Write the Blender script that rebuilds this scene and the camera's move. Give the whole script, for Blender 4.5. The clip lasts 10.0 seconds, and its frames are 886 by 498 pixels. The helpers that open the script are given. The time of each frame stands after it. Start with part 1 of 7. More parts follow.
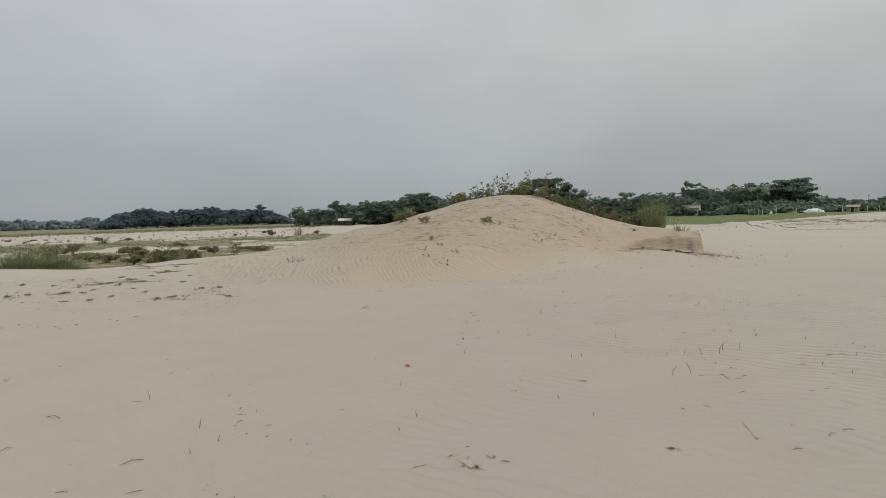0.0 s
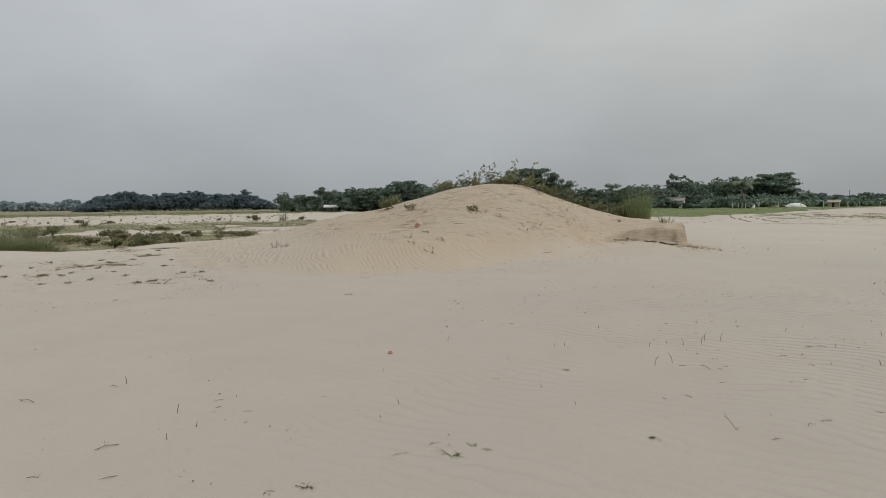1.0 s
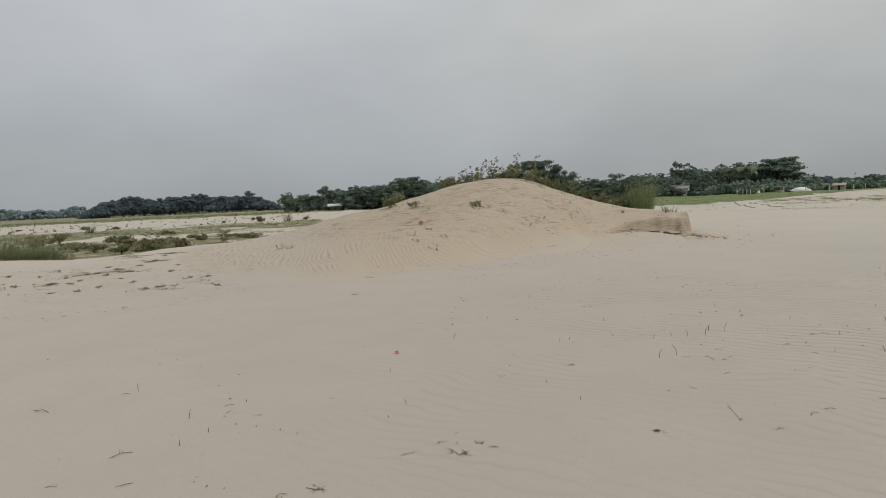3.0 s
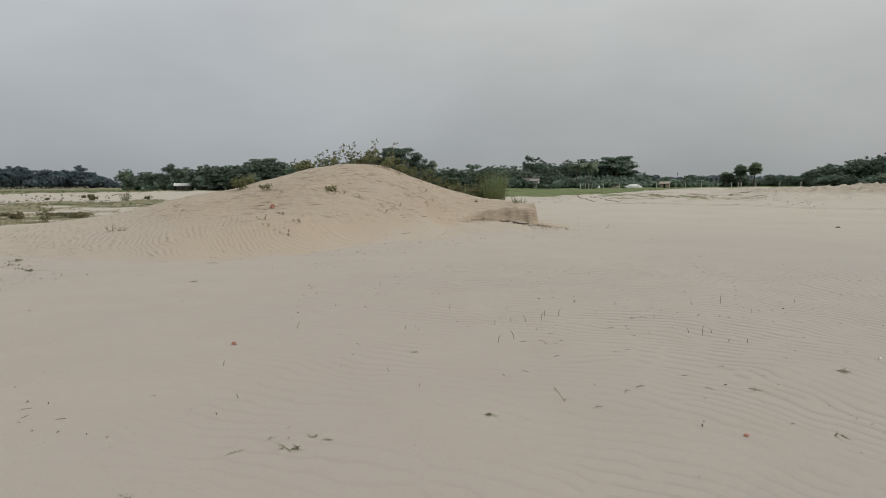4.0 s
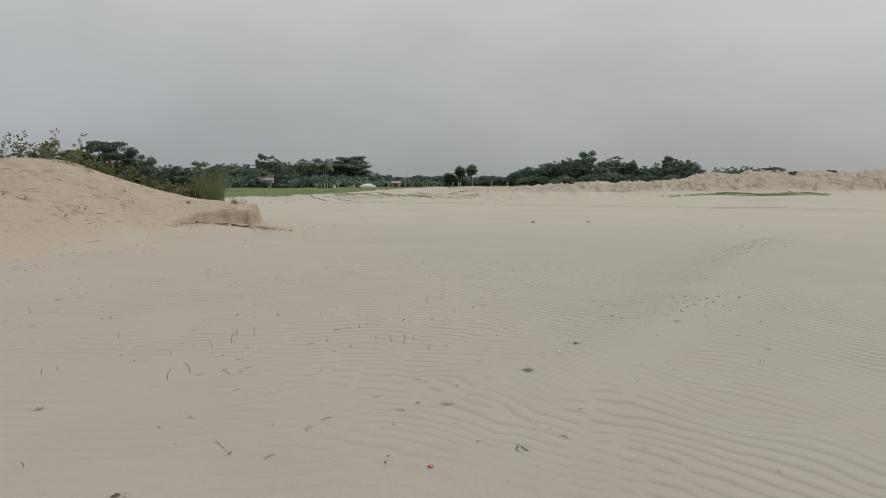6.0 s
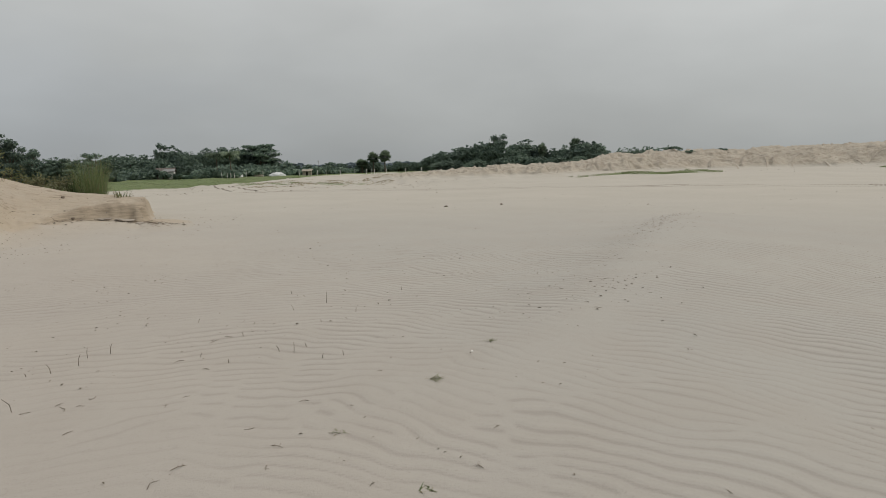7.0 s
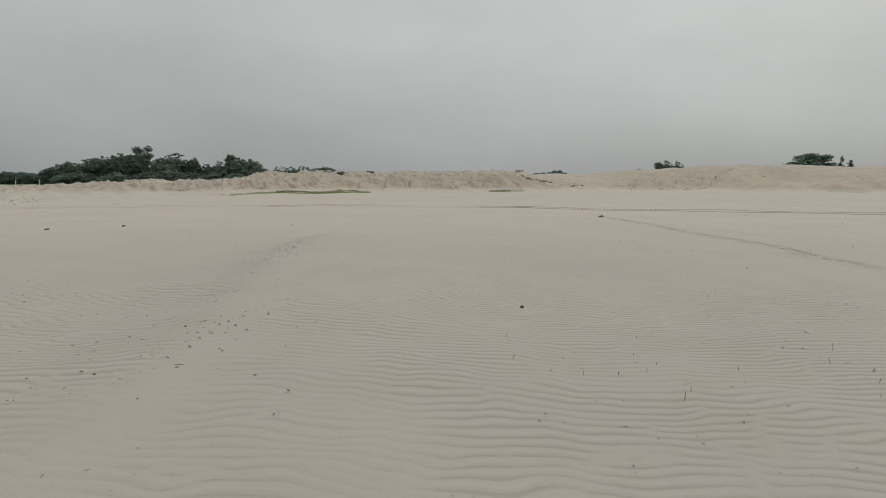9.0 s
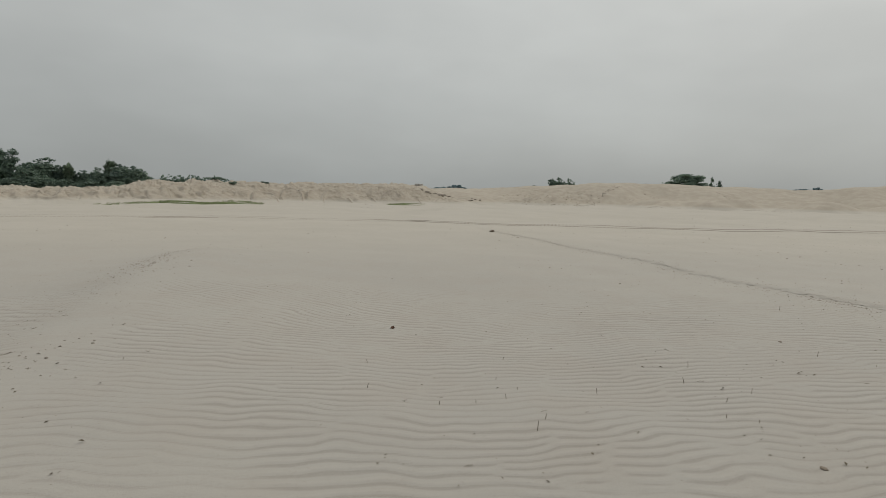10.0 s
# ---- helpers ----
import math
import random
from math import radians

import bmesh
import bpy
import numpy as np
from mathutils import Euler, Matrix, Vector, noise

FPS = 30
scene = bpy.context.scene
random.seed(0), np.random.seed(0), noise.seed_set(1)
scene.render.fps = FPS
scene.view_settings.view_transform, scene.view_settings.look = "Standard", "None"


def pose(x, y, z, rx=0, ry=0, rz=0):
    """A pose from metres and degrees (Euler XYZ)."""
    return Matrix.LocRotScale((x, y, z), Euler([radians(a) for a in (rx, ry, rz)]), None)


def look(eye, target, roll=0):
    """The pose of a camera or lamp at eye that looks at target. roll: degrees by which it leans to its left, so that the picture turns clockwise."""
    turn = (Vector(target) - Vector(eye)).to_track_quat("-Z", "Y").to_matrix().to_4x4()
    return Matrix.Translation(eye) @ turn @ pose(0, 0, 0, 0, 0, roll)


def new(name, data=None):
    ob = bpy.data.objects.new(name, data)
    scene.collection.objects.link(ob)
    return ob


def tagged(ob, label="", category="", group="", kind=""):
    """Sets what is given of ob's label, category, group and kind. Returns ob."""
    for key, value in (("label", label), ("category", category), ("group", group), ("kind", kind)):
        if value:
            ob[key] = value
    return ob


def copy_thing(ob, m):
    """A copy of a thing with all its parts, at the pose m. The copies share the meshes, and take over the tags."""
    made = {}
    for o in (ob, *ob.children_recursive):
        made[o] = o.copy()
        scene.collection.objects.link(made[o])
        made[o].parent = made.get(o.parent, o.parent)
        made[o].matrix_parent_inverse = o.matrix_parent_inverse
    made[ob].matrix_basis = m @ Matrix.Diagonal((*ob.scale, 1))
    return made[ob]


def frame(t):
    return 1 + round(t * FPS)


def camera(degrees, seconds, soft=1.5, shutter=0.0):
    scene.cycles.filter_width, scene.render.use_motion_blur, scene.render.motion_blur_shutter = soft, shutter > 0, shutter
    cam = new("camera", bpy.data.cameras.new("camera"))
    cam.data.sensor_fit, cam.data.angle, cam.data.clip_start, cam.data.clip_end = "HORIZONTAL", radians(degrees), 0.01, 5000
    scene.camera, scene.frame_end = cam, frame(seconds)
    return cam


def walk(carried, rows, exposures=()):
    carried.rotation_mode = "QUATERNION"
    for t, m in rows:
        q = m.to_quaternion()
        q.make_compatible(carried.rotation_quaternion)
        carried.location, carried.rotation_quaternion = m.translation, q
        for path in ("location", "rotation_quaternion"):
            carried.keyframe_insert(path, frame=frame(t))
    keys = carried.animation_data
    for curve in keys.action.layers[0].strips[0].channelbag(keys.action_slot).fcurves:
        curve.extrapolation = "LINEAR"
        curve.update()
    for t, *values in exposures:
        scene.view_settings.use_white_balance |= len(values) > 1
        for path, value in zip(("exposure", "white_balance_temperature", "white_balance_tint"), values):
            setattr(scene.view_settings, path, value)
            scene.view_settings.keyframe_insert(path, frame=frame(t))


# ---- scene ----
cam = camera(72.74, 10.0, soft=0.65)
PATH = [
    (0, (0.003, 0.001, 1.604), (-3.823, 9.224, 1.064), -1.70),
    (0.5, (0.002, 0.053, 1.591), (-3.074, 9.544, 0.927), 0.10),
    (1, (-0.007, 0.054, 1.586), (-3.613, 9.352, 0.849), -0.72),
    (1.5, (-0.003, 0.045, 1.591), (-3.907, 9.220, 0.823), -1.29),
    (2, (0.007, 0.033, 1.606), (-4.059, 9.136, 0.822), -3.48),
    (2.2, (0.013, 0.005, 1.608), (-4.016, 9.123, 0.806), -3.25),
    (3.3, (0.065, 0.033, 1.642), (-3.111, 9.473, 0.749), -1.68),
    (3.5, (0.124, 0.054, 1.644), (-2.308, 9.699, 0.612), -1.13),
    (4, (0.151, 0.149, 1.628), (-1.306, 9.981, 0.529), -0.38),
    (4.5, (0.206, 0.290, 1.638), (-1.141, 10.144, 0.597), -0.58),
    (5, (0.214, 0.509, 1.632), (0.076, 10.469, 0.750), 0.82),
    (5.5, (0.392, 0.698, 1.610), (1.662, 10.526, 0.269), 0.54),
    (5.7, (0.518, 0.755, 1.642), (2.876, 10.408, 0.525), 0.81),
    (6.8, (1.001, 1.486, 1.554), (4.221, 10.869, 0.290), -1.13),
    (7, (1.089, 1.584, 1.565), (5.107, 10.637, 0.187), -1.53),
    (7.5, (1.411, 1.734, 1.574), (6.562, 10.189, 0.168), 0.41),
    (8, (1.727, 1.820, 1.588), (8.356, 9.233, 0.538), 2.14),
    (8.5, (2.008, 1.942, 1.548), (9.815, 8.047, 0.213), 2.52),
    (9, (2.266, 2.017, 1.569), (10.451, 7.648, 0.433), 0.30),
    (9.5, (2.570, 2.004, 1.572), (11.200, 6.885, 0.267), 0.49),
    (10, (2.820, 1.867, 1.588), (11.836, 6.099, 0.690), 1.34),
]
walk(cam, [(t, look(eye, target, roll)) for t, eye, target, roll in PATH],
     exposures=[(0.0, 0.05, 6500, 10), (5.5, 0.04, 6500, 10), (7.5, 0.02, 6500, 9.5), (8.5, 0.0, 6500, 8.3), (9.0, -0.09, 6500, 8.9), (9.5, -0.08, 6500, 8.5), (10.0, -0.15, 6500, 8)])

# ---------------------------------------------------------------- sky and sun
SUN_AZ, SUN_EL = 106.0, 46.0  # degrees from +y towards +x, and above the horizon

world = bpy.data.worlds.new("overcast_sky")
scene.world = world
world.use_nodes = True
wn, wl = world.node_tree.nodes, world.node_tree.links
wn.clear()
w_out = wn.new("ShaderNodeOutputWorld")
w_bg = wn.new("ShaderNodeBackground")
w_tc = wn.new("ShaderNodeTexCoord")
w_sep = wn.new("ShaderNodeSeparateXYZ")
w_ramp = wn.new("ShaderNodeValToRGB")
w_sky = wn.new("ShaderNodeTexSky")
w_sky.sky_type = "NISHITA"
w_sky.sun_disc = False
w_sky.sun_elevation = radians(SUN_EL)
w_sky.sun_rotation = radians(SUN_AZ)
w_sky.dust_density = 4.0
w_sky.air_density = 1.0
# grey cloud deck: darker haze at the horizon, brighter towards the zenith
stops = [(0.0, (0.315, 0.338, 0.345)), (0.06, (0.362, 0.385, 0.393)), (0.22, (0.475, 0.496, 0.497)),
         (0.45, (0.56, 0.58, 0.58)), (1.0, (0.92, 0.93, 0.92))]
for n, (at, col) in enumerate(stops):
    e = w_ramp.color_ramp.elements[n] if n < 2 else w_ramp.color_ramp.elements.new(at)
    e.position, e.color = at, (*col, 1)
w_noise = wn.new("ShaderNodeTexNoise")
w_noise.inputs["Scale"].default_value = 2.6
w_noise.inputs["Detail"].default_value = 4.0
w_noise.inputs["Roughness"].default_value = 0.5
w_map = wn.new("ShaderNodeMapping")
w_map.inputs["Scale"].default_value = (1.0, 1.0, 2.4)
w_rng = wn.new("ShaderNodeMapRange")
w_rng.inputs["From Min"].default_value, w_rng.inputs["From Max"].default_value = 0.3, 0.7
w_rng.inputs["To Min"].default_value, w_rng.inputs["To Max"].default_value = 0.92, 1.08
w_mul = wn.new("ShaderNodeMixRGB")
w_mul.blend_type, w_mul.inputs[0].default_value = "MULTIPLY", 1.0
w_dim = wn.new("ShaderNodeMixRGB")
w_dim.blend_type, w_dim.inputs[0].default_value = "MULTIPLY", 1.0
w_dim.inputs[2].default_value = (0.1, 0.1, 0.1, 1)
w_mix = wn.new("ShaderNodeMixRGB")
w_mix.inputs[0].default_value = 0.93
wl.new(w_tc.outputs["Generated"], w_sep.inputs[0])
wl.new(w_sep.outputs["Z"], w_ramp.inputs[0])
wl.new(w_tc.outputs["Generated"], w_map.inputs[0])
wl.new(w_map.outputs[0], w_noise.inputs["Vector"])
wl.new(w_noise.outputs[0], w_rng.inputs["Value"])
wl.new(w_ramp.outputs[0], w_mul.inputs[1])
# the cloud is thinner and brighter on the sun's side
THIN_AZ, THIN_EL = 80.0, 48.0
w_dir = wn.new("ShaderNodeVectorMath")
w_dir.operation = "DOT_PRODUCT"
w_dir.inputs[1].default_value = (math.sin(radians(THIN_AZ)) * math.cos(radians(THIN_EL)), math.cos(radians(THIN_AZ)) * math.cos(radians(THIN_EL)), math.sin(radians(THIN_EL)))
w_glow = wn.new("ShaderNodeMapRange")
w_glow.interpolation_type = "SMOOTHSTEP"
for socket, value in zip(w_glow.inputs[1:5], (0.40, 1.0, 1.01, 1.27)):
    socket.default_value = value
w_both = wn.new("ShaderNodeMath")
w_both.operation = "MULTIPLY"
wl.new(w_tc.outputs["Generated"], w_dir.inputs[0])
wl.new(w_dir.outputs["Value"], w_glow.inputs[0])
wl.new(w_glow.outputs[0], w_both.inputs[0])
wl.new(w_rng.outputs[0], w_both.inputs[1])
wl.new(w_both.outputs[0], w_mul.inputs[2])
wl.new(w_sky.outputs[0], w_dim.inputs[1])
wl.new(w_dim.outputs[0], w_mix.inputs[1])
wl.new(w_mul.outputs[0], w_mix.inputs[2])
# bluish haze on one side, yellowish on the other
w_east = wn.new("ShaderNodeMapRange")
w_east.interpolation_type = "SMOOTHSTEP"
for socket, value in zip(w_east.inputs[1:5], (-0.55, 0.55, 0.0, 1.0)):
    socket.default_value = value
w_hue = wn.new("ShaderNodeMixRGB")
w_hue.inputs[1].default_value, w_hue.inputs[2].default_value = (1.0, 1.0, 1.030, 1), (1.024, 1.0, 0.976, 1)
w_tint = wn.new("ShaderNodeMixRGB")
w_tint.blend_type, w_tint.inputs[0].default_value = "MULTIPLY", 1.0
w_drift = wn.new("ShaderNodeTexNoise")
w_drift.inputs["Scale"].default_value, w_drift.inputs["Detail"].default_value = 1.7, 3.0
w_lean = wn.new("ShaderNodeMath")
w_lean.operation = "MULTIPLY_ADD"
w_lean.inputs[1].default_value = 2.2
w_sum = wn.new("ShaderNodeMath")
w_sum.operation = "ADD"
w_sum.inputs[1].default_value = -1.1
wl.new(w_map.outputs[0], w_drift.inputs["Vector"])
wl.new(w_drift.outputs[0], w_lean.inputs[0])
wl.new(w_sep.outputs["X"], w_lean.inputs[2])
wl.new(w_lean.outputs[0], w_sum.inputs[0])
wl.new(w_sum.outputs[0], w_east.inputs[0])
wl.new(w_east.outputs[0], w_hue.inputs[0])
wl.new(w_mix.outputs[0], w_tint.inputs[1])
wl.new(w_hue.outputs[0], w_tint.inputs[2])
wl.new(w_tint.outputs[0], w_bg.inputs["Color"])
wl.new(w_bg.outputs[0], w_out.inputs["Surface"])
w_bg.inputs["Strength"].default_value = 1.0

sun = bpy.data.lights.new("sun", "SUN")
sun.energy, sun.angle, sun.color = 0.95, radians(16), (1.0, 0.96, 0.9)
sun_ob = new("sun", sun)
sa, se = radians(SUN_AZ), radians(SUN_EL)
sun_ob.matrix_world = look((60 * math.sin(sa) * math.cos(se), 60 * math.cos(sa) * math.cos(se), 60 * math.sin(se)), (0, 0, 0))


# ---------------------------------------------------------------- materials
class Nodes:
    """A small builder for node materials."""

    def __init__(self, name, roughness=0.9):
        self.mat = bpy.data.materials.new(name)
        self.mat.use_nodes = True
        self.tree = self.mat.node_tree
        self.bsdf = self.tree.nodes["Principled BSDF"]
        self.bsdf.inputs["Roughness"].default_value = roughness
        self.bsdf.inputs["Specular IOR Level"].default_value = 0.25
        self.pos = self.tree.nodes.new("ShaderNodeNewGeometry").outputs["Position"]

    def put(self, value, socket):
        if isinstance(value, bpy.types.NodeSocket):
            self.tree.links.new(value, socket)
        else:
            socket.default_value = value

    def math(self, op, a, b=0.0, c=None):
        n = self.tree.nodes.new("ShaderNodeMath")
        n.operation = op
        self.put(a, n.inputs[0])
        self.put(b, n.inputs[1])
        if c is not None:
            self.put(c, n.inputs[2])
        return n.outputs[0]

    def noise(self, scale, detail=3.0, rough=0.55, vector=None, stretch=None):
        n = self.tree.nodes.new("ShaderNodeTexNoise")
        n.inputs["Scale"].default_value = scale
        n.inputs["Detail"].default_value = detail
        n.inputs["Roughness"].default_value = rough
        v = vector or self.pos
        if stretch:
            m = self.tree.nodes.new("ShaderNodeMapping")
            m.inputs["Scale"].default_value = stretch
            self.put(v, m.inputs[0])
            v = m.outputs[0]
        self.put(v, n.inputs["Vector"])
        return n.outputs[0]

    def span(self, v, a, b, lo=0.0, hi=1.0, smooth=True):
        n = self.tree.nodes.new("ShaderNodeMapRange")
        n.interpolation_type = "SMOOTHSTEP" if smooth else "LINEAR"
        for value, socket in zip((v, a, b, lo, hi), n.inputs):
            self.put(value, socket)
        return n.outputs[0]

    def mix(self, f, a, b, blend="MIX"):
        n = self.tree.nodes.new("ShaderNodeMixRGB")
        n.blend_type = blend
        for value, socket in zip((f, a, b), n.inputs):
            self.put((*value, 1) if isinstance(value, tuple) and len(value) == 3 else value, socket)
        return n.outputs[0]

    def random(self, per="object"):
        if per == "object":
            return self.tree.nodes.new("ShaderNodeObjectInfo").outputs["Random"]
        return self.tree.nodes.new("ShaderNodeNewGeometry").outputs["Random Per Island"]

    def bump(self, height, distance, strength=1.0):
        n = self.tree.nodes.new("ShaderNodeBump")
        n.inputs["Distance"].default_value = distance
        n.inputs["Strength"].default_value = strength
        self.put(height, n.inputs["Height"])
        self.put(n.outputs[0], self.bsdf.inputs["Normal"])

    def done(self, color):
        self.put(color, self.bsdf.inputs["Base Color"])
        return self.mat


def sand_material():
    s = Nodes("river_sand", 0.95)
    sep = s.tree.nodes.new("ShaderNodeSeparateXYZ")
    s.put(s.pos, sep.inputs[0])
    x, y, z = sep.outputs
    # ripple height, for sorted grains and painted ripple shading
    ripple = s.tree.nodes.new("ShaderNodeAttribute")
    ripple.attribute_name = "ripple"
    wave = ripple.outputs["Fac"]
    grain = s.noise(90.0, 3.0, 0.7)
    lumps = s.math("ADD", s.math("MULTIPLY", s.noise(4.0, 4.0, 0.6), 0.8), s.math("MULTIPLY", s.noise(19.0, 3.0, 0.6), 0.24))
    height = s.math("ADD", s.math("MULTIPLY", grain, 0.22), s.math("MULTIPLY", lumps, 0.55))
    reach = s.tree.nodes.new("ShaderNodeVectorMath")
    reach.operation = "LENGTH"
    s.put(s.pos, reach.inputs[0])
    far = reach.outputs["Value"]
    pits = s.math("MULTIPLY", s.math("MULTIPLY", s.noise(6.0, 4.0, 0.65, stretch=(0.42, 1.0, 1.6)), s.span(z, 0.25, 0.9)), s.span(x, 2.0, 4.0, 2.6, 0.15))
    height = s.math("ADD", height, s.math("MULTIPLY", pits, 2.2))
    spoil = s.math("MULTIPLY", s.math("MULTIPLY", s.span(far, 58.0, 62.0), s.span(far, 112.0, 106.0)), s.span(z, 0.2, 0.6))
    height = s.math("ADD", height, s.math("MULTIPLY", s.math("MULTIPLY", s.noise(1.7, 5.0, 0.7), spoil), 9.0))
    s.bump(height, 0.016)
    # dry pale sand, warmer and greyer drifts, dark heavy grains and painted trough shade
    tone = s.mix(s.span(s.noise(0.11, 4.0), 0.32, 0.68), (0.393, 0.353, 0.308), (0.419, 0.375, 0.320))
    tone = s.mix(s.span(x, -1.0, 6.0, 0.0, 0.9), tone, s.mix(s.span(s.noise(0.11, 4.0), 0.32, 0.68), (0.380, 0.358, 0.318), (0.403, 0.379, 0.333)))
    tone = s.mix(s.span(s.noise(1.3, 4.0), 0.35, 0.75, 0.0, 0.35), tone, (0.372, 0.330, 0.280))
    # the sand grows paler and yellower with distance from the origin
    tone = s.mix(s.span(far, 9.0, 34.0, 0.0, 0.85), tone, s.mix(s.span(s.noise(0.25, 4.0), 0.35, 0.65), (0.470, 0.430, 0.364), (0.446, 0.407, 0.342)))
    tone = s.mix(s.math("MULTIPLY", s.span(far, 52.0, 62.0), s.span(z, 0.15, 0.7, 0.0, 0.8)), tone, s.mix(s.span(s.noise(0.6, 4.0), 0.35, 0.65), (0.425, 0.372, 0.296), (0.370, 0.318, 0.248)))
    dug = s.math("MULTIPLY", s.span(s.noise(0.8, 5.0, 0.7, stretch=(1.0, 1.0, 2.6)), 0.50, 0.62), s.span(z, 0.3, 0.9, 0.0, 0.55))
    dug = s.math("MULTIPLY", dug, s.span(far, 106.0, 114.0, 1.0, 0.12))
    tone = s.mix(s.math("MULTIPLY", s.span(far, 52.0, 62.0), dug), tone, (0.285, 0.238, 0.180))
    dry = s.span(far, 32.0, 50.0, 1.0, 0.25)
    warm = s.tree.nodes.new("ShaderNodeAttribute")
    warm.attribute_name = "warm"
    tone = s.mix(s.math("MULTIPLY", s.math("MULTIPLY", warm.outputs["Fac"], 0.92), s.span(s.noise(0.5, 3.0), 0.2, 0.7, 0.7, 1.0)), tone, (0.412, 0.340, 0.252))
    # troughs darkened, crests paled: heavy grains plus ripple shading put into the colour
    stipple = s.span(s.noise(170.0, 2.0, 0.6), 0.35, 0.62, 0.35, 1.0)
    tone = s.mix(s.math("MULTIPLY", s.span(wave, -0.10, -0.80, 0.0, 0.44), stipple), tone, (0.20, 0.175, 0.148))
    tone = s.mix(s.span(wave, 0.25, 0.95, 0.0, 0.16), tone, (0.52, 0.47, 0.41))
    tone = s.mix(s.span(s.noise(9.0, 4.0, 0.7), 0.50, 0.78, 0.0, 0.16), tone, (0.30, 0.265, 0.225))
    tone = s.mix(s.span(s.noise(38.0, 2.0, 0.6), 0.62, 0.74, 0.0, 0.14), tone, (0.17, 0.145, 0.12))
    tone = s.mix(s.span(grain, 0.56, 0.75, 0.0, 0.4), tone, (0.24, 0.21, 0.18))
    # dark streaks painted in for the small shadows under the slope's crust ledges
    band = s.math("MULTIPLY", s.math("MULTIPLY", s.span(z, 0.45, 0.9), s.span(x, 2.0, 4.0, 1.0, 0.0)), dry)
    streak = s.span(s.noise(4.6, 4.0, 0.65, stretch=(0.38, 1.0, 2.2)), 0.53, 0.61)
    streak = s.math("MULTIPLY", streak, s.span(s.noise(0.7, 3.0), 0.38, 0.62))
    tone = s.mix(s.math("MULTIPLY", s.math("MULTIPLY", streak, band), 0.8), tone, (0.245, 0.190, 0.135))
    damp = s.tree.nodes.new("ShaderNodeAttribute")
    damp.attribute_name = "damp"
    layers = s.span(s.noise(3.0, 4.0, 0.6, stretch=(0.7, 0.7, 7.0)), 0.36, 0.60)
    tone = s.mix(damp.outputs["Fac"], tone, s.mix(layers, (0.270, 0.218, 0.158), (0.385, 0.318, 0.238)))
    # low plant cover of the field margins
    att = s.tree.nodes.new("ShaderNodeAttribute")
    att.attribute_name = "cover"
    green = s.mix(s.span(s.noise(0.5, 5.0), 0.35, 0.65), (0.160, 0.165, 0.085), (0.270, 0.230, 0.155))
    green = s.mix(s.span(x, -20.0, -14.0, 0.0, 0.75), green, (0.115, 0.165, 0.050))
    green = s.mix(s.span(s.noise(3.0, 4.0), 0.45, 0.7), green, (0.09, 0.115, 0.05))
    edge = s.math("ADD", att.outputs["Fac"], s.math("MULTIPLY", s.math("SUBTRACT", s.noise(0.9, 5.0, 0.7), 0.5), 1.5))
    tone = s.mix(1.0, tone, (0.955, 0.955, 0.955), "MULTIPLY")
    return s.done(s.mix(s.span(edge, 0.35, 0.65), tone, green))


def leaf_material(name, dark, light, rough=0.55, glow=0.42):
    s = Nodes(name, rough)
    col = s.mix(s.random("island"), dark, light)
    hue = s.tree.nodes.new("ShaderNodeHueSaturation")
    s.put(s.span(s.random(), 0.0, 1.0, 0.72, 1.28, False), hue.inputs["Value"])
    s.put(s.span(s.random(), 0.0, 1.0, 0.515, 0.485, False), hue.inputs["Hue"])
    s.put(col, hue.inputs["Color"])
    col = hue.outputs[0]
    thin = s.tree.nodes.new("ShaderNodeBsdfTranslucent")
    s.put(col, thin.inputs["Color"])
    both = s.tree.nodes.new("ShaderNodeMixShader")
    both.inputs[0].default_value = glow
    s.put(s.bsdf.outputs[0], both.inputs[1])
    s.put(thin.outputs[0], both.inputs[2])
    s.put(both.outputs[0], s.tree.nodes["Material Output"].inputs["Surface"])
    return s.done(col)


def plain_material(name, a, b, scale=6.0, rough=0.85, metallic=0.0, stretch=None, relief=0.0):
    s = Nodes(name, rough)
    s.bsdf.inputs["Metallic"].default_value = metallic
    n = s.noise(scale, 5.0, 0.6, stretch=stretch)
    col = s.mix(s.span(n, 0.3, 0.7), a, b)
    col = s.mix(s.span(s.random(), 0.0, 1.0, 0.0, 0.35, False), col, tuple(0.6 * v for v in a))
    if relief:
        s.bump(n, relief)
    return s.done(col)


SAND = sand_material()
ROOT = plain_material("dry_root", (0.15, 0.11, 0.08), (0.27, 0.21, 0.15), 15.0)
LEAF_DARK = leaf_material("broad_leaves", (0.088, 0.130, 0.108), (0.190, 0.250, 0.180), glow=0.35)
# far haze is painted into these two: leaf colours lightened and blued
LEAF_FAR = leaf_material("haze_blue_leaves", (0.152, 0.214, 0.234), (0.172, 0.238, 0.256))
LEAF_HAZE = leaf_material("haze_pale_leaves", (0.265, 0.325, 0.352), (0.280, 0.340, 0.366))
LEAF_PALM = leaf_material("palm_fronds", (0.110, 0.150, 0.105), (0.200, 0.250, 0.165))
LEAF_SHRUB = leaf_material("shrub_leaves", (0.108, 0.136, 0.062), (0.255, 0.248, 0.120))
LEAF_BUSH = leaf_material("bush_leaves", (0.140, 0.155, 0.085), (0.270, 0.262, 0.145))
LEAF_WEED = leaf_material("weed_leaves", (0.165, 0.158, 0.090), (0.300, 0.268, 0.158))
BLADE = leaf_material("grass_blades", (0.062, 0.100, 0.038), (0.135, 0.180, 0.075))
BLADE_FIELD = leaf_material("field_blades", (0.140, 0.180, 0.085), (0.245, 0.275, 0.145))
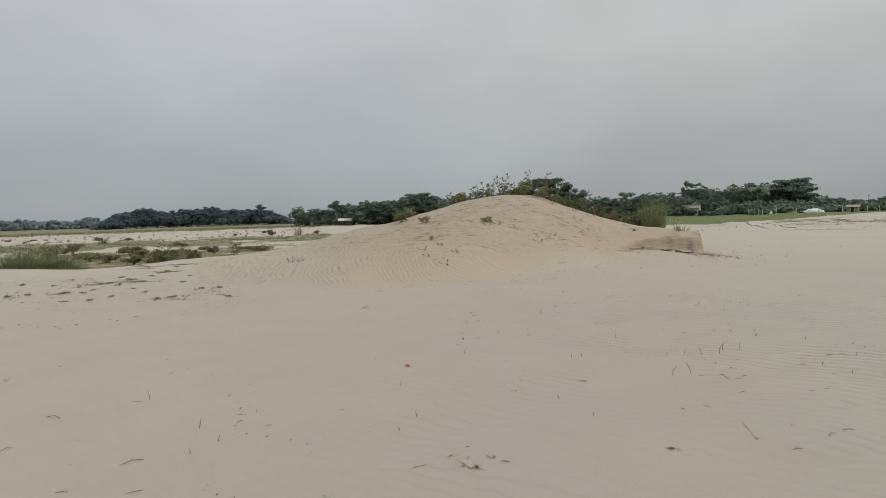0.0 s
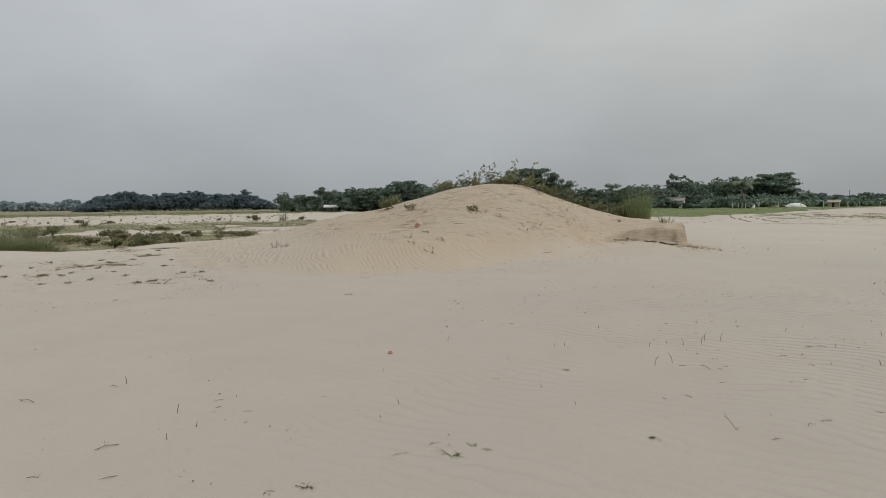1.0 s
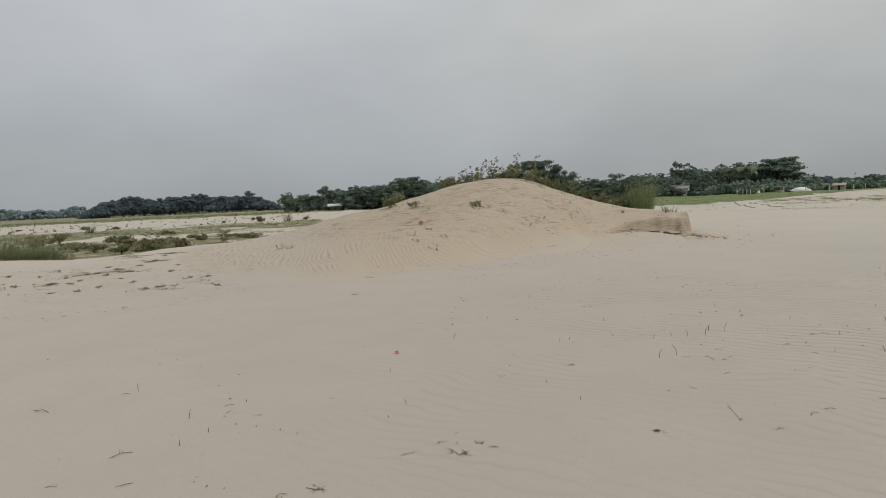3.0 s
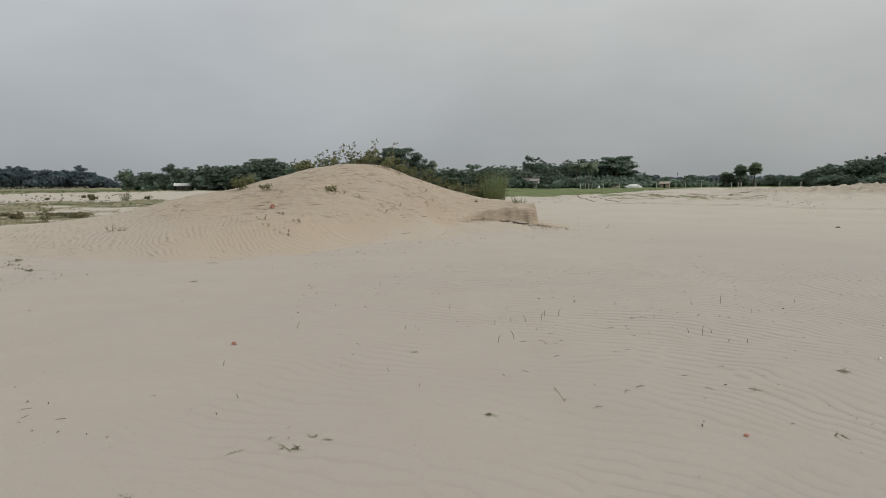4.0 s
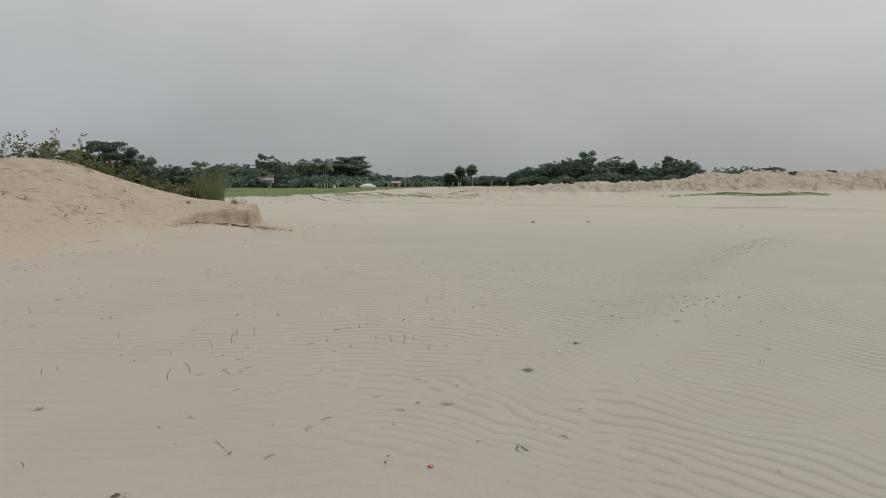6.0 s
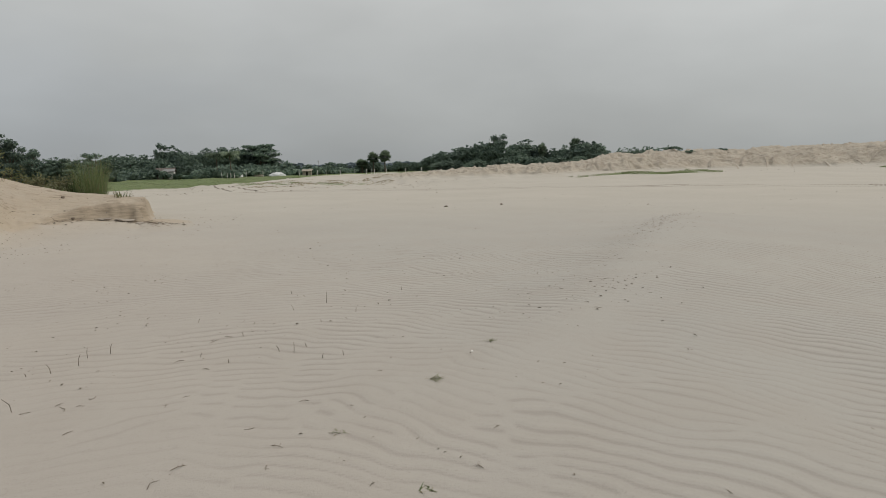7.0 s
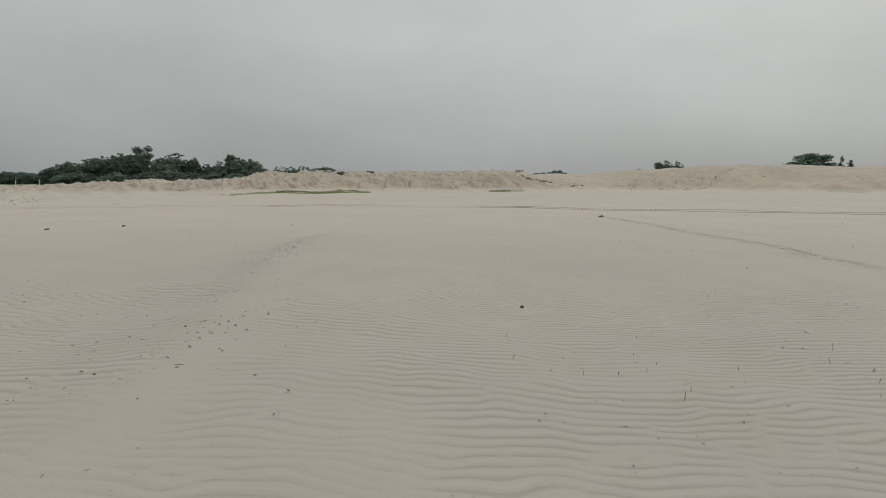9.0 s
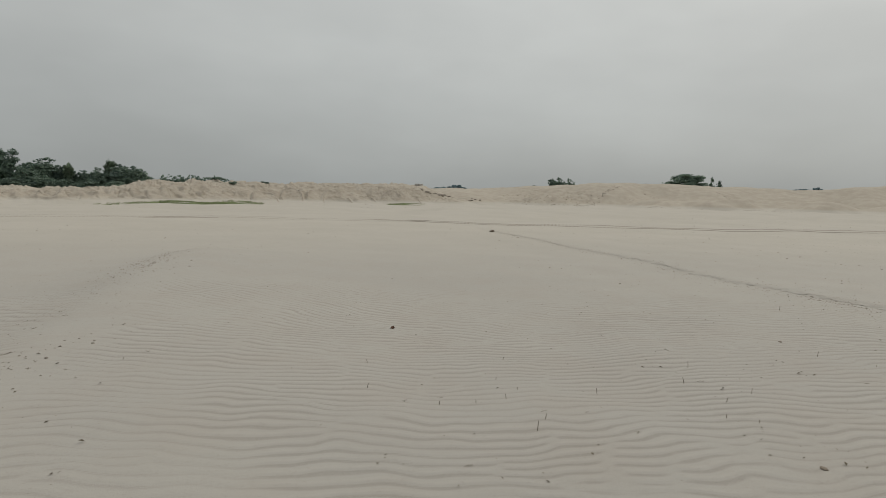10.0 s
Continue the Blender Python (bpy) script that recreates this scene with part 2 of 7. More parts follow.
BLADE_REED = leaf_material("reed_blades", (0.105, 0.150, 0.062), (0.200, 0.245, 0.110))
BLADE_FLAT = leaf_material("trailing_blades", (0.150, 0.172, 0.092), (0.285, 0.285, 0.165))
BLADE_DRY = leaf_material("dry_blades", (0.13, 0.12, 0.06), (0.30, 0.25, 0.14))
BARK = plain_material("bark", (0.10, 0.085, 0.065), (0.20, 0.17, 0.13), 9.0, stretch=(1, 1, 0.25), relief=0.01)
TWIG = plain_material("dry_twig", (0.12, 0.095, 0.07), (0.23, 0.19, 0.14), 20.0)


# ---------------------------------------------------------------- builders
def link_mesh(name, verts, faces, material, parent=None, label="", smooth=False):
    me = bpy.data.meshes.new(name)
    me.from_pydata([tuple(v) for v in verts], [], [tuple(f) for f in faces])
    me.materials.append(material)
    if smooth:
        me.polygons.foreach_set("use_smooth", [True] * len(me.polygons))
    me.update()
    ob = new(name, me)
    ob.parent = parent
    return tagged(ob, label)


def part(name, bm, material, parent=None, label="", smooth=False):
    me = bpy.data.meshes.new(name)
    bm.to_mesh(me)
    bm.free()
    me.materials.append(material)
    if smooth:
        me.polygons.foreach_set("use_smooth", [True] * len(me.polygons))
    ob = new(name, me)
    ob.parent = parent
    return tagged(ob, label)


def thing(name, x, y, z, label, category, group="", kind=""):
    ob = new(name)
    ob.location = (x, y, z)
    ob.empty_display_size = 0.2
    return tagged(ob, label, category, group, kind)


class Cloud:
    """Collects loose quads: leaves and blades."""

    def __init__(self):
        self.v, self.f = [], []

    def quad(self, c, u, w):
        n = len(self.v)
        c, u, w = Vector(c), Vector(u), Vector(w)
        self.v += [c - u - w, c + u - w, c + u + w, c - u + w]
        self.f.append((n, n + 1, n + 2, n + 3))

    def leaf(self, base, way, side, length, width):
        """A pointed leaf, folded along its midrib."""
        n = len(self.v)
        b, way, side = Vector(base), Vector(way).normalized(), Vector(side).normalized()
        up = way.cross(side) * width * 0.35
        self.v += [b, b + way * length * 0.45 + side * width * 0.5 + up, b + way * length, b + way * length * 0.45 - side * width * 0.5 + up]
        self.f += [(n, n + 1, n + 2), (n, n + 2, n + 3)]

    def blade(self, base, way, length, width, droop=0.4, steps=3):
        """A grass blade that bends over and narrows."""
        b, way = Vector(base), Vector(way).normalized()
        side = way.cross(Vector((0.03, 0.02, 1))).normalized() * width * 0.5
        if side.length < 1e-6:
            side = Vector((width * 0.5, 0, 0))
        flat = Vector((way.x, way.y, 0))
        n = len(self.v)
        p = b.copy()
        for k in range(steps + 1):
            s = k / steps
            taper = 1 - s * 0.9
            self.v += [p - side * taper, p + side * taper]
            p = p + (way + flat * droop * s * 1.5 - Vector((0, 0, droop * s * s * 1.4))).normalized() * length / steps
        for k in range(steps):
            a = n + 2 * k
            self.f.append((a, a + 1, a + 3, a + 2))

    def tube(self, pts, radii, sides=6):
        """A tapered tube along points."""
        n0 = len(self.v)
        pts = [Vector(p) for p in pts]
        for k, p in enumerate(pts):
            d = (pts[min(k + 1, len(pts) - 1)] - pts[max(k - 1, 0)]).normalized()
            a = d.orthogonal().normalized()
            b = d.cross(a)
            for j in range(sides):
                w = 2 * math.pi * j / sides
                self.v.append(p + (a * math.cos(w) + b * math.sin(w)) * radii[k])
        for k in range(len(pts) - 1):
            for j in range(sides):
                a, b = n0 + k * sides + j, n0 + k * sides + (j + 1) % sides
                self.f.append((a, b, b + sides, a + sides))

    def link(self, name, material, parent=None, label="", smooth=False):
        return link_mesh(name, self.v, self.f, material, parent, label, smooth)


# ---------------------------------------------------------------- lie of the land
def wob(x, y, size, seed=0.0):
    """Smooth irregular waves between about -1 and 1; size in metres."""
    k = 2 * np.pi / size
    out = 0.0
    for n, (a, g) in enumerate(((0.3, 1.0), (1.5, 0.83), (2.4, 1.37), (0.9, 1.71), (2.0, 0.61))):
        u = x * np.cos(a + seed) + y * np.sin(a + seed)
        v = -x * np.sin(a + seed) + y * np.cos(a + seed)
        out = out + np.sin(k * g * u + seed * 7.1 + n * 2.3 + 0.9 * np.sin(k * 0.6 * v + n + seed))
    return out / 2.6


def ease(a, b, v):
    t = np.clip((v - a) / (b - a), 0, 1)
    return t * t * (3 - 2 * t)


def table(az, rows, col, soft=1.6):
    """A value of a table over the azimuth, rounded off."""
    grid = np.arange(-180, 180.01, 0.25)
    r = np.array(rows, float)
    val = np.interp(grid, r[:, 0], r[:, col])
    n = int(soft / 0.25)
    if n > 0:
        ker = np.hanning(2 * n + 3)[1:-1]
        val = np.convolve(np.pad(val, n, mode="edge"), ker / ker.sum(), mode="valid")
    return np.interp(az, grid, val)


def polyline(x, y, pts):
    """Distance to a line of points, and the side (positive: left of its run)."""
    best = np.full(np.shape(x), 1e9)
    side = np.ones(np.shape(x))
    for (ax, ay), (bx, by) in zip(pts[:-1], pts[1:]):
        ux, uy = bx - ax, by - ay
        t = np.clip(((x - ax) * ux + (y - ay) * uy) / (ux * ux + uy * uy), 0, 1)
        dx, dy = x - ax - t * ux, y - ay - t * uy
        d = np.hypot(dx, dy)
        near = d < best
        side = np.where(near, np.sign(ux * dy - uy * dx), side)
        best = np.where(near, d, best)
    return best, side


LOW_RIDGE = [(1.9, 3.9), (2.8, 4.75), (3.5, 5.15), (4.8, 6.25), (6.2, 7.4), (9.3, 10.0), (11.1, 11.5), (14.2, 13.7), (16.0, 14.9)]
EDGE = [(28.2, 11.3), (25.4, 9.2), (22.1, 6.55), (18.5, 3.5), (15.9, 1.65), (14.6, 0.4), (13.7, -0.4), (11.5, -2.6)]
LEFT_CREST = [(-40, 16.7), (-30, 15.0), (-26, 14.7), (-21, 15.2), (-20.3, 17.5), (-20.3, 20.0), (-20.0, 22.5), (-18, 26)]


def ground_z(x, y):
    d = np.hypot(x, y)
    z = 0.03 * wob(x, y, 9.0, 0.4) * ease(2, 8, d) + 0.012 * wob(x, y, 2.6, 1.3)
    # a low ridge with a steeper flank on one side and a wide hollow on the other
    r, side = polyline(x, y, LOW_RIDGE)
    wide = np.where(side > 0, 0.95, 2.4)
    crest = np.interp(d, [4.5, 7.0, 10.0, 14.0, 18.5, 21.0], [0.02, 0.11, 0.19, 0.23, 0.22, 0.0])
    z = z + crest * np.exp(-((np.sqrt(r * r + 0.06) - 0.2449) / wide).clip(0) ** 1.5)
    z = z - 0.15 * np.exp(-((x - 10.2) / 4.0) ** 2 - ((y - 5.4) / 3.2) ** 2) - 0.05 * np.exp(-((x - 5.0) / 2.4) ** 2 - ((y - 9.0) / 2.4) ** 2)
    e, side = polyline(x, y, EDGE)
    jag = 0.07 * wob(x, y, 1.1, 2.0) + 0.05 * wob(x, y, 0.45, 0.7)
    lip = 0.042 * ease(-0.10, 0.10, e * side + jag) * np.exp(-(np.where(side > 0, e, 0) / 7.0) ** 2)
    z = z + lip
    c, side = polyline(x, y, LEFT_CREST)
    left = (x < -8)
    z = z + np.where(left, np.where(side > 0, -0.35 * ease(0.0, 3.6, c), 0.0) + 0.04 * np.exp(-(c / np.where(side > 0, 1.3, 2.0)) ** 2), 0.0)
    # hummocks of drift sand among the weeds
    az = np.degrees(np.arctan2(x, y))
    weedy = ease(-66, -58, az) * (1 - ease(-41, -36, az)) * ease(12.5, 14.5, d) * (1 - ease(24, 27, d))
    z = z + weedy * (0.035 * np.maximum(wob(x, y, 1.5, 0.6), -0.1) + 0.025 * np.maximum(wob(x, y, 0.7, 1.6), 0))
    far = ease(45, 60, d) * (1 - ease(300, 700, d))
    z = z + far * 0.16 * wob(x, y, 13.0, 0.7)
    verge = ease(0, 5, az) * (1 - ease(28, 34, az)) * ease(50, 56, d) * (1 - ease(70, 76, d))
    z = z + verge * (0.10 * np.abs(wob(x, y, 5.0, 0.9)) + 0.07 * wob(x, y, 2.6, 1.9))
    return z


def wave_train(x, y, azimuth, length, seed, many=22, fan=6.5, spread=0.065):
    """A train of wind ripples that fork and end, as a complex wave."""
    g = np.random.default_rng(seed)
    out = np.zeros(np.shape(x), complex)
    for _ in range(many):
        a = np.radians(azimuth + g.normal(0, fan))
        k = 2 * np.pi / length * (1 + g.normal(0, spread))
        out += np.exp(1j * (k * (x * np.sin(a) + y * np.cos(a)) + g.uniform(0, 2 * np.pi)))
    return out / np.sqrt(many)


def ripples(x, y):
    """Wind ripples of the flat, from -1 in the troughs to 1 on the crests, with their strength."""
    wx = x + 0.06 * wob(x, y, 2.3, 0.3) + 0.036 * wob(x, y, 1.2, 0.5) + 0.020 * wob(x, y, 0.6, 1.1)
    wy = y + 0.06 * wob(x, y, 2.0, 1.7) + 0.036 * wob(x, y, 1.1, 1.3) + 0.020 * wob(x, y, 0.5, 2.2)
    lean = 0.6 * wob(x, y, 2.5, 0.9)
    across = x - 0.35 * (y - 5.0) + lean
    total = 0
    for n, (azimuth, lo, hi) in enumerate(((15, -90, 1.3), (38, 1.3, 2.6), (60, 2.6, 90))):
        w = ease(lo - 0.5, lo + 0.5, across) * (1 - ease(hi - 0.5, hi + 0.5, across))
        far = ease(9.5, 12.0, np.hypot(x, y)) if azimuth == 60 else 0
        total = total + w * (1 - far) * wave_train(wx, wy, azimuth, (0.145, 0.14, 0.128)[n], 40 + n)
        if azimuth == 60:
            total = total + w * far * wave_train(wx, wy, 84, 0.14, 47)
    phase = np.angle(total)
    shape = np.sin(phase + 0.55 * np.sin(phase)) * np.clip(np.abs(total) * 2.4, 0, 1)
    strength = np.interp(x, [-4.5, -2.5, -0.8, 1.0, 2.6, 4.0], [0.20, 0.38, 0.50, 0.58, 0.80, 0.86]) * (1 + 0.55 * ease(5.5, 9.0, np.hypot(x, y)))
    strength = strength * (0.62 + 0.38 * ease(-0.7, 0.4, wob(x, y, 3.6, 0.6))) * (0.7 + 0.3 * ease(-0.9, 0.3, wob(x, y, 1.4, 2.4)))
    crest, side = polyline(x, y, LOW_RIDGE)
    strength = strength * (1 - 0.75 * np.exp(-(crest / 0.35) ** 2) * ease(4.0, 6.0, y))
    edge, side = polyline(x, y, EDGE)
    strength = strength * np.where(side > 0, 0.15, 1.0) * (1 - ease(12.0, 15.5, np.hypot(x, y)))
    return shape, strength


# azimuth, distance of the toe, distance of the crest, height of the crest
MOUND = [(-60, 16.0, 20.0, 0.0), (-50, 15.3, 22.0, 0.0), (-45, 15.1, 24.5, 0.02), (-43.4, 15.1, 25.0, 0.16), (-40.5, 14.7, 25.0, 0.34), (-37.5, 14.1, 25.0, 0.52),
         (-34.4, 13.7, 25.0, 0.82), (-30.2, 13.4, 25.0, 1.27), (-27.0, 13.4, 25.0, 1.46), (-23.7, 13.6, 25.0, 1.82),
         (-21.5, 13.8, 25.0, 2.07), (-18.9, 14.3, 24.5, 2.26), (-16.2, 15.2, 24.5, 2.43), (-13.8, 15.9, 24.5, 2.38),
         (-11.0, 16.6, 24.3, 1.90), (-7.9, 17.2, 24.0, 1.43), (-5.0, 17.6, 23.6, 1.12), (-3.5, 17.8, 23.4, 1.02),
         (-0.4, 18.0, 23.0, 0.88), (1.5, 18.2, 22.8, 0.80), (6, 18.4, 22.8, 0.80)]


def mound_z(x, y):
    """Height of the sand mound above the ground round it."""
    az, d = np.degrees(np.arctan2(x, y)), np.hypot(x, y)
    toe, crest, top = (table(az, MOUND, n) for n in (1, 2, 3))
    toe = toe + 0.12 * wob(x, y, 5.0, 0.2)
    s = np.clip((d - toe) / (crest - toe), 0, 1)
    # a rippled flank, a worn terrace and a smooth cone above it
    lower, upper = ease(-0.02, 0.40, s), ease(0.42, 1.04, s)
    rise = (1 - (1 - s) ** 1.75) * ease(-0.02, 0.22, s) * 0.55 + 0.45 * (0.50 * lower + 0.06 * ease(0.3, 0.6, s) + 0.44 * upper)
    back = 1 - ease(0, 1, (d - crest) / (5.0 + 2.0 * top))
    slope = top * np.where(d < crest, rise, back)
    rough = ease(0.3, 1.0, slope)
    slope = slope + 0.022 * wob(x, y, 3.1, 0.5) * rough + 0.012 * wob(x, y, 0.9, 0.8) * rough
    # short ledges of crust across the terrace
    worn = ease(0.34, 0.50, s) * (1 - ease(0.66, 0.80, s)) * rough
    ledge = wob(az * 0.34, d * 5.0, 2.6, 1.2) + 0.6 * wob(az * 0.34, d * 4.0, 1.1, 0.4)
    slope = slope + worn * (0.045 * ease(0.15, 0.32, ledge) - 0.020 * ease(0.2, 0.5, wob(x, y, 0.5, 1.9)))
    # the cut bank at one end, with a fan of slumped sand before it
    face = cut_line(x, y)
    low = np.interp(az, [-8.5, -7.7, -5.5, -3.5, -1.1, 0.3, 1], [0.40, 0.38, 0.40, 0.35, 0.28, 0.12, 0.10])
    brim = np.interp(az, [-8.5, -7.7, -5.5, -4.4, -3.5, -1.1, 0.3, 1], [0.42, 0.39, 0.50, 0.61, 0.69, 0.73, 0.66, 0.62]) + 0.02 * wob(x, y, 0.6, 0.6)
    apron = low * np.clip((d - toe + 0.2) / (face - toe + 0.2), 0, 1) ** 1.25
    shelf = np.where(d < crest, brim + (top - brim) * ease(-0.1, 1.0, (d - face) / (crest - face)), slope)
    cut = ease(-9.6, -7.4, az)
    step = ease(-0.17, 0.04, d - face)
    step = np.clip(step + 0.06 * np.sin(2 * np.pi * 2.0 * step + 2.0 * wob(x, y, 0.8, 1.4)) * ease(0, 0.1, step) * (1 - ease(0.9, 1, step)), 0, 1)
    bank = slope * (1 - cut) + cut * (apron + (shelf - apron) * step)
    end = 0.30 + 0.05 * wob(x, y, 0.7, 0.9)
    tail = 0.12 * ease(18.6, 21.0, d) * (1 - ease(22.2, 25.0, d)) * (1 - ease(0.1, 2.1, x))
    bank = np.where(x > end - 0.1, tail + np.maximum(bank - tail, 0) * (1 - ease(end - 0.1, end + 0.08, x)), bank)
    return np.maximum(bank, 0) * ease(-62, -50, az)


def cut_line(x, y):
    """Distance at which the bank is cut away."""
    az = np.degrees(np.arctan2(x, y))
    return np.interp(az, [-8, -5.5, -3.5, -1, 1], [19.8, 20.9, 21.4, 21.7, 21.7]) + 0.12 * wob(x, y, 1.3, 0.3) + 0.05 * wob(x, y, 0.45, 1.1)


# banks beyond: azimuth, distance of the toe, distance of the crest, height of the crest
BANK_EYE = (2.3, 2.0)
BANK = [(8, 90, 105, 0.0), (14, 75, 92, 0.35), (19.2, 64, 78, 0.62), (26.8, 63, 77, 1.0), (28.1, 63, 77, 1.32), (32, 63, 77, 1.36), (35.7, 66, 80, 1.55),
        (38.1, 68, 82, 2.05), (42.6, 75, 89, 2.80), (45.5, 80, 94, 2.85), (48.8, 86, 100, 2.66), (55.2, 92, 106, 3.10), (62.6, 98, 112, 3.22), (64.8, 100, 112, 2.0), (66.5, 100, 112, 0.9), (68.5, 100, 112, 0.0)]
DUNES = [(58, 112, 140, 0.0), (61, 112, 140, 2.2), (64, 112, 140, 3.0), (69.4, 112, 140, 3.45), (74.3, 114, 142, 4.0), (79.3, 118, 145, 5.2), (85.3, 122, 150, 5.2), (91.6, 130, 160, 4.9),
         (96.3, 138, 165, 4.5), (98.8, 140, 168, 5.3), (101, 140, 168, 5.8), (108, 140, 168, 6.0), (116, 140, 168, 4.0), (124, 140, 168, 0.0)]


# wheel loops on the face: azimuth, metres up the slope from the toe, half width, half length, angles it runs between
BANK_LOOPS = [(48.7, 0.8, 1.7, 3.8, 190, 0), (51.0, 2.2, 1.5, 3.4, 205, -20), (54.1, 0.8, 2.8, 5.0, 185, 75), (54.9, 2.2, 1.9, 3.0, 225, 90), (55.4, 1.0, 2.0, 2.8, 60, -15),
              (57.8, 1.6, 1.4, 2.6, 150, 20), (60.2, 1.6, 1.7, 2.6, 165, 40), (46.2, 1.4, 1.8, 3.2, 170, 60), (62.0, 1.0, 1.5, 2.6, 90, 0)]


def loop_centre(turn, up):
    out = float(table(turn, BANK, 1, 0.6)) + up
    return out * math.sin(radians(turn)), out * math.cos(radians(turn))


def bank_z(x0, y0):
    x, y = x0 - BANK_EYE[0], y0 - BANK_EYE[1]
    az, d = np.degrees(np.arctan2(x, y)), np.hypot(x, y)
    toe, crest, top = (table(az, BANK, n, 0.6) for n in (1, 2, 3))
    s = (d - toe - 1.2 * wob(x, y, 11.0, 0.3)) / (0.55 * (crest - toe))
    rise = 0.78 * ease(0, 1, s) + 0.22 * ease(1, 1.8, s)
    h = top * np.where(d < crest, rise, 1 - ease(0, 1, (d - crest) / 14.0))
    heaps = 0.30 * (1 - 1.6 * np.abs(wob(x, y, 8.5, 0.9))) + 0.13 * (1 - 1.7 * np.abs(wob(x, y, 3.4, 1.7))) + 0.06 * (1 - 1.8 * np.abs(wob(x, y, 1.6, 2.6)))
    gully = 0.22 * np.abs(np.sin(az * 2.1 + 0.8 * wob(x, y, 9.0, 0.5))) * np.where(d < crest, 1 - ease(0.7, 1.3, s), 0)
    line = np.zeros(np.shape(x))
    for size, seed, deep in ((9.0, 0.35, 1.0), (7.0, 1.45, 1.0), (5.2, 2.3, 0.7), (3.6, 0.8, 0.5)):
        v = wob(x, y, size, seed) * size / 7.0
        line = line + deep * (np.exp(-(v / 0.09) ** 2) - 0.6 * np.exp(-((v - 0.2) / 0.09) ** 2))
    calm = 1 - 0.55 * ease(43, 46, az) * (1 - ease(0.8, 1.1, s))
    heaps = (heaps - 0.15 * line) * calm
    h = h + (heaps * 0.85 - 1.2 * gully * calm + 0.03 * np.abs(wob(x, y, 1.3, 0.7))) * ease(0.08, 0.6, h) * np.minimum(1, h / 0.85) - 0.08 * ease(0.5, 1.5, h)
    for turn, up, wide, deep, a0, a1 in BANK_LOOPS:
        cx, cy = loop_centre(turn, up)
        sn, cs = math.sin(radians(turn)), math.cos(radians(turn))
        u, v = ((x - cx) * cs - (y - cy) * sn) / wide, ((x - cx) * sn + (y - cy) * cs) / deep
        q = (np.hypot(u, v) - 1) * 0.8 * math.sqrt(wide * deep)
        at = np.degrees(np.arctan2(v, u))
        at = np.where(at < -60, at + 360, at)
        on = ease(a1 - 12, a1 + 6, at) * (1 - ease(a0 - 6, a0 + 12, at)) * ease(0.2, 0.6, h)
        h = h + on * (0.17 * np.exp(-(q / 0.26) ** 2) - 0.16 * np.exp(-((q - 0.5) / 0.26) ** 2))
    return h


# lower dunes with steep lee faces: azimuth from, to, distance of the foot, height
LEE = [(81.6, 87.0, 116, 1.4), (84.8, 93.4, 119, 1.9), (93.4, 100.0, 122, 1.8), (98.5, 110.0, 126, 1.8), (71.0, 78.5, 113, 1.6), (65.0, 70.5, 108, 1.3)]


def dune_z(x0, y0):
    x, y = x0 - BANK_EYE[0], y0 - BANK_EYE[1]
    az, d = np.degrees(np.arctan2(x, y)), np.hypot(x, y)
    toe, crest, top = (table(az, DUNES, n, 2.0) for n in (1, 2, 3))
    s = (d - toe - 3.0 * wob(x, y, 26.0, 0.6)) / (crest - toe)
    h = top * np.where(d < crest, ease(0, 1, s), 1 - ease(0, 1, (d - crest) / 40.0))
    for a0, a1, foot, high in LEE:
        u = np.clip((az - a0) / (a1 - a0), 0, 1)
        arch = np.sin(np.pi * u) ** 0.8
        f = foot + 5.0 * (u - 0.5) ** 2 * 4 + 0.8 * wob(x, y, 7.0, 0.2)
        lobe = high * arch * np.clip((d - f) / 6.0, 0, 1) * (1 - 0.6 * ease(8, 24, d - f))
        h = np.maximum(h, lobe)
    # a sharp-crested spur running down to the flat
    spur = (az - np.interp(d, [121, 134, 147], [92.3, 90.7, 88.3])) * 2.3
    h = h + 0.6 * np.exp(-np.abs(spur) / 1.3) * ease(119, 123, d) * (1 - ease(138, 150, d))
    rough = ease(70, 73, az) * (1 - ease(78, 80, az)) * ease(0.2, 0.8, h) * (1 - ease(3.0, 3.6, h))
    h = h + rough * 0.30 * (1 - 1.7 * np.abs(wob(x, y, 2.1, 0.8))) + 0.05 * wob(x, y, 3.0, 0.4) * ease(0.3, 1.2, h)
    return h


def land_z(x, y):
    """The top of whatever sand lies at a place."""
    x, y = np.asarray(x, float), np.asarray(y, float)
    g = ground_z(x, y)
    return g + np.maximum(np.maximum(mound_z(x, y), 0), np.maximum(np.maximum(bank_z(x, y), 0), np.maximum(dune_z(x, y), 0)))


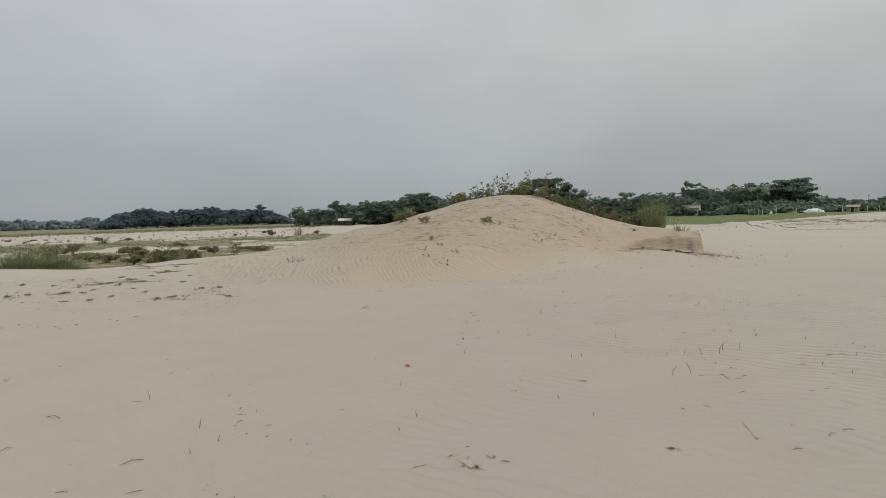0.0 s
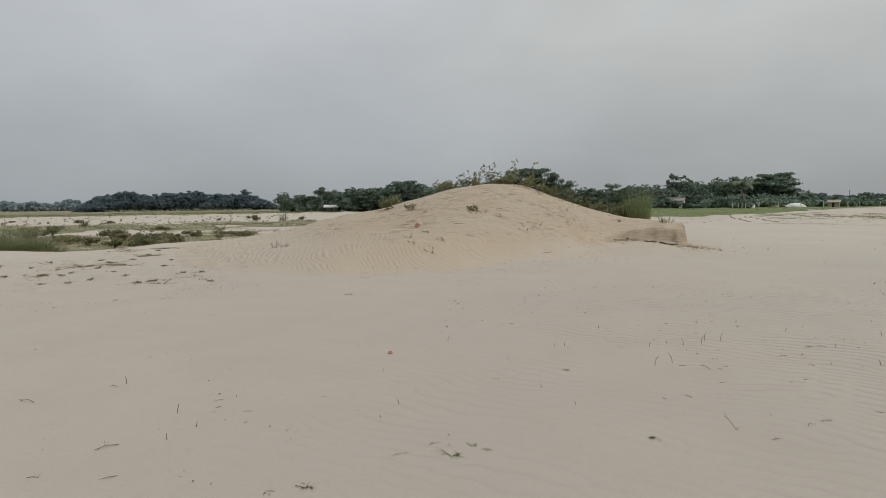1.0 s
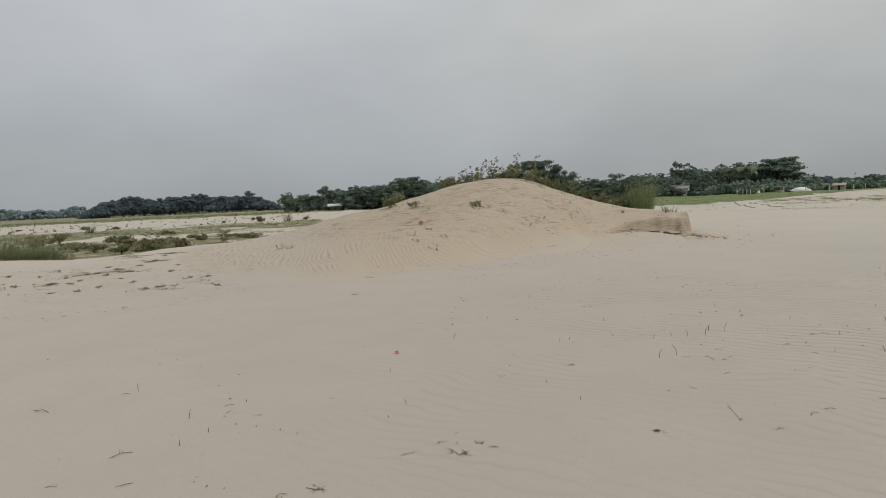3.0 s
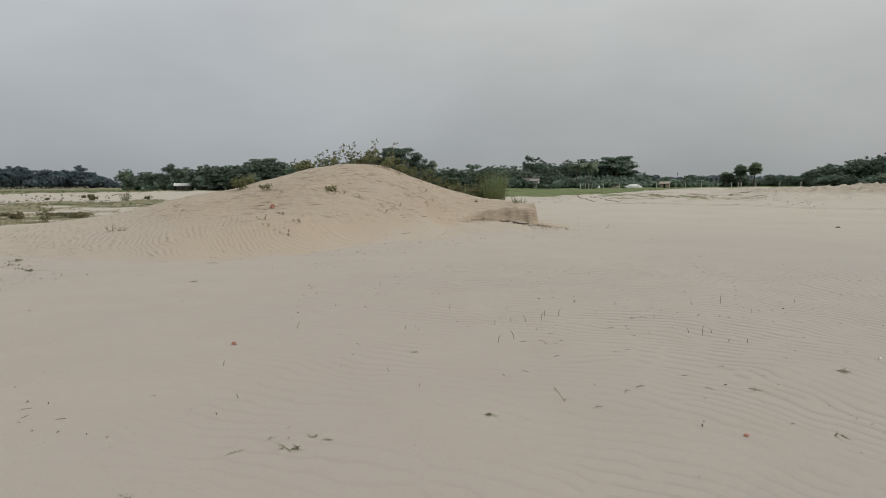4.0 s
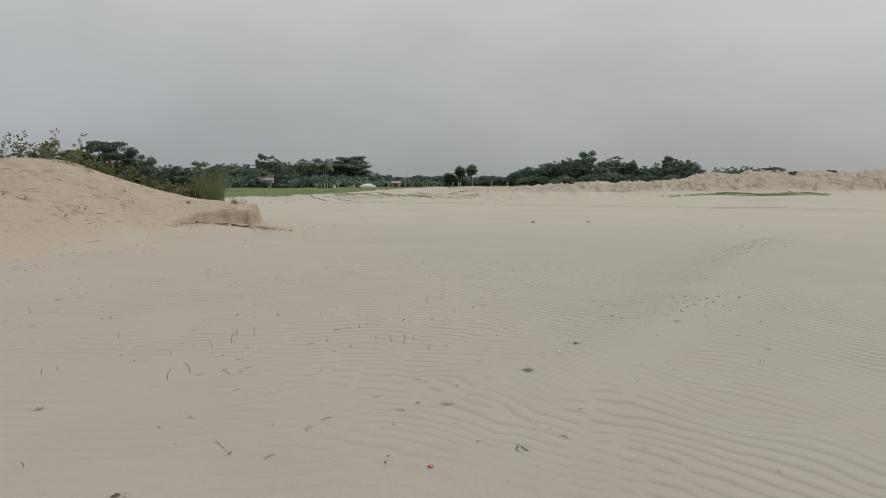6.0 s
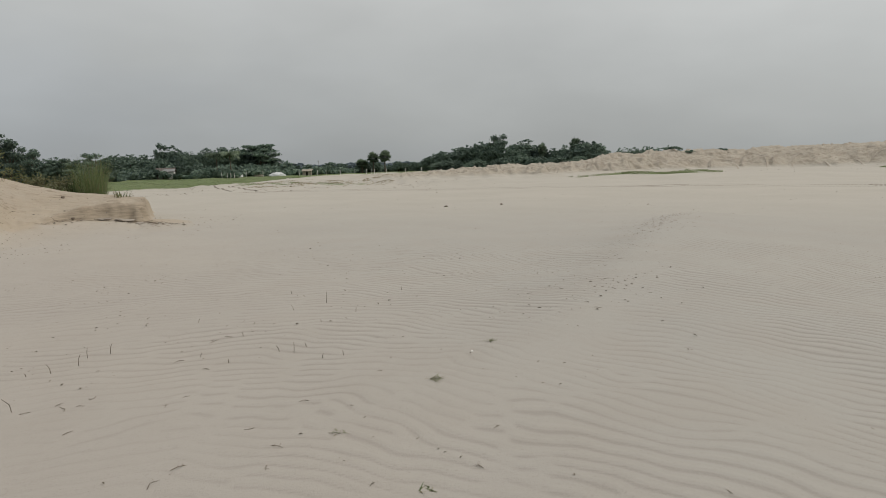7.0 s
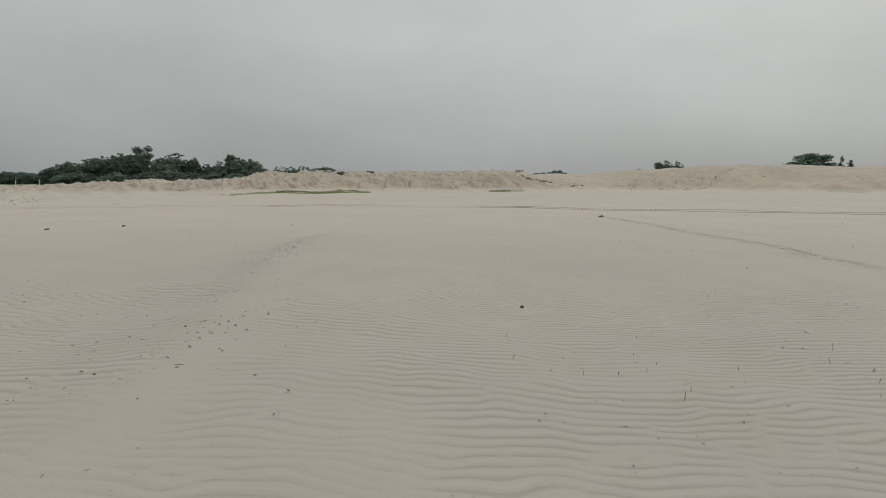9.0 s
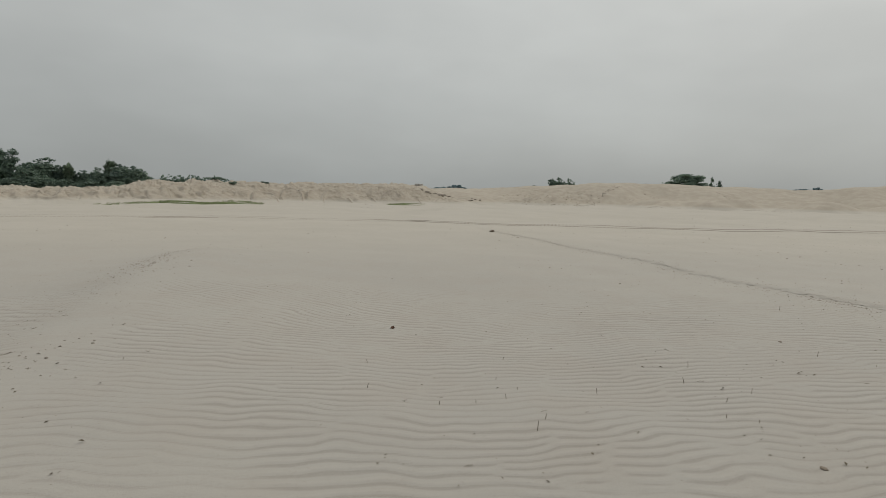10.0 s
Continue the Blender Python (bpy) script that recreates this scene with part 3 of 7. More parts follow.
def cover(x, y):
    """How much low green covers the ground, 0 to 1."""
    az, d = np.degrees(np.arctan2(x, y)), np.hypot(x, y)
    n = 0.5 * wob(x, y, 16.0, 0.2) + 0.5 * wob(x, y, 5.0, 1.5)
    # left-hand field: bands of scrub, bare sand and grass
    c, side = polyline(x, y, LEFT_CREST)
    near = ease(0.3, 1.2, c * side) * (1 - ease(46, 54, d)) * (0.66 + 0.24 * (1 - ease(34, 42, d)))
    band = ease(56, 62, d) * (1 - ease(78, 90, d)) * 0.85
    strip = ease(165, 190, d) * 0.95
    fine = wob(x * 0.6 + y * 0.35, y * 1.1 - x * 0.5, 4.2, 2.7)
    left = (near + band + strip + 0.40 * n + 0.28 * fine) * ease(0.2, 0.9, c * side) * (1 - ease(-34, -31, az) * (1 - ease(100, 140, d)))
    # the green before the village
    edge = 66 + 3.0 * wob(x, y, 20, 0.6) + np.interp(az, [-20, 3, 10, 13, 17], [-4, 0, 26, 60, 100])
    green = ease(0, 5, d - edge) * (1.0 + 0.15 * n)
    right = np.where(d > 135, 0.9, 0.0)
    village = np.maximum(green, right * ease(130, 145, d))
    sand = np.maximum(ease(16, 20, az) * (1 - ease(150, 165, d)), ease(60, 66, az) * (1 - ease(230, 260, d)))
    out = np.where(az < -20, left, village * (1 - sand))
    bx, by = x - BANK_EYE[0], y - BANK_EYE[1]
    baz, bd = np.degrees(np.arctan2(bx, by)), np.hypot(bx, by)
    toe = table(baz, BANK, 1, 0.6)
    strip = ease(31, 43, baz) * (1 - ease(46.5, 49.5, baz)) + ease(58.5, 61, baz) * (1 - ease(61, 63.8, baz))
    wide = 4.0 + 7.0 * ease(38, 46, baz)
    out = np.maximum(out, (0.8 + 0.45 * wob(x, y, 4.0, 1.1)) * strip * ease(-wide, -wide + 1.5, bd - toe) * (1 - ease(0.5, 2.5, bd - toe)))
    verge = ease(4, 8, az) * (1 - ease(15, 20, az)) * ease(57, 60, d) * (1 - ease(70, 76, d))
    out = np.maximum(out, verge * (0.36 + 0.35 * wob(x, y, 6.0, 0.5)))
    out = np.where((d < 22) | (np.abs(az) > 115), 0, out)
    return np.clip(out, 0, 1)


def grid_mesh(name, gx, gy, gz, keep, material, label, category, close=False):
    nx, ny = gx.shape
    idx = np.arange(nx * ny).reshape(nx, ny)
    a, b, c, d = idx[:-1, :-1], idx[1:, :-1], idx[1:, 1:], idx[:-1, 1:]
    faces = np.stack([a, b, c, d], -1).reshape(-1, 4)
    if keep is not None:
        k = keep[:-1, :-1] | keep[1:, :-1] | keep[1:, 1:] | keep[:-1, 1:]
        faces = faces[k.reshape(-1)]
    used = np.unique(faces)
    back = np.full(nx * ny, -1)
    back[used] = np.arange(len(used))
    faces = back[faces]
    co = np.stack([gx, gy, gz], -1).reshape(-1, 3)[used]
    me = bpy.data.meshes.new(name)
    me.vertices.add(len(co))
    me.vertices.foreach_set("co", co.astype(np.float32).ravel())
    me.loops.add(faces.size)
    me.loops.foreach_set("vertex_index", faces.astype(np.int32).ravel())
    me.polygons.add(len(faces))
    me.polygons.foreach_set("loop_start", np.arange(0, faces.size, 4, dtype=np.int32))
    me.polygons.foreach_set("use_smooth", np.ones(len(faces), dtype=bool))
    me.update(calc_edges=True)
    me.materials.append(material)
    ob = new(name, me)
    return tagged(ob, label, category, kind="structure")


# the ground: one sheet out to the horizon
az_fine = np.radians(np.r_[np.arange(-72, -48, 0.5), np.arange(-48, 104, 0.25), np.arange(104, 112, 0.5), np.arange(112, 288.01, 4.0)])
rings = np.r_[0.0, np.geomspace(0.6, 1.9, 14), np.arange(1.92, 5.6, 0.023), np.geomspace(5.6, 15, 290), np.geomspace(15.2, 60, 120), np.geomspace(61, 4500, 170)]
gr, ga = np.meshgrid(rings, az_fine, indexing="ij")
gx, gy = gr * np.sin(ga), gr * np.cos(ga)
gz, grain = ground_z(gx, gy), np.zeros(gx.shape)
near = (gr > 1.5) & (gr < 15.6) & (np.degrees(ga) < 112)
shape, strength = ripples(gx[near], gy[near])
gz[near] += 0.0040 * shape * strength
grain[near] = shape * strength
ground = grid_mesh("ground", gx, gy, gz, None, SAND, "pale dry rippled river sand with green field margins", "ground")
co = np.empty(len(ground.data.vertices) * 3, np.float32)
ground.data.vertices.foreach_get("co", co)
co = co.reshape(-1, 3).astype(float)
ground.data.attributes.new("cover", "FLOAT", "POINT").data.foreach_set("value", cover(co[:, 0], co[:, 1]).astype(np.float32))
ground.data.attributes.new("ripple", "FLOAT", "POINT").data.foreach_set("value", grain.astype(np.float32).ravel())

def mound_ripples(x, y):
    """Ripples that climb the mound's flank and bend along its foot, with their strength."""
    az, d = np.degrees(np.arctan2(x, y)), np.hypot(x, y)
    up = d - table(az, MOUND, 1) + 0.15 * wob(x, y, 2.6, 0.3)
    along = np.radians(az) * 15.0
    sway = np.interp(az, [-45, -32, -24, -12], [0.40, 0.75, 1.35, 1.7])
    bend = np.where(up < 2.6, -sway * (up - up ** 2 / 5.2), -1.3 * sway + 0.10 * (up - 2.6))
    wave = wave_train(along - bend + 0.03 * wob(x, y, 0.9, 1.1) + 0.08 * wob(x, y, 2.2, 0.7), 0.5 * up, 90, 0.15, 60)
    phase = np.angle(wave)
    h = mound_z(x, y)
    strength = ease(0.015, 0.13, h) * (1 - ease(0.45, 1.0, h + 0.2 * wob(x, y, 2.0, 0.2))) * np.interp(az, [-52, -47, -30, -20, -12, -8, -3, 0], [0.0, 0.9, 1.0, 0.6, 0.35, 0.35, 0.3, 0.0])
    return np.sin(phase + 0.5 * np.sin(phase)) * np.clip(np.abs(wave) * 2.2, 0, 1), strength * (0.55 + 0.45 * ease(-0.6, 0.3, wob(x, y, 2.4, 1.3)))


ma, md = np.meshgrid(np.radians(np.arange(-63, 9, 0.13)), np.r_[np.arange(12.6, 18.5, 0.034), np.arange(18.5, 23.5, 0.055), np.arange(23.5, 37, 0.18)], indexing="ij")
mx, my = md * np.sin(ma), md * np.cos(ma)
mh = mound_z(mx, my)
shape, strength = mound_ripples(mx, my)
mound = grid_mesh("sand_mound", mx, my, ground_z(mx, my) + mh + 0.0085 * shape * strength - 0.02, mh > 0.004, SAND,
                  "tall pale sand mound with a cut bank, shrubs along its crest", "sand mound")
co = np.empty(len(mound.data.vertices) * 3, np.float32)
mound.data.vertices.foreach_get("co", co)
co = co.reshape(-1, 3).astype(float)
mx, my = co[:, 0], co[:, 1]
maz, md = np.degrees(np.arctan2(mx, my)), np.hypot(mx, my)
shape, strength = mound_ripples(mx, my)
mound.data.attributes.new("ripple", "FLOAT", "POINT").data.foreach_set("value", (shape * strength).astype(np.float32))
gap = md - cut_line(mx, my)
wet = ease(-7.5, -5.0, maz) * ease(-0.26, -0.14, gap) * (1 - ease(0.0, 0.08, gap)) * (1 - ease(0.35, 0.6, mx))
wet = np.maximum(wet, ease(-0.10, 0.15, mx) * (1 - ease(0.42, 0.6, mx)) * ease(21.4, 21.55, my) * (1 - ease(22.5, 23.0, my)))
mound.data.attributes.new("damp", "FLOAT", "POINT").data.foreach_set("value", (0.68 * wet).astype(np.float32))
# the mound's own warm sand ends at its foot, where paler sand has blown against it
foot = np.interp(maz, [-60, -45, -42.5, -36.6, -31.4, -27.2, -21.8, -18.5, -14.8, -11, -8, -5, 0], [16.0, 15.6, 15.2, 14.0, 13.5, 13.5, 13.8, 14.4, 15.7, 17.5, 18.9, 20.4, 21.5])
gone = md - foot + 0.25 * wob(mx, my, 1.1, 0.6)
warm = (0.4 * ease(-3.0, 0.0, gone) * ease(-14, -10, maz) + 0.6 * ease(-0.2, 0.6, gone) + 0.4 * ease(-0.4, 1.8, gone)).clip(0, 1) * (0.45 + 0.55 * ease(-37, -27, maz)) * ease(0.0, 0.05, mound_z(mx, my))
mound.data.attributes.new("warm", "FLOAT", "POINT").data.foreach_set("value", warm.astype(np.float32))


def polar_patch(name, az0, az1, da, d0, d1, dd, zfun, label, category):
    a, r = np.meshgrid(np.radians(np.arange(az0, az1, da)), np.arange(d0, d1, dd), indexing="ij")
    px, py = BANK_EYE[0] + r * np.sin(a), BANK_EYE[1] + r * np.cos(a)
    h = zfun(px, py)
    return grid_mesh(name, px, py, ground_z(px, py) + h - 0.03, h > 0.01, SAND, label, category)


ba, bu = np.meshgrid(np.arange(9, 69, 0.06), np.r_[np.arange(-3.0, 9.0, 0.11), np.arange(9.0, 32, 0.5)], indexing="ij")
br = table(ba, BANK, 1, 0.6) + bu
bx, by = BANK_EYE[0] + br * np.sin(np.radians(ba)), BANK_EYE[1] + br * np.cos(np.radians(ba))
bh = bank_z(bx, by)
grid_mesh("sand_bank", bx, by, ground_z(bx, by) + bh - 0.03, bh > 0.01, SAND, "long dug sand bank with heaps and wheel tracks on its face", "sand bank")
polar_patch("sand_dunes", 56, 124, 0.2, 108, 206, 0.6, dune_z, "low rolling pale sand dunes behind the flat", "sand dunes")


# ---------------------------------------------------------------- trees
def unit(rng):
    v = Vector((rng.gauss(0, 1), rng.gauss(0, 1), rng.gauss(0, 1)))
    return v.normalized()


def leafy_blob(cloud, rng, c, rx, rz, count, size, hollow=0.7):
    for _ in range(count):
        n = unit(rng)
        r = rng.uniform(hollow, 1.06)
        p = Vector((c[0] + n.x * rx * r, c[1] + n.y * rx * r, c[2] + n.z * rz * r))
        m = (n + unit(rng) * 0.9).normalized()
        a = m.orthogonal().normalized()
        b = m.cross(a)
        w = rng.uniform(0, 6.28)
        s = size * rng.uniform(0.6, 1.3)
        cloud.quad(p, (a * math.cos(w) + b * math.sin(w)) * s, (b * math.cos(w) - a * math.sin(w)) * s * 0.7)


def core(cloud, rng, c, rx, rz):
    """A lumpy closed heart that keeps daylight from showing through a dense crown."""
    n0, rings, sides = len(cloud.v), 4, 7
    for i in range(rings + 1):
        w = math.pi * i / rings
        for j in range(sides):
            a = 2 * math.pi * j / sides + 0.4 * i
            r = rng.uniform(0.85, 1.08)
            cloud.v.append(Vector((c[0] + rx * r * math.sin(w) * math.cos(a), c[1] + rx * r * math.sin(w) * math.sin(a), c[2] + rz * r * math.cos(w))))
    for i in range(rings):
        for j in range(sides):
            k = (j + 1) % sides
            cloud.f.append((n0 + i * sides + j, n0 + (i + 1) * sides + j, n0 + (i + 1) * sides + k, n0 + i * sides + k))


def limbs(cloud, rng, tips, fork, r0):
    cloud.tube([(0, 0, -0.03), (0.01, 0, fork * 0.5), (0.0, 0.01, fork)], [r0 * 1.25, r0, r0 * 0.8], 8)
    for tx, ty, tz in tips:
        mid = (tx * 0.45 + rng.uniform(-.03, .03), ty * 0.45 + rng.uniform(-.03, .03), fork + (tz - fork) * 0.6)
        cloud.tube([(0, 0, fork * 0.9), mid, (tx, ty, tz)], [r0 * 0.55, r0 * 0.35, r0 * 0.1], 5)


def tree_broad(seed):
    """Dense domed crown of many small sprays, one metre high and wide before scaling."""
    rng = random.Random(seed)
    crown, wood = Cloud(), Cloud()
    tips = []
    lobes = []
    for k in range(rng.randint(4, 6)):
        a, q = k * 1.4 + rng.uniform(-.4, .4), rng.uniform(0.08, 0.26)
        lobes.append((q * math.cos(a), q * math.sin(a), rng.uniform(0.34, 0.62), rng.uniform(0.20, 0.32)))
    lobes.append((0, 0, 0.66, 0.27))
    for lx, ly, lz, lr in lobes:
        core(crown, rng, (lx, ly, lz), lr * 0.60, lr * 0.58)
        for _ in range(int(230 * lr)):
            n = unit(rng)
            if n.z < -0.75:
                continue
            r = lr * rng.uniform(0.66, 1.04)
            c = (lx + n.x * r, ly + n.y * r, min(0.97, lz + n.z * r))
            tips.append(c)
            leafy_blob(crown, rng, c, rng.uniform(0.035, 0.075), rng.uniform(0.020, 0.045), 17, 0.0165, 0.2)
    for _ in range(12):
        a, q = rng.uniform(0, 6.28), rng.uniform(0.1, 0.38)
        leafy_blob(crown, rng, (q * math.cos(a), q * math.sin(a), rng.uniform(0.12, 0.32)), 0.12, 0.09, 26, 0.026, 0.2)
    limbs(wood, rng, [t for t in tips if t[2] > 0.45][:7], 0.24, 0.035)
    return crown, wood


def tree_tall(seed):
    """Airy upright crown with gaps."""
    rng = random.Random(seed)
    crown, wood = Cloud(), Cloud()
    tips = []
    for k in range(17):
        z = 0.2 + 0.72 * (k / 16) + rng.uniform(-.04, .04)
        reach = rng.uniform(0.08, 0.36) * (1.15 - abs(z - 0.6))
        a = k * 2.4 + rng.uniform(-.5, .5)
        c = (reach * math.cos(a), reach * math.sin(a), z)
        tips.append(c)
        rb = rng.uniform(0.11, 0.17)
        leafy_blob(crown, rng, c, rb, rb * 0.6, 160, 0.018, 0.3)
    limbs(wood, rng, tips, 0.3, 0.025)
    return crown, wood


def tree_flat(seed):
    """Wide umbrella crown in layers."""
    rng = random.Random(seed)
    crown, wood = Cloud(), Cloud()
    tips = []
    for k in range(64):
        a = rng.uniform(0, 6.28)
        layer = rng.choice((0.94, 0.90, 0.85, 0.79, 0.72, 0.64, 0.52, 0.38, 0.25))
        dome = max(0.05, 1 - ((layer - 0.58) / 0.42) ** 2) ** 0.3 if layer > 0.58 else 0.9
        reach = math.sqrt(rng.random()) * 0.46 * dome
        c = (reach * math.cos(a), reach * math.sin(a), layer + rng.uniform(-.03, .03))
        tips.append(c)
        leafy_blob(crown, rng, c, rng.uniform(0.10, 0.17), rng.uniform(0.035, 0.06), 110, 0.017, 0.3)
    limbs(wood, rng, tips[:12], 0.32, 0.035)
    return crown, wood


def tree_coco(seed):
    """Coconut palm with arching feather fronds."""
    rng = random.Random(seed)
    crown, wood = Cloud(), Cloud()
    lean = rng.uniform(-0.08, 0.08)
    wood.tube([(0, 0, -0.02), (lean * 0.3, 0, 0.3), (lean * 0.8, 0, 0.6), (lean, 0, 0.78)], [0.03, 0.022, 0.02, 0.018], 7)
    for k in range(20):
        a = k * 2.4 + rng.uniform(-.2, .2)
        lift = rng.uniform(-0.5, 1.0)
        p = Vector((lean, 0, 0.77))
        way = Vector((math.cos(a), math.sin(a), lift)).normalized()
        side = Vector((-math.sin(a), math.cos(a), 0))
        for j in range(9):
            q = p + Vector((way.x * 0.062, way.y * 0.062, way.z * 0.03))
            for sgn in (-1, 1):
                reach = 0.085 * math.sin(math.pi * (j + 1.2) / 11)
                tip = (p + q) / 2 + side * sgn * reach + Vector((0, 0, -0.05 - 0.05 * rng.random()))
                n = len(crown.v)
                crown.v += [p, q, tip, tip - way * 0.03]
                crown.f.append((n, n + 1, n + 2, n + 3))
            p = q
            way = (way - Vector((0, 0, 0.17))).normalized()
    return crown, wood


def tree_palmyra(seed):
    """Fan palm: a round head of stiff fans on a bare trunk."""
    rng = random.Random(seed)
    crown, wood = Cloud(), Cloud()
    wood.tube([(0, 0, -0.02), (0.0, 0, 0.35), (0.01, 0, 0.72)], [0.04, 0.03, 0.028], 8)
    ball = Vector((0.44, 0.44, 0.34))
    mid = Vector((0.01, 0, 0.66))
    many = 54
    for k in range(many):
        z = 1 - 1.9 * ((k * 7) % many + 0.5) / many
        a = k * 2.39996 + rng.uniform(-.15, .15)
        r = math.sqrt(max(0.0, 1 - z * z))
        n = Vector((r * math.cos(a), r * math.sin(a), z))
        side = n.cross(Vector((0.1, 0.2, 1))).normalized()
        side = side * math.cos(rng.uniform(-.5, .5)) + n.cross(side) * math.sin(rng.uniform(-.5, .5))
        root = n * (0.42, 0.30, 0.12)[k % 3]
        for j in range(11):
            w = radians(-80 + 16 * j)
            way = n * math.cos(w) + side * math.sin(w)
            tip = root + way * 0.55
            off = side * 0.05 * math.cos(w) - n * 0.05 * math.sin(w)
            i = len(crown.v)
            for p in (root, root + way * 0.36 - off, tip, root + way * 0.36 + off):
                crown.v.append(mid + Vector((p.x * ball.x, p.y * ball.y, p.z * ball.z)))
            crown.f.append((i, i + 1, i + 2, i + 3))
    return crown, wood


TREE_KINDS = {"broad": (tree_broad, LEAF_DARK, 6), "tall": (tree_tall, LEAF_DARK, 3), "flat": (tree_flat, LEAF_DARK, 2),
              "coco": (tree_coco, LEAF_PALM, 3), "palmyra": (tree_palmyra, LEAF_PALM, 2)}
TREE_WORDS = {"broad": ("broadleaf_tree", "dense dark green broadleaf tree with a round crown"),
              "tall": ("slender_tree", "slender dark green tree with an airy uneven crown"),
              "flat": ("umbrella_tree", "wide flat-topped dark green rain tree with layered crown"),
              "coco": ("coconut_palm", "coconut palm with drooping feathery green fronds"),
              "palmyra": ("fan_palm", "palmyra fan palm with a round head of stiff fans")}
tree_meshes = {}
tree_rng = random.Random(11)


def plant_tree(kind, x, y, height, width, group):
    fun, leaf, many = TREE_KINDS[kind]
    pick = tree_rng.randrange(many)
    if (kind, pick) not in tree_meshes:
        crown, wood = fun(100 * pick + len(kind))
        meshes = []
        for nm, cl, mt in (("crown", crown, leaf), ("trunk", wood, BARK)):
            ob = cl.link(nm, mt)
            meshes.append(ob.data)
            bpy.data.objects.remove(ob)
        tree_meshes[kind, pick] = meshes
    name, words = TREE_WORDS[kind]
    z = float(land_z(x, y)) if math.hypot(x, y) > 20 else 0.0
    z = min(z, float(ground_z(x, y)))
    t = thing(name, x, y, z - 0.05, words, "palm" if kind in ("coco", "palmyra") else "tree", group)
    t.rotation_euler.z = tree_rng.uniform(0, 6.28)
    t.scale = (width, width, height - z)
    for nm, me in zip(("crown", "trunk"), tree_meshes[kind, pick]):
        ob = new(nm, me)
        ob.parent = t


# kind, x, y, height of the top, width of the crown
SHED_GROUP = [("broad", -123.2, 170.0, 7.3, 5.5), ("broad", -122.2, 176.9, 6.0, 6.9), ("coco", -119.3, 177.6, 6.3, 3.2), 
    ("tall", -114.5, 178.4, 8.3, 7.2), ("tall", -113.0, 181.8, 7.3, 6.0), ("broad", -101.9, 177.9, 7.2, 8.5), 
    ("broad", -97.4, 180.4, 8.4, 11.6), ("broad", -93.6, 184.6, 6.6, 8.6), ("flat", -84.0, 181.5, 9.6, 8.6), 
    ("broad", -80.1, 186.6, 9.2, 8.0), ("broad", -76.2, 188.1, 7.5, 6.9)]
MOUND_GROUP = [("broad", -95.8, 181.7, 7.7, 9.6), ("broad", -85.0, 176.0, 9.4, 10.3), ("broad", -81.2, 181.1, 9.9, 9.3), ("broad", -76.5, 181.0, 9.0, 8.1), ("broad", -99.6, 173.6, 8.2, 8.3), ("broad", -91.8, 177.9, 8.5, 8.3), ("broad", -82.5, 178.0, 9.4, 9.2),
    ("broad", -64.7, 189.8, 9.8, 9.4), ("broad", -54.6, 182.6, 10.2, 8.9), ("broad", -46.9, 179.6, 11.1, 10.4), 
    ("flat", -39.0, 176.3, 11.9, 10.5), ("tall", -34.2, 177.3, 9.4, 7.4), ("tall", -29.8, 178.2, 8.8, 6.4), 
    ("broad", -25.0, 176.9, 6.7, 6.7), ("tall", -20.9, 177.4, 5.8, 5.7), ("tall", -15.8, 169.9, 6.7, 6.4), 
    ("broad", -12.2, 172.2, 6.7, 5.5), ("broad", -7.9, 168.5, 6.0, 6.9), ("broad", -3.9, 165.6, 5.4, 5.6)]
VILLAGE_GROUP = [("broad", 11.6, 176.6, 7.9, 7.2), ("broad", 14.6, 177.0, 8.2, 7.2), ("broad", 5.0, 176.6, 7.4, 6.5),
    ("broad", -11.4, 176.3, 6.8, 5.6), ("broad", -8.3, 178.5, 6.9, 6.0), ("broad", -5.1, 176.6, 6.4, 5.0), ("broad", -12.8, 170.2, 5.7, 4.8),
    ("tall", -0.9, 174.7, 8.7, 3.6), ("broad", 1.8, 175.7, 8.6, 6.6), ("broad", 4.4, 170.7, 6.9, 5.4), ("broad", 7.4, 174.6, 6.4, 4.9),
    ("broad", 10.0, 176.4, 7.9, 5.6), ("coco", 11.9, 166.3, 7.1, 3.7), ("coco", 15.2, 165.0, 7.3, 4.0), ("broad", 17.6, 176.9, 8.5, 6.3),
    ("broad", 14.4, 178.2, 7.2, 5.7), ("broad", 20.7, 175.5, 7.7, 6.3), ("flat", 23.1, 173.2, 8.1, 10.1), ("broad", 24.5, 175.0, 6.3, 6.9),
    ("broad", 27.1, 173.7, 5.0, 5.9), ("broad", 29.5, 172.2, 3.4, 4.9), ("broad", 32.6, 173.7, 3.0, 4.0), ("broad", 39.1, 186.7, 2.8, 4.3),
    ("broad", 42.9, 185.9, 1.8, 4.6), ("broad", 43.5, 175.5, 3.4, 4.4), ("broad", 46.2, 174.8, 3.0, 3.7), ("broad", -0.8, 160.7, 5.0, 4.5),
    ("broad", 6.7, 158.6, 3.4, 5.9), ("broad", 13.1, 156.2, 2.5, 5.3), ("broad", 18.4, 157.7, 2.3, 5.0), ("broad", -6.4, 160.6, 3.1, 5.4),
    ("broad", 1.6, 158.7, 3.9, 4.5), ("broad", 23.1, 159.1, 1.9, 5.4), ("broad", -9.8, 158.4, 2.6, 5.0)]
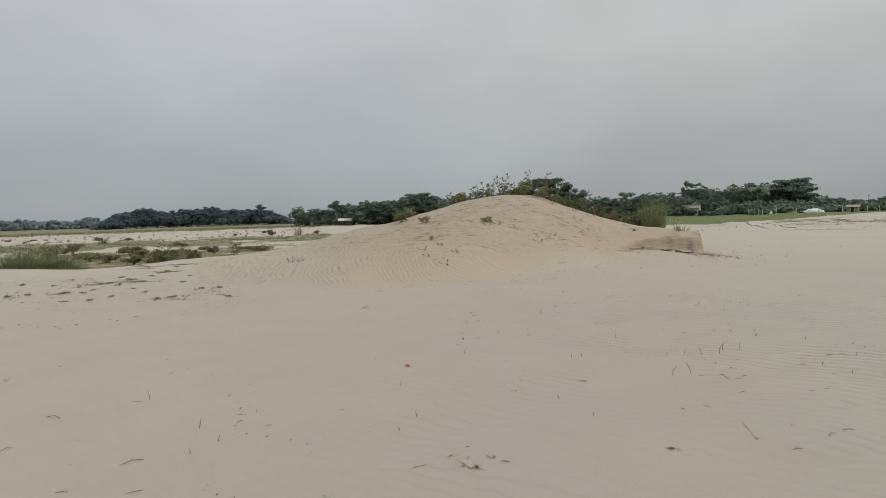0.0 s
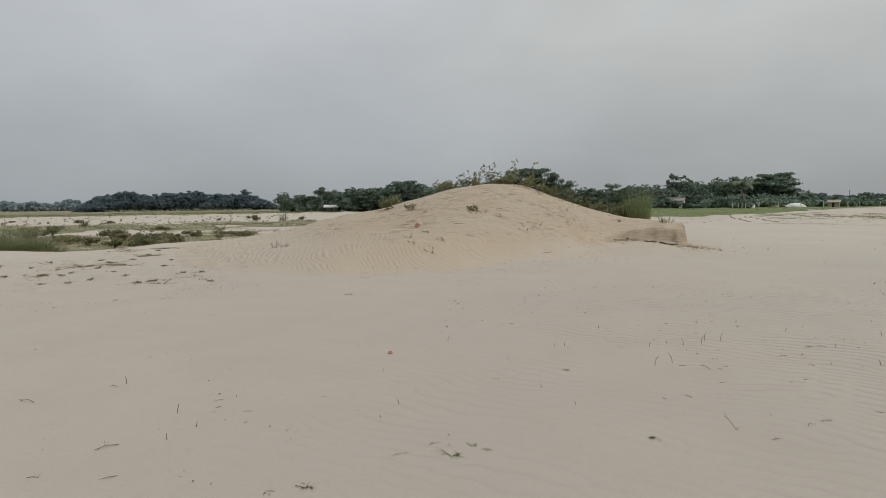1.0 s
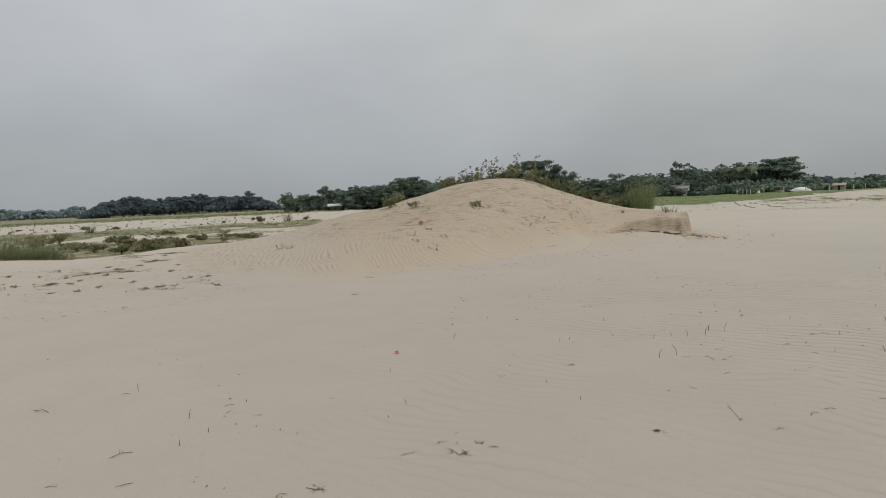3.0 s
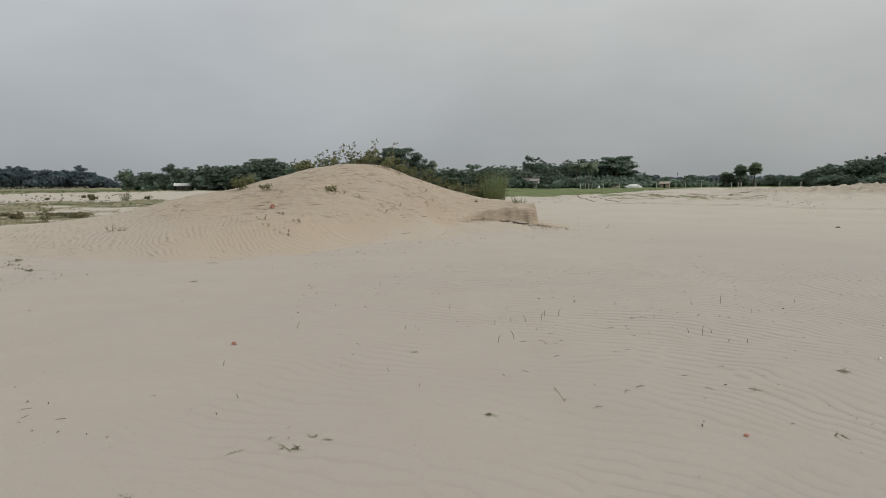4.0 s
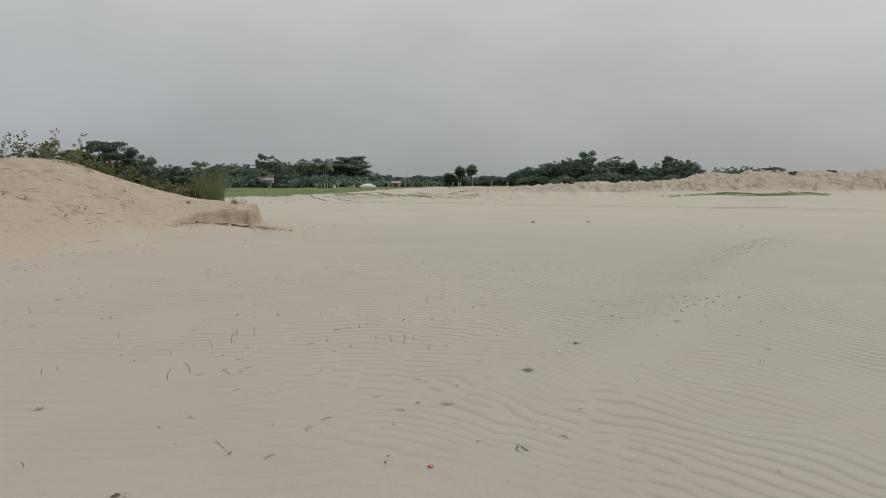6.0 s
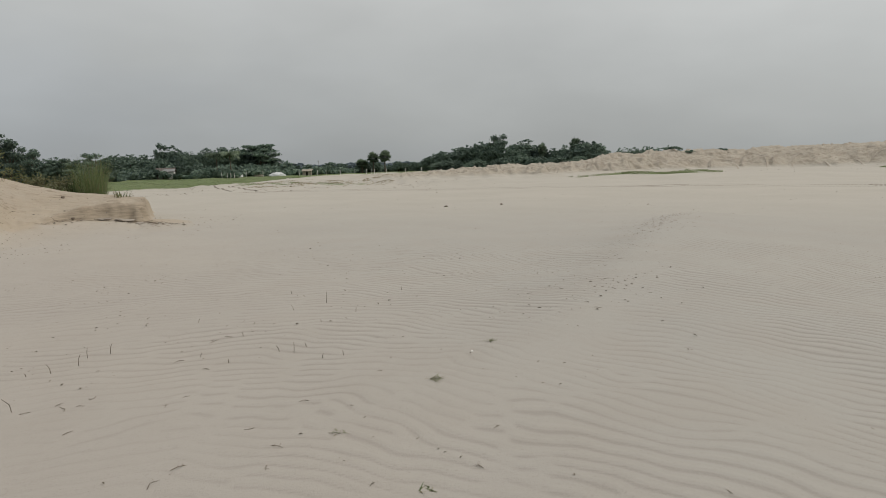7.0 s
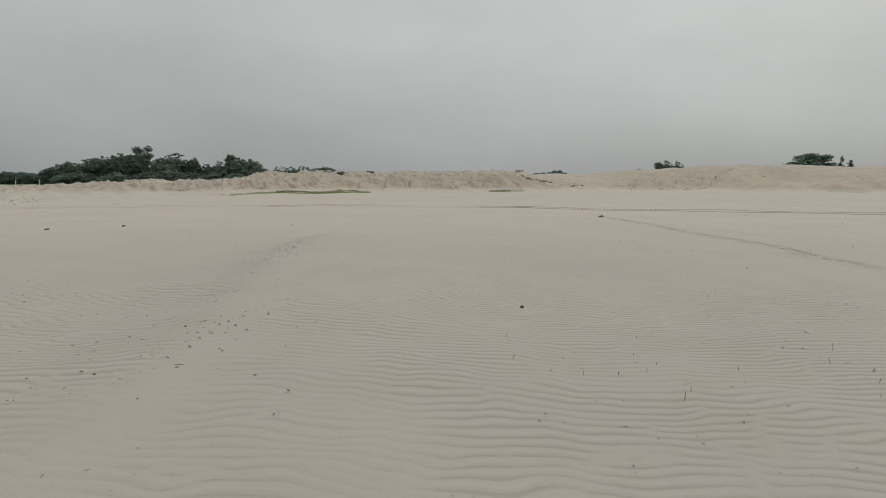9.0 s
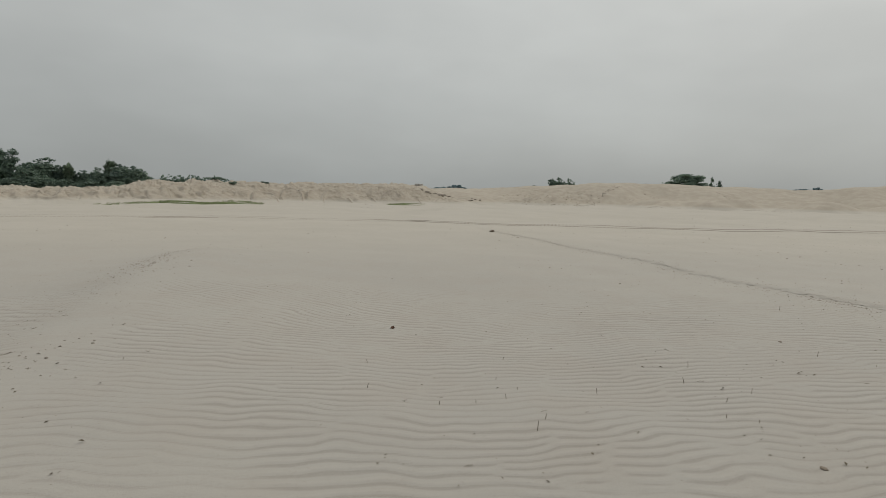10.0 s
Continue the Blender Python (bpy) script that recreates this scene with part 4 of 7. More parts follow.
PALM_GROUP = [("palmyra", 54.0, 168.3, 5.9, 4.1), ("palmyra", 56.5, 165.4, 6.2, 4.1), ("palmyra", 50.9, 169.3, 3.8, 4.0), ("broad", 51.7, 171.2, 3.9, 4.6),
    ("broad", 55.7, 172.0, 3.2, 5.4), ("broad", 50.8, 178.7, 1.3, 3.8), ("broad", 64.2, 175.4, 3.1, 4.9), ("broad", 66.4, 174.6, 2.5, 4.2),
    ("broad", 67.8, 171.9, 2.8, 4.5), ("broad", 69.7, 169.0, 2.7, 4.1), ("broad", 60.2, 172.6, 1.4, 4.4)]
ORCHARD_GROUP = [("broad", 70.1, 164.5, 4.1, 6.0), ("broad", 72.6, 161.2, 5.5, 7.6), ("broad", 77.2, 161.3, 6.3, 8.0), ("broad", 79.4, 158.0, 7.2, 7.6),
    ("broad", 81.3, 154.8, 8.1, 7.2), ("broad", 82.8, 151.7, 7.3, 6.1), ("tall", 83.9, 149.9, 9.0, 6.4), ("broad", 83.6, 149.0, 9.0, 7.3),
    ("broad", 85.7, 143.1, 6.8, 6.9), ("broad", 89.4, 143.2, 7.8, 10.4), ("broad", 91.6, 139.4, 6.2, 5.0), ("palmyra", 90.9, 137.5, 6.7, 2.6),
    ("broad", 94.0, 136.5, 5.3, 5.9), ("broad", 96.2, 135.1, 5.8, 5.3), ("palmyra", 95.4, 129.5, 7.8, 3.5), ("broad", 95.5, 129.3, 5.0, 5.7),
    ("broad", 96.5, 126.1, 6.7, 9.2), ("broad", 98.5, 124.6, 5.8, 6.5), ("broad", 98.9, 121.7, 3.9, 5.0), ("broad", 67.5, 143.7, 2.9, 6.5),
    ("broad", 72.5, 139.1, 2.8, 6.4), ("broad", 77.3, 134.1, 3.1, 6.7), ("broad", 81.9, 133.7, 3.9, 5.9), ("broad", 84.6, 129.7, 3.1, 6.4),
    ("broad", 87.3, 125.4, 3.0, 6.3), ("broad", 90.5, 120.7, 2.9, 5.6), ("broad", 65.5, 149.1, 2.2, 5.5)]
DUNE_GROUP = [("broad", 100.4, 115.5, 3.8, 4.2), ("broad", 103.4, 112.8, 4.1, 5.1), ("broad", 249.3, 65.3, 10.3, 5.4), ("broad", 248.4, 68.2, 10.3, 4.6),
    ("broad", 250.5, 61.4, 9.9, 5.2), ("broad", 246.8, 75.2, 7.3, 3.2), ("flat", 256.8, 17.2, 11.6, 11.8), ("flat", 257.5, 15.4, 11.2, 9.5), ("broad", 256.0, 27.5, 8.5, 6.2),
    ("broad", 255.8, 31.5, 8.3, 3.4), ("broad", 256.5, 22.5, 8.9, 3.6), ("tall", 257.2, 7.8, 10.8, 1.8), ("broad", 257.2, 5.2, 10.1, 2.6), ("broad", 252.0, 38.5, 8.3, 2.0)]
for group, rows in (("trees beside the far shed", SHED_GROUP), ("trees behind the mound", MOUND_GROUP), ("trees of the village", VILLAGE_GROUP),
                    ("trees by the fan palms", PALM_GROUP), ("trees of the grove", ORCHARD_GROUP), ("trees behind the dunes", DUNE_GROUP)):
    for kind, x, y, top, width in rows:
        if rows in (VILLAGE_GROUP, PALM_GROUP, ORCHARD_GROUP):
            if kind == "coco":
                x, y, top = 0.9 * x, 0.9 * y, 1.6 + 0.9 * (top - 1.6) + 0.25
            plant_tree(kind, x, y, top + (0.6 if rows is ORCHARD_GROUP and top > 3.5 else 0.4), width * {"broad": 1.4 if rows is VILLAGE_GROUP else 1.2, "flat": 1.15, "tall": 1.3, "coco": 1.35, "palmyra": 1.3}[kind], group)
            if kind in ("broad", "tall") and top > 3.5 and rows is VILLAGE_GROUP:
                plant_tree("broad", x + tree_rng.uniform(-3, 3), y + 7, 1.6 + (top - 1.6) * 0.86, width * 1.6, group)
            continue
        plant_tree(kind, x, y, top, width * (1.5 if kind == "broad" else 1.35), group)
        if kind in ("broad", "tall") and "dunes" not in group and "palms" not in group:
            plant_tree("broad", x + tree_rng.uniform(-4, 4), y + 8, 1.6 + (top - 1.6) * 0.84, width * 1.7, group)


def far_wood(name, a0, a1, dist, tall, spread, crowns, leaf, size, label, seed, flat=0.45):
    """A distant belt of trees of many sizes, too far to count."""
    rng = random.Random(seed)
    cl = Cloud()
    for k in range(crowns):
        u = (k + rng.uniform(-.9, .9)) / (crowns - 1)
        a, d = radians(a0 + (a1 - a0) * min(1, max(0, u))), dist + rng.uniform(0, spread)
        edge = min(1.0, 0.42 + 5.0 * min(u, 1 - u)) if 0 < u < 1 else 0.42
        swell = 0.86 + 0.09 * math.sin(u * 17 + seed) + 0.06 * math.sin(u * 41 + 2 * seed)
        h = tall * edge * swell * rng.uniform(0.72, 1.04)
        x, y = d * math.sin(a), d * math.cos(a)
        r = tall * rng.choice((0.22, 0.38, 0.5, 0.66))
        high = r * (flat if r > 0.3 * tall else 0.8)
        for _ in range(int(6 + 22 * r / tall)):
            w, q = rng.uniform(0, 6.28), r * math.sqrt(rng.random())
            z = h - high * (q / r) ** 2 - rng.uniform(0, 0.5) * high
            rb = tall * rng.uniform(0.09, 0.17)
            leafy_blob(cl, rng, (x + q * math.cos(w), y + q * math.sin(w), z - rb * 0.3), rb, rb * 0.32, 46, size, 0.3)
        core(cl, rng, (x, y, h * 0.36), r * 0.42, h * 0.28)
        leafy_blob(cl, rng, (x, y, h * 0.42), r * 1.1, h * 0.46, 230, size * 1.2, 0.35)
    ob = cl.link(name, leaf)
    return tagged(ob, label, "trees", kind="stuff")


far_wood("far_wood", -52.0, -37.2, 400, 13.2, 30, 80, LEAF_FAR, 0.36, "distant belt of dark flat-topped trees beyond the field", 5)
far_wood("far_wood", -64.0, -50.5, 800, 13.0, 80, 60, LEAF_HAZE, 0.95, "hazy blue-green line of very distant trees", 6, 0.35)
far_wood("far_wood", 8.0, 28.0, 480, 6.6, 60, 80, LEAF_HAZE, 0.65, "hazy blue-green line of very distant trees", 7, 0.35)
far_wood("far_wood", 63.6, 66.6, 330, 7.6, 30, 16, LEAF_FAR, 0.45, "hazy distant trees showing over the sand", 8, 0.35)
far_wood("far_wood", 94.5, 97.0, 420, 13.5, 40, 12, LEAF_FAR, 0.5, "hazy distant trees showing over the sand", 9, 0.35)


def undergrowth(name, pts, tall, count, leaf, size, label, seed, depth=4.0):
    """A hedge-like belt of low growth along points."""
    rng = random.Random(seed)
    cl = Cloud()
    for k in range(count):
        u = (k + rng.random()) / count * (len(pts) - 1)
        n = min(int(u), len(pts) - 2)
        (ax, ay), (bx, by) = pts[n], pts[n + 1]
        x, y = ax + (bx - ax) * (u - n) + rng.uniform(-1, 1), ay + (by - ay) * (u - n) + rng.uniform(-depth, depth)
        h = tall * rng.uniform(0.45, 1.1)
        r = rng.uniform(0.9, 1.9)
        leafy_blob(cl, rng, (x, y, float(ground_z(x, y)) + h * 0.45), r, h * 0.55, 110, size, 0.4)
    return tagged(cl.link(name, leaf), label, "undergrowth", kind="stuff")


undergrowth("undergrowth", [(-126, 172), (-104, 182), (-84, 188), (-60, 192), (-40, 184), (-18, 176), (-6, 170)], 4.2, 130, LEAF_DARK, 0.32,
            "dark green undergrowth between the far trees", 21)
undergrowth("undergrowth", [(-8, 160), (6, 160), (18, 162), (30, 162)], 3.4, 70, LEAF_DARK, 0.30, "dark green undergrowth beneath the village trees", 22)
undergrowth("undergrowth", [(-9, 152), (-3, 153.5)], 2.4, 14, LEAF_DARK, 0.28, "dark green bushes beside the tin house", 25, 1.0)
undergrowth("undergrowth", [(4, 150), (16, 149), (29, 157), (44, 168), (58, 176), (76, 184)], 2.0, 80, LEAF_DARK, 0.28, "low green hedge behind the fence posts", 23, 2.0)
undergrowth("undergrowth", [(72, 172), (82, 164), (92, 156), (102, 146), (110, 132)], 3.4, 90, LEAF_DARK, 0.32, "dark green undergrowth of the grove", 24)


undergrowth("undergrowth", [(99, 118), (101.5, 113), (103, 109), (106, 104)], 4.2, 100, LEAF_DARK, 0.24, "dark low hedge showing over the sand bank", 26, 1.0)

# ---------------------------------------------------------------- village
TIN = plain_material("weathered_tin", (0.17, 0.17, 0.16), (0.34, 0.33, 0.31), 1.2, 0.55, 0.3, stretch=(3, 3, 0.5))
OLD_TIN = plain_material("old_tin", (0.085, 0.07, 0.06), (0.17, 0.145, 0.125), 1.5, 0.8, stretch=(3, 3, 0.5))
PALE = plain_material("whitewash", (0.50, 0.49, 0.45), (0.66, 0.64, 0.60), 1.5)
MUD = plain_material("mud_wall", (0.26, 0.23, 0.18), (0.36, 0.32, 0.26), 1.5)
# near-black sheet colour: the dimness inside a doorway, put into a surface
GLOOM = plain_material("dark_doorway", (0.02, 0.02, 0.02), (0.035, 0.033, 0.03), 2.0)
SHEET = plain_material("white_sheet", (0.66, 0.67, 0.66), (0.80, 0.80, 0.78), 0.8, 0.5)
CONCRETE = plain_material("grey_concrete", (0.36, 0.35, 0.32), (0.52, 0.50, 0.46), 2.5, relief=0.01)
TIMBER = plain_material("grey_timber", (0.12, 0.10, 0.08), (0.22, 0.19, 0.15), 4.0, stretch=(1, 1, 0.2))
CLAY = plain_material("fired_clay", (0.20, 0.115, 0.09), (0.28, 0.17, 0.13), 12.0, relief=0.004)
REDLEAF = plain_material("orange_rag", (0.46, 0.21, 0.15), (0.55, 0.31, 0.23), 30.0, 0.7)
BROWNLEAF = plain_material("brown_leaf", (0.10, 0.055, 0.035), (0.21, 0.12, 0.075), 40.0, 0.8)
DARKBIT = plain_material("dark_litter", (0.085, 0.07, 0.05), (0.22, 0.18, 0.13), 30.0, 0.9)
CLOD = plain_material("damp_clod", (0.16, 0.13, 0.10), (0.27, 0.22, 0.17), 9.0, relief=0.01)
CRUMB = plain_material("crust_crumb", (0.20, 0.17, 0.14), (0.31, 0.27, 0.22), 14.0)
SHELL = plain_material("white_shell", (0.70, 0.68, 0.62), (0.82, 0.80, 0.76), 20.0, 0.4)
CHAFF = plain_material("chaff", (0.14, 0.115, 0.085), (0.27, 0.22, 0.165), 30.0, 0.9)
# trodden sand, darkened to add the wheel loops' weak groove shade
TRODDEN_SHADE = plain_material("shaded_trodden_sand", (0.31, 0.268, 0.215), (0.41, 0.36, 0.295), 3.0, 0.95, relief=0.02)
TURNED = plain_material("turned_sand", (0.26, 0.225, 0.185), (0.36, 0.315, 0.265), 3.0, 0.95, relief=0.02)


def boxy(x0, x1, y0, y1, z0, z1, bevel=0.02):
    bm = bmesh.new()
    bmesh.ops.create_cube(bm, size=1.0, matrix=Matrix.Translation(((x0 + x1) / 2, (y0 + y1) / 2, (z0 + z1) / 2)) @ Matrix.Diagonal((x1 - x0, y1 - y0, z1 - z0, 1)))
    if bevel:
        bmesh.ops.bevel(bm, geom=bm.edges[:], offset=bevel, segments=1, affect="EDGES")
    return bm


def ribbed_roof(x0, x1, ya, za, yb, zb, step=0.25, rise=0.05, thick=0.04):
    """One corrugated slope from its eave to its ridge."""
    cl = Cloud()
    n = max(2, int((x1 - x0) / step))
    for k in range(n + 1):
        x = x0 + (x1 - x0) * k / n
        up = rise if k % 2 else 0.0
        cl.v += [Vector((x, ya, za + up)), Vector((x, yb, zb + up)), Vector((x, ya, za + up - thick)), Vector((x, yb, zb + up - thick))]
    for k in range(n):
        a, b = 4 * k, 4 * k + 4
        cl.f += [(a, b, b + 1, a + 1), (a + 2, a + 3, b + 3, b + 2), (a, a + 2, b + 2, b), (a + 1, b + 1, b + 3, a + 3)]
    return cl


def bush(x, y, w, h, leaf, label, seed, size=0.05, count=900, group="", z=None, category="bush"):
    """A rounded bush: forked stems and a ragged mass of leaves."""
    rng = random.Random(seed)
    z = float(land_z(x, y)) if z is None else z
    t = thing("bush", x, y, z - 0.03, label, category, group)
    wood, crown = Cloud(), Cloud()
    many = 9
    for k in range(many):
        a = rng.uniform(0, 6.28)
        r = w * 0.36 * math.sqrt(rng.random())
        c = Vector((r * math.cos(a), r * math.sin(a), h * rng.uniform(0.25, 0.78)))
        wood.tube([(0, 0, 0), (c.x * 0.4, c.y * 0.4, c.z * 0.6), c], [0.02 * h + 0.004, 0.014 * h, 0.004], 5)
        leafy_blob(crown, rng, c, w * rng.uniform(0.14, 0.26), h * rng.uniform(0.16, 0.28), count // many, size, 0.2)
    wood.link("forked_stem", BARK, t)
    crown.link("foliage", leaf, t)
    return t


def tin_house(x, y, turn):
    h = thing("tin_house", x, y, float(ground_z(x, y)), "small tin house with a weathered grey-brown roof among trees", "house")
    h.rotation_euler.z = turn
    h.scale = (0.76, 0.8, 0.88)
    part("front_wall", boxy(-2.3, -0.35, -1.6, -1.5, 0, 1.9), TIN, h)
    part("front_wall", boxy(0.45, 2.3, -1.6, -1.5, 0, 1.9), PALE, h, "pale end of the front wall")
    part("wall_over_door", boxy(-0.348, 0.448, -1.6, -1.5, 1.65, 1.9), TIN, h)
    part("side_wall", boxy(-2.3, -2.2, -1.498, 1.6, 0, 2.0), TIN, h)
    part("side_wall", boxy(2.2, 2.3, -1.498, 1.6, 0, 2.0), PALE, h)
    part("back_wall", boxy(-2.198, 2.198, 1.5, 1.6, 0, 2.0), TIN, h)
    part("door", boxy(-0.34, 0.44, -1.54, -1.50, 0.02, 1.64), GLOOM, h, "near-black panel painted as the dim open doorway")
    ribbed_roof(-2.7, 2.7, -2.1, 1.85, 0.0, 2.85).link("roof_slope", OLD_TIN, h, "weathered corrugated sheet")
    ribbed_roof(-2.7, 2.7, 0.0, 2.85, 2.1, 1.85).link("roof_slope", OLD_TIN, h)
    ribbed_roof(-0.6, 2.75, -2.16, 1.90, -0.9, 2.49).link("roof_patch", TIN, h, "newer sheet over the old roof")
    return h


def open_shed(x, y, turn):
    h = thing("tin_shed", x, y, float(ground_z(x, y)), "small open shed with a pale tin roof at the field's edge", "shed")
    h.rotation_euler.z = turn
    for px in (-2.0, 0.0, 2.0):
        for py in (-1.3, 1.3):
            part("post", boxy(px - 0.06, px + 0.06, py - 0.06, py + 0.06, 0, 1.35 if py < 0 else 1.9, 0.01), TIMBER, h)
    part("back_wall", boxy(-2.05, 2.05, 1.37, 1.42, 0.0, 1.6), PALE, h)
    part("side_wall", boxy(-2.1, -2.07, -1.2, 1.3, 0.0, 1.3), TIN, h)
    ribbed_roof(-2.5, 2.5, -1.8, 1.3, 1.7, 2.15).link("roof", SHEET, h, "pale corrugated roof")
    return h


def small_hut(x, y, turn):
    h = thing("small_hut", x, y, float(ground_z(x, y)), "low mud-walled hut with a sloping drab roof", "hut")
    h.rotation_euler.z, h.scale = turn, (0.8, 0.8, 0.8)
    part("front_wall", boxy(-1.3, -0.3, -0.9, -0.8, 0, 1.5), MUD, h)
    part("front_wall", boxy(0.3, 1.3, -0.9, -0.8, 0, 1.5), MUD, h)
    part("door", boxy(-0.29, 0.29, -0.86, -0.82, 0, 1.4), GLOOM, h)
    part("side_wall", boxy(-1.3, -1.2, -0.798, 0.9, 0, 1.6), MUD, h)
    part("side_wall", boxy(1.2, 1.3, -0.798, 0.9, 0, 1.6), MUD, h)
    part("back_wall", boxy(-1.198, 1.198, 0.8, 0.9, 0, 1.9), MUD, h)
    ribbed_roof(-1.6, 1.6, -1.3, 1.5, 1.2, 2.1).link("roof", MUD, h)
    return h


tin_house(0.0, 150.7, radians(-8))
for n, (x, y, w, h) in enumerate([(-1.6, 147.6, 2.6, 2.3), (-2.8, 147.2, 2.4, 1.8), (2.9, 147.6, 1.6, 1.2), (0.5, 147.2, 2.0, 1.6), (1.9, 147.3, 1.5, 1.2), (-0.6, 147.4, 2.0, 1.9)]):
    bush(x, y, w, h, LEAF_DARK, "dark green garden bush before the tin house", 50 + n, 0.16, 700, "garden bushes")
open_shed(-107.5, 174.5, radians(30))
small_hut(31.8, 152.4, radians(-20))


def heap(name, x, y, w, h, material, label, category, seed):
    """A low rounded heap with a creased surface."""
    rng = random.Random(seed)
    bm = bmesh.new()
    bmesh.ops.create_icosphere(bm, subdivisions=4, radius=1.0)
    for v in bm.verts:
        n = noise.noise(v.co * 2.3 + Vector((seed, 0, 0))) * 0.16 + noise.noise(v.co * 6.0) * 0.05
        v.co *= 1 + n
        v.co = Vector((v.co.x * w / 2, v.co.y * w * 0.32, max(v.co.z, -0.05) * h))
    ob = part(name, bm, material, smooth=True)
    ob.location = (x, y, float(ground_z(x, y)))
    ob.rotation_euler.z = rng.uniform(-0.3, 0.3)
    return tagged(ob, label, category)


heap("covered_heap", 24.0, 148.8, 3.8, 0.85, SHEET, "straw heap under a white plastic sheet", "heap", 1)
heap("covered_heap", 15.6, 147.5, 1.1, 0.8, SHEET, "small heap under a white plastic sheet", "heap", 2)
heap("straw_heap", 19.5, 149.0, 2.6, 0.7, MUD, "low brown straw heap behind the fence", "heap", 3)

POSTS = [(11.0, 140.5), (12.1, 140.4), (12.8, 140.3), (13.5, 140.3), (16.0, 140.5), (19.6, 140.2), (23.4, 140.0), (31.7, 140.3), (33.6, 140.0),
         (40.2, 139.2), (43.2, 140.1), (44.6, 140.2), (45.3, 140.3), (48.4, 140.6), (53.2, 140.4), (27.5, 140.1), (36.8, 139.6), (57.5, 140.6)]
bm = boxy(-0.05, 0.05, -0.05, 0.05, -0.1, 1.15, 0.012)
first = thing("fence_post", 0, 0, 0, "pale concrete fence post at the edge of the field", "fence post", "fence posts")
part("post", bm, PALE, first)
part("cap", boxy(-0.055, 0.055, -0.055, 0.055, 1.152, 1.2, 0.012), CONCRETE, first)
post_rng = random.Random(3)
for k, (x, y) in enumerate(POSTS):
    m = pose(x, y, float(ground_z(x, y)), post_rng.uniform(-4, 4), post_rng.uniform(-4, 4), post_rng.uniform(0, 90))
    if k == 0:
        first.matrix_basis = m
    else:
        copy_thing(first, m)

pole = thing("utility_pole", 37.7, 166.5, float(ground_z(37.7, 166.5)), "thin leaning wooden utility pole beside the hut", "pole")
cl = Cloud()
cl.tube([(0, 0, -0.1), (0.06, 0, 2.0), (0.15, 0, 3.7)], [0.06, 0.05, 0.04], 8)
cl.link("shaft", TIMBER, pole)
part("crossarm", boxy(-0.1, 0.38, -0.03, 0.03, 3.4, 3.46, 0.01), TIMBER, pole)

# things on top of the dug bank
blk = part("concrete_slab", boxy(-0.75, 0.75, -0.5, 0.5, -0.1, 0.26, 0.05), CONCRETE)
blk.location = (101.7, 53.5, float(land_z(101.7, 53.5)))
tagged(blk, "grey concrete slab lying on top of the sand bank", "concrete slab")


for n, (x, y, w, h) in enumerate([(66.6, 67.7, 3.0, 0.42), (64.8, 69.2, 2.6, 0.3), (68.6, 66.3, 1.4, 0.3), (77.2, 68.2, 1.4, 0.4), (79.9, 65.0, 0.8, 0.25), (84.0, 66.0, 0.6, 0.22)]):
    bush(x, y, w, h, LEAF_DARK, "dark green bush on top of the sand bank", 60 + n, 0.10, 420, "bushes on the bank")


# ---------------------------------------------------------------- shrubs and grass on the mound
def leafy_stem(shrub, rng, root, way, length, leaf, leaves=16, leaf_len=0.09):
    pts, p = [], Vector(root)
    way = Vector(way).normalized()
    for k in range(6):
        pts.append(p.copy())
        p = p + way * length / 5
        way = (way + Vector((rng.uniform(-.12, .12), rng.uniform(-.12, .12), rng.uniform(-.05, .1)))).normalized()
    wood = Cloud()
    r = 0.006 + 0.004 * length
    wood.tube(pts, [r * (1 - 0.15 * k) for k in range(6)], 5)
    stem = wood.link("stem", TWIG, shrub)
    cl = Cloud()
    for k in range(leaves):
        s = 0.22 + 0.78 * k / max(1, leaves - 1)
        u = s * 5
        n = min(int(u), 4)
        q = pts[n].lerp(pts[n + 1], u - n)
        spread = rng.uniform(0.02, 0.16) * (1.2 - 0.6 * s) * min(1.0, length / 0.45)
        a = k * 2.4 + rng.uniform(-.6, .6)
        out = Vector((math.cos(a), math.sin(a), rng.uniform(-0.2, 0.7)))
        q = q + out * spread
        for _ in range(5):
            d = (out + unit(rng) * 0.9).normalized()
            cl.leaf(q + unit(rng) * 0.05 * min(1.0, length / 0.45), d, d.orthogonal(), leaf_len * rng.uniform(0.7, 1.3), leaf_len * 0.5)
    cl.link("foliage", leaf, stem)


def shrub(x, y, h, stems, label, seed, lean=(0.0, 0.0), open_=0.35, leaves=16, leaf=None, z=None, group="shrubs on the mound", leaf_len=0.09):
    rng = random.Random(seed)
    z = float(land_z(x, y)) if z is None else z
    t = thing("shrub", x, y, z - 0.02, label, "shrub", group)
    for k in range(stems):
        a = k * 2.4 + rng.uniform(-.3, .3)
        o = open_ * rng.uniform(0.3, 1.2)
        leafy_stem(t, rng, (0.08 * math.cos(a), 0.08 * math.sin(a), 0), (o * math.cos(a) + lean[0], o * math.sin(a) + lean[1], 1), h * rng.uniform(0.6, 1.0) if k else h,
                   leaf or LEAF_SHRUB, leaves, leaf_len)
    return t


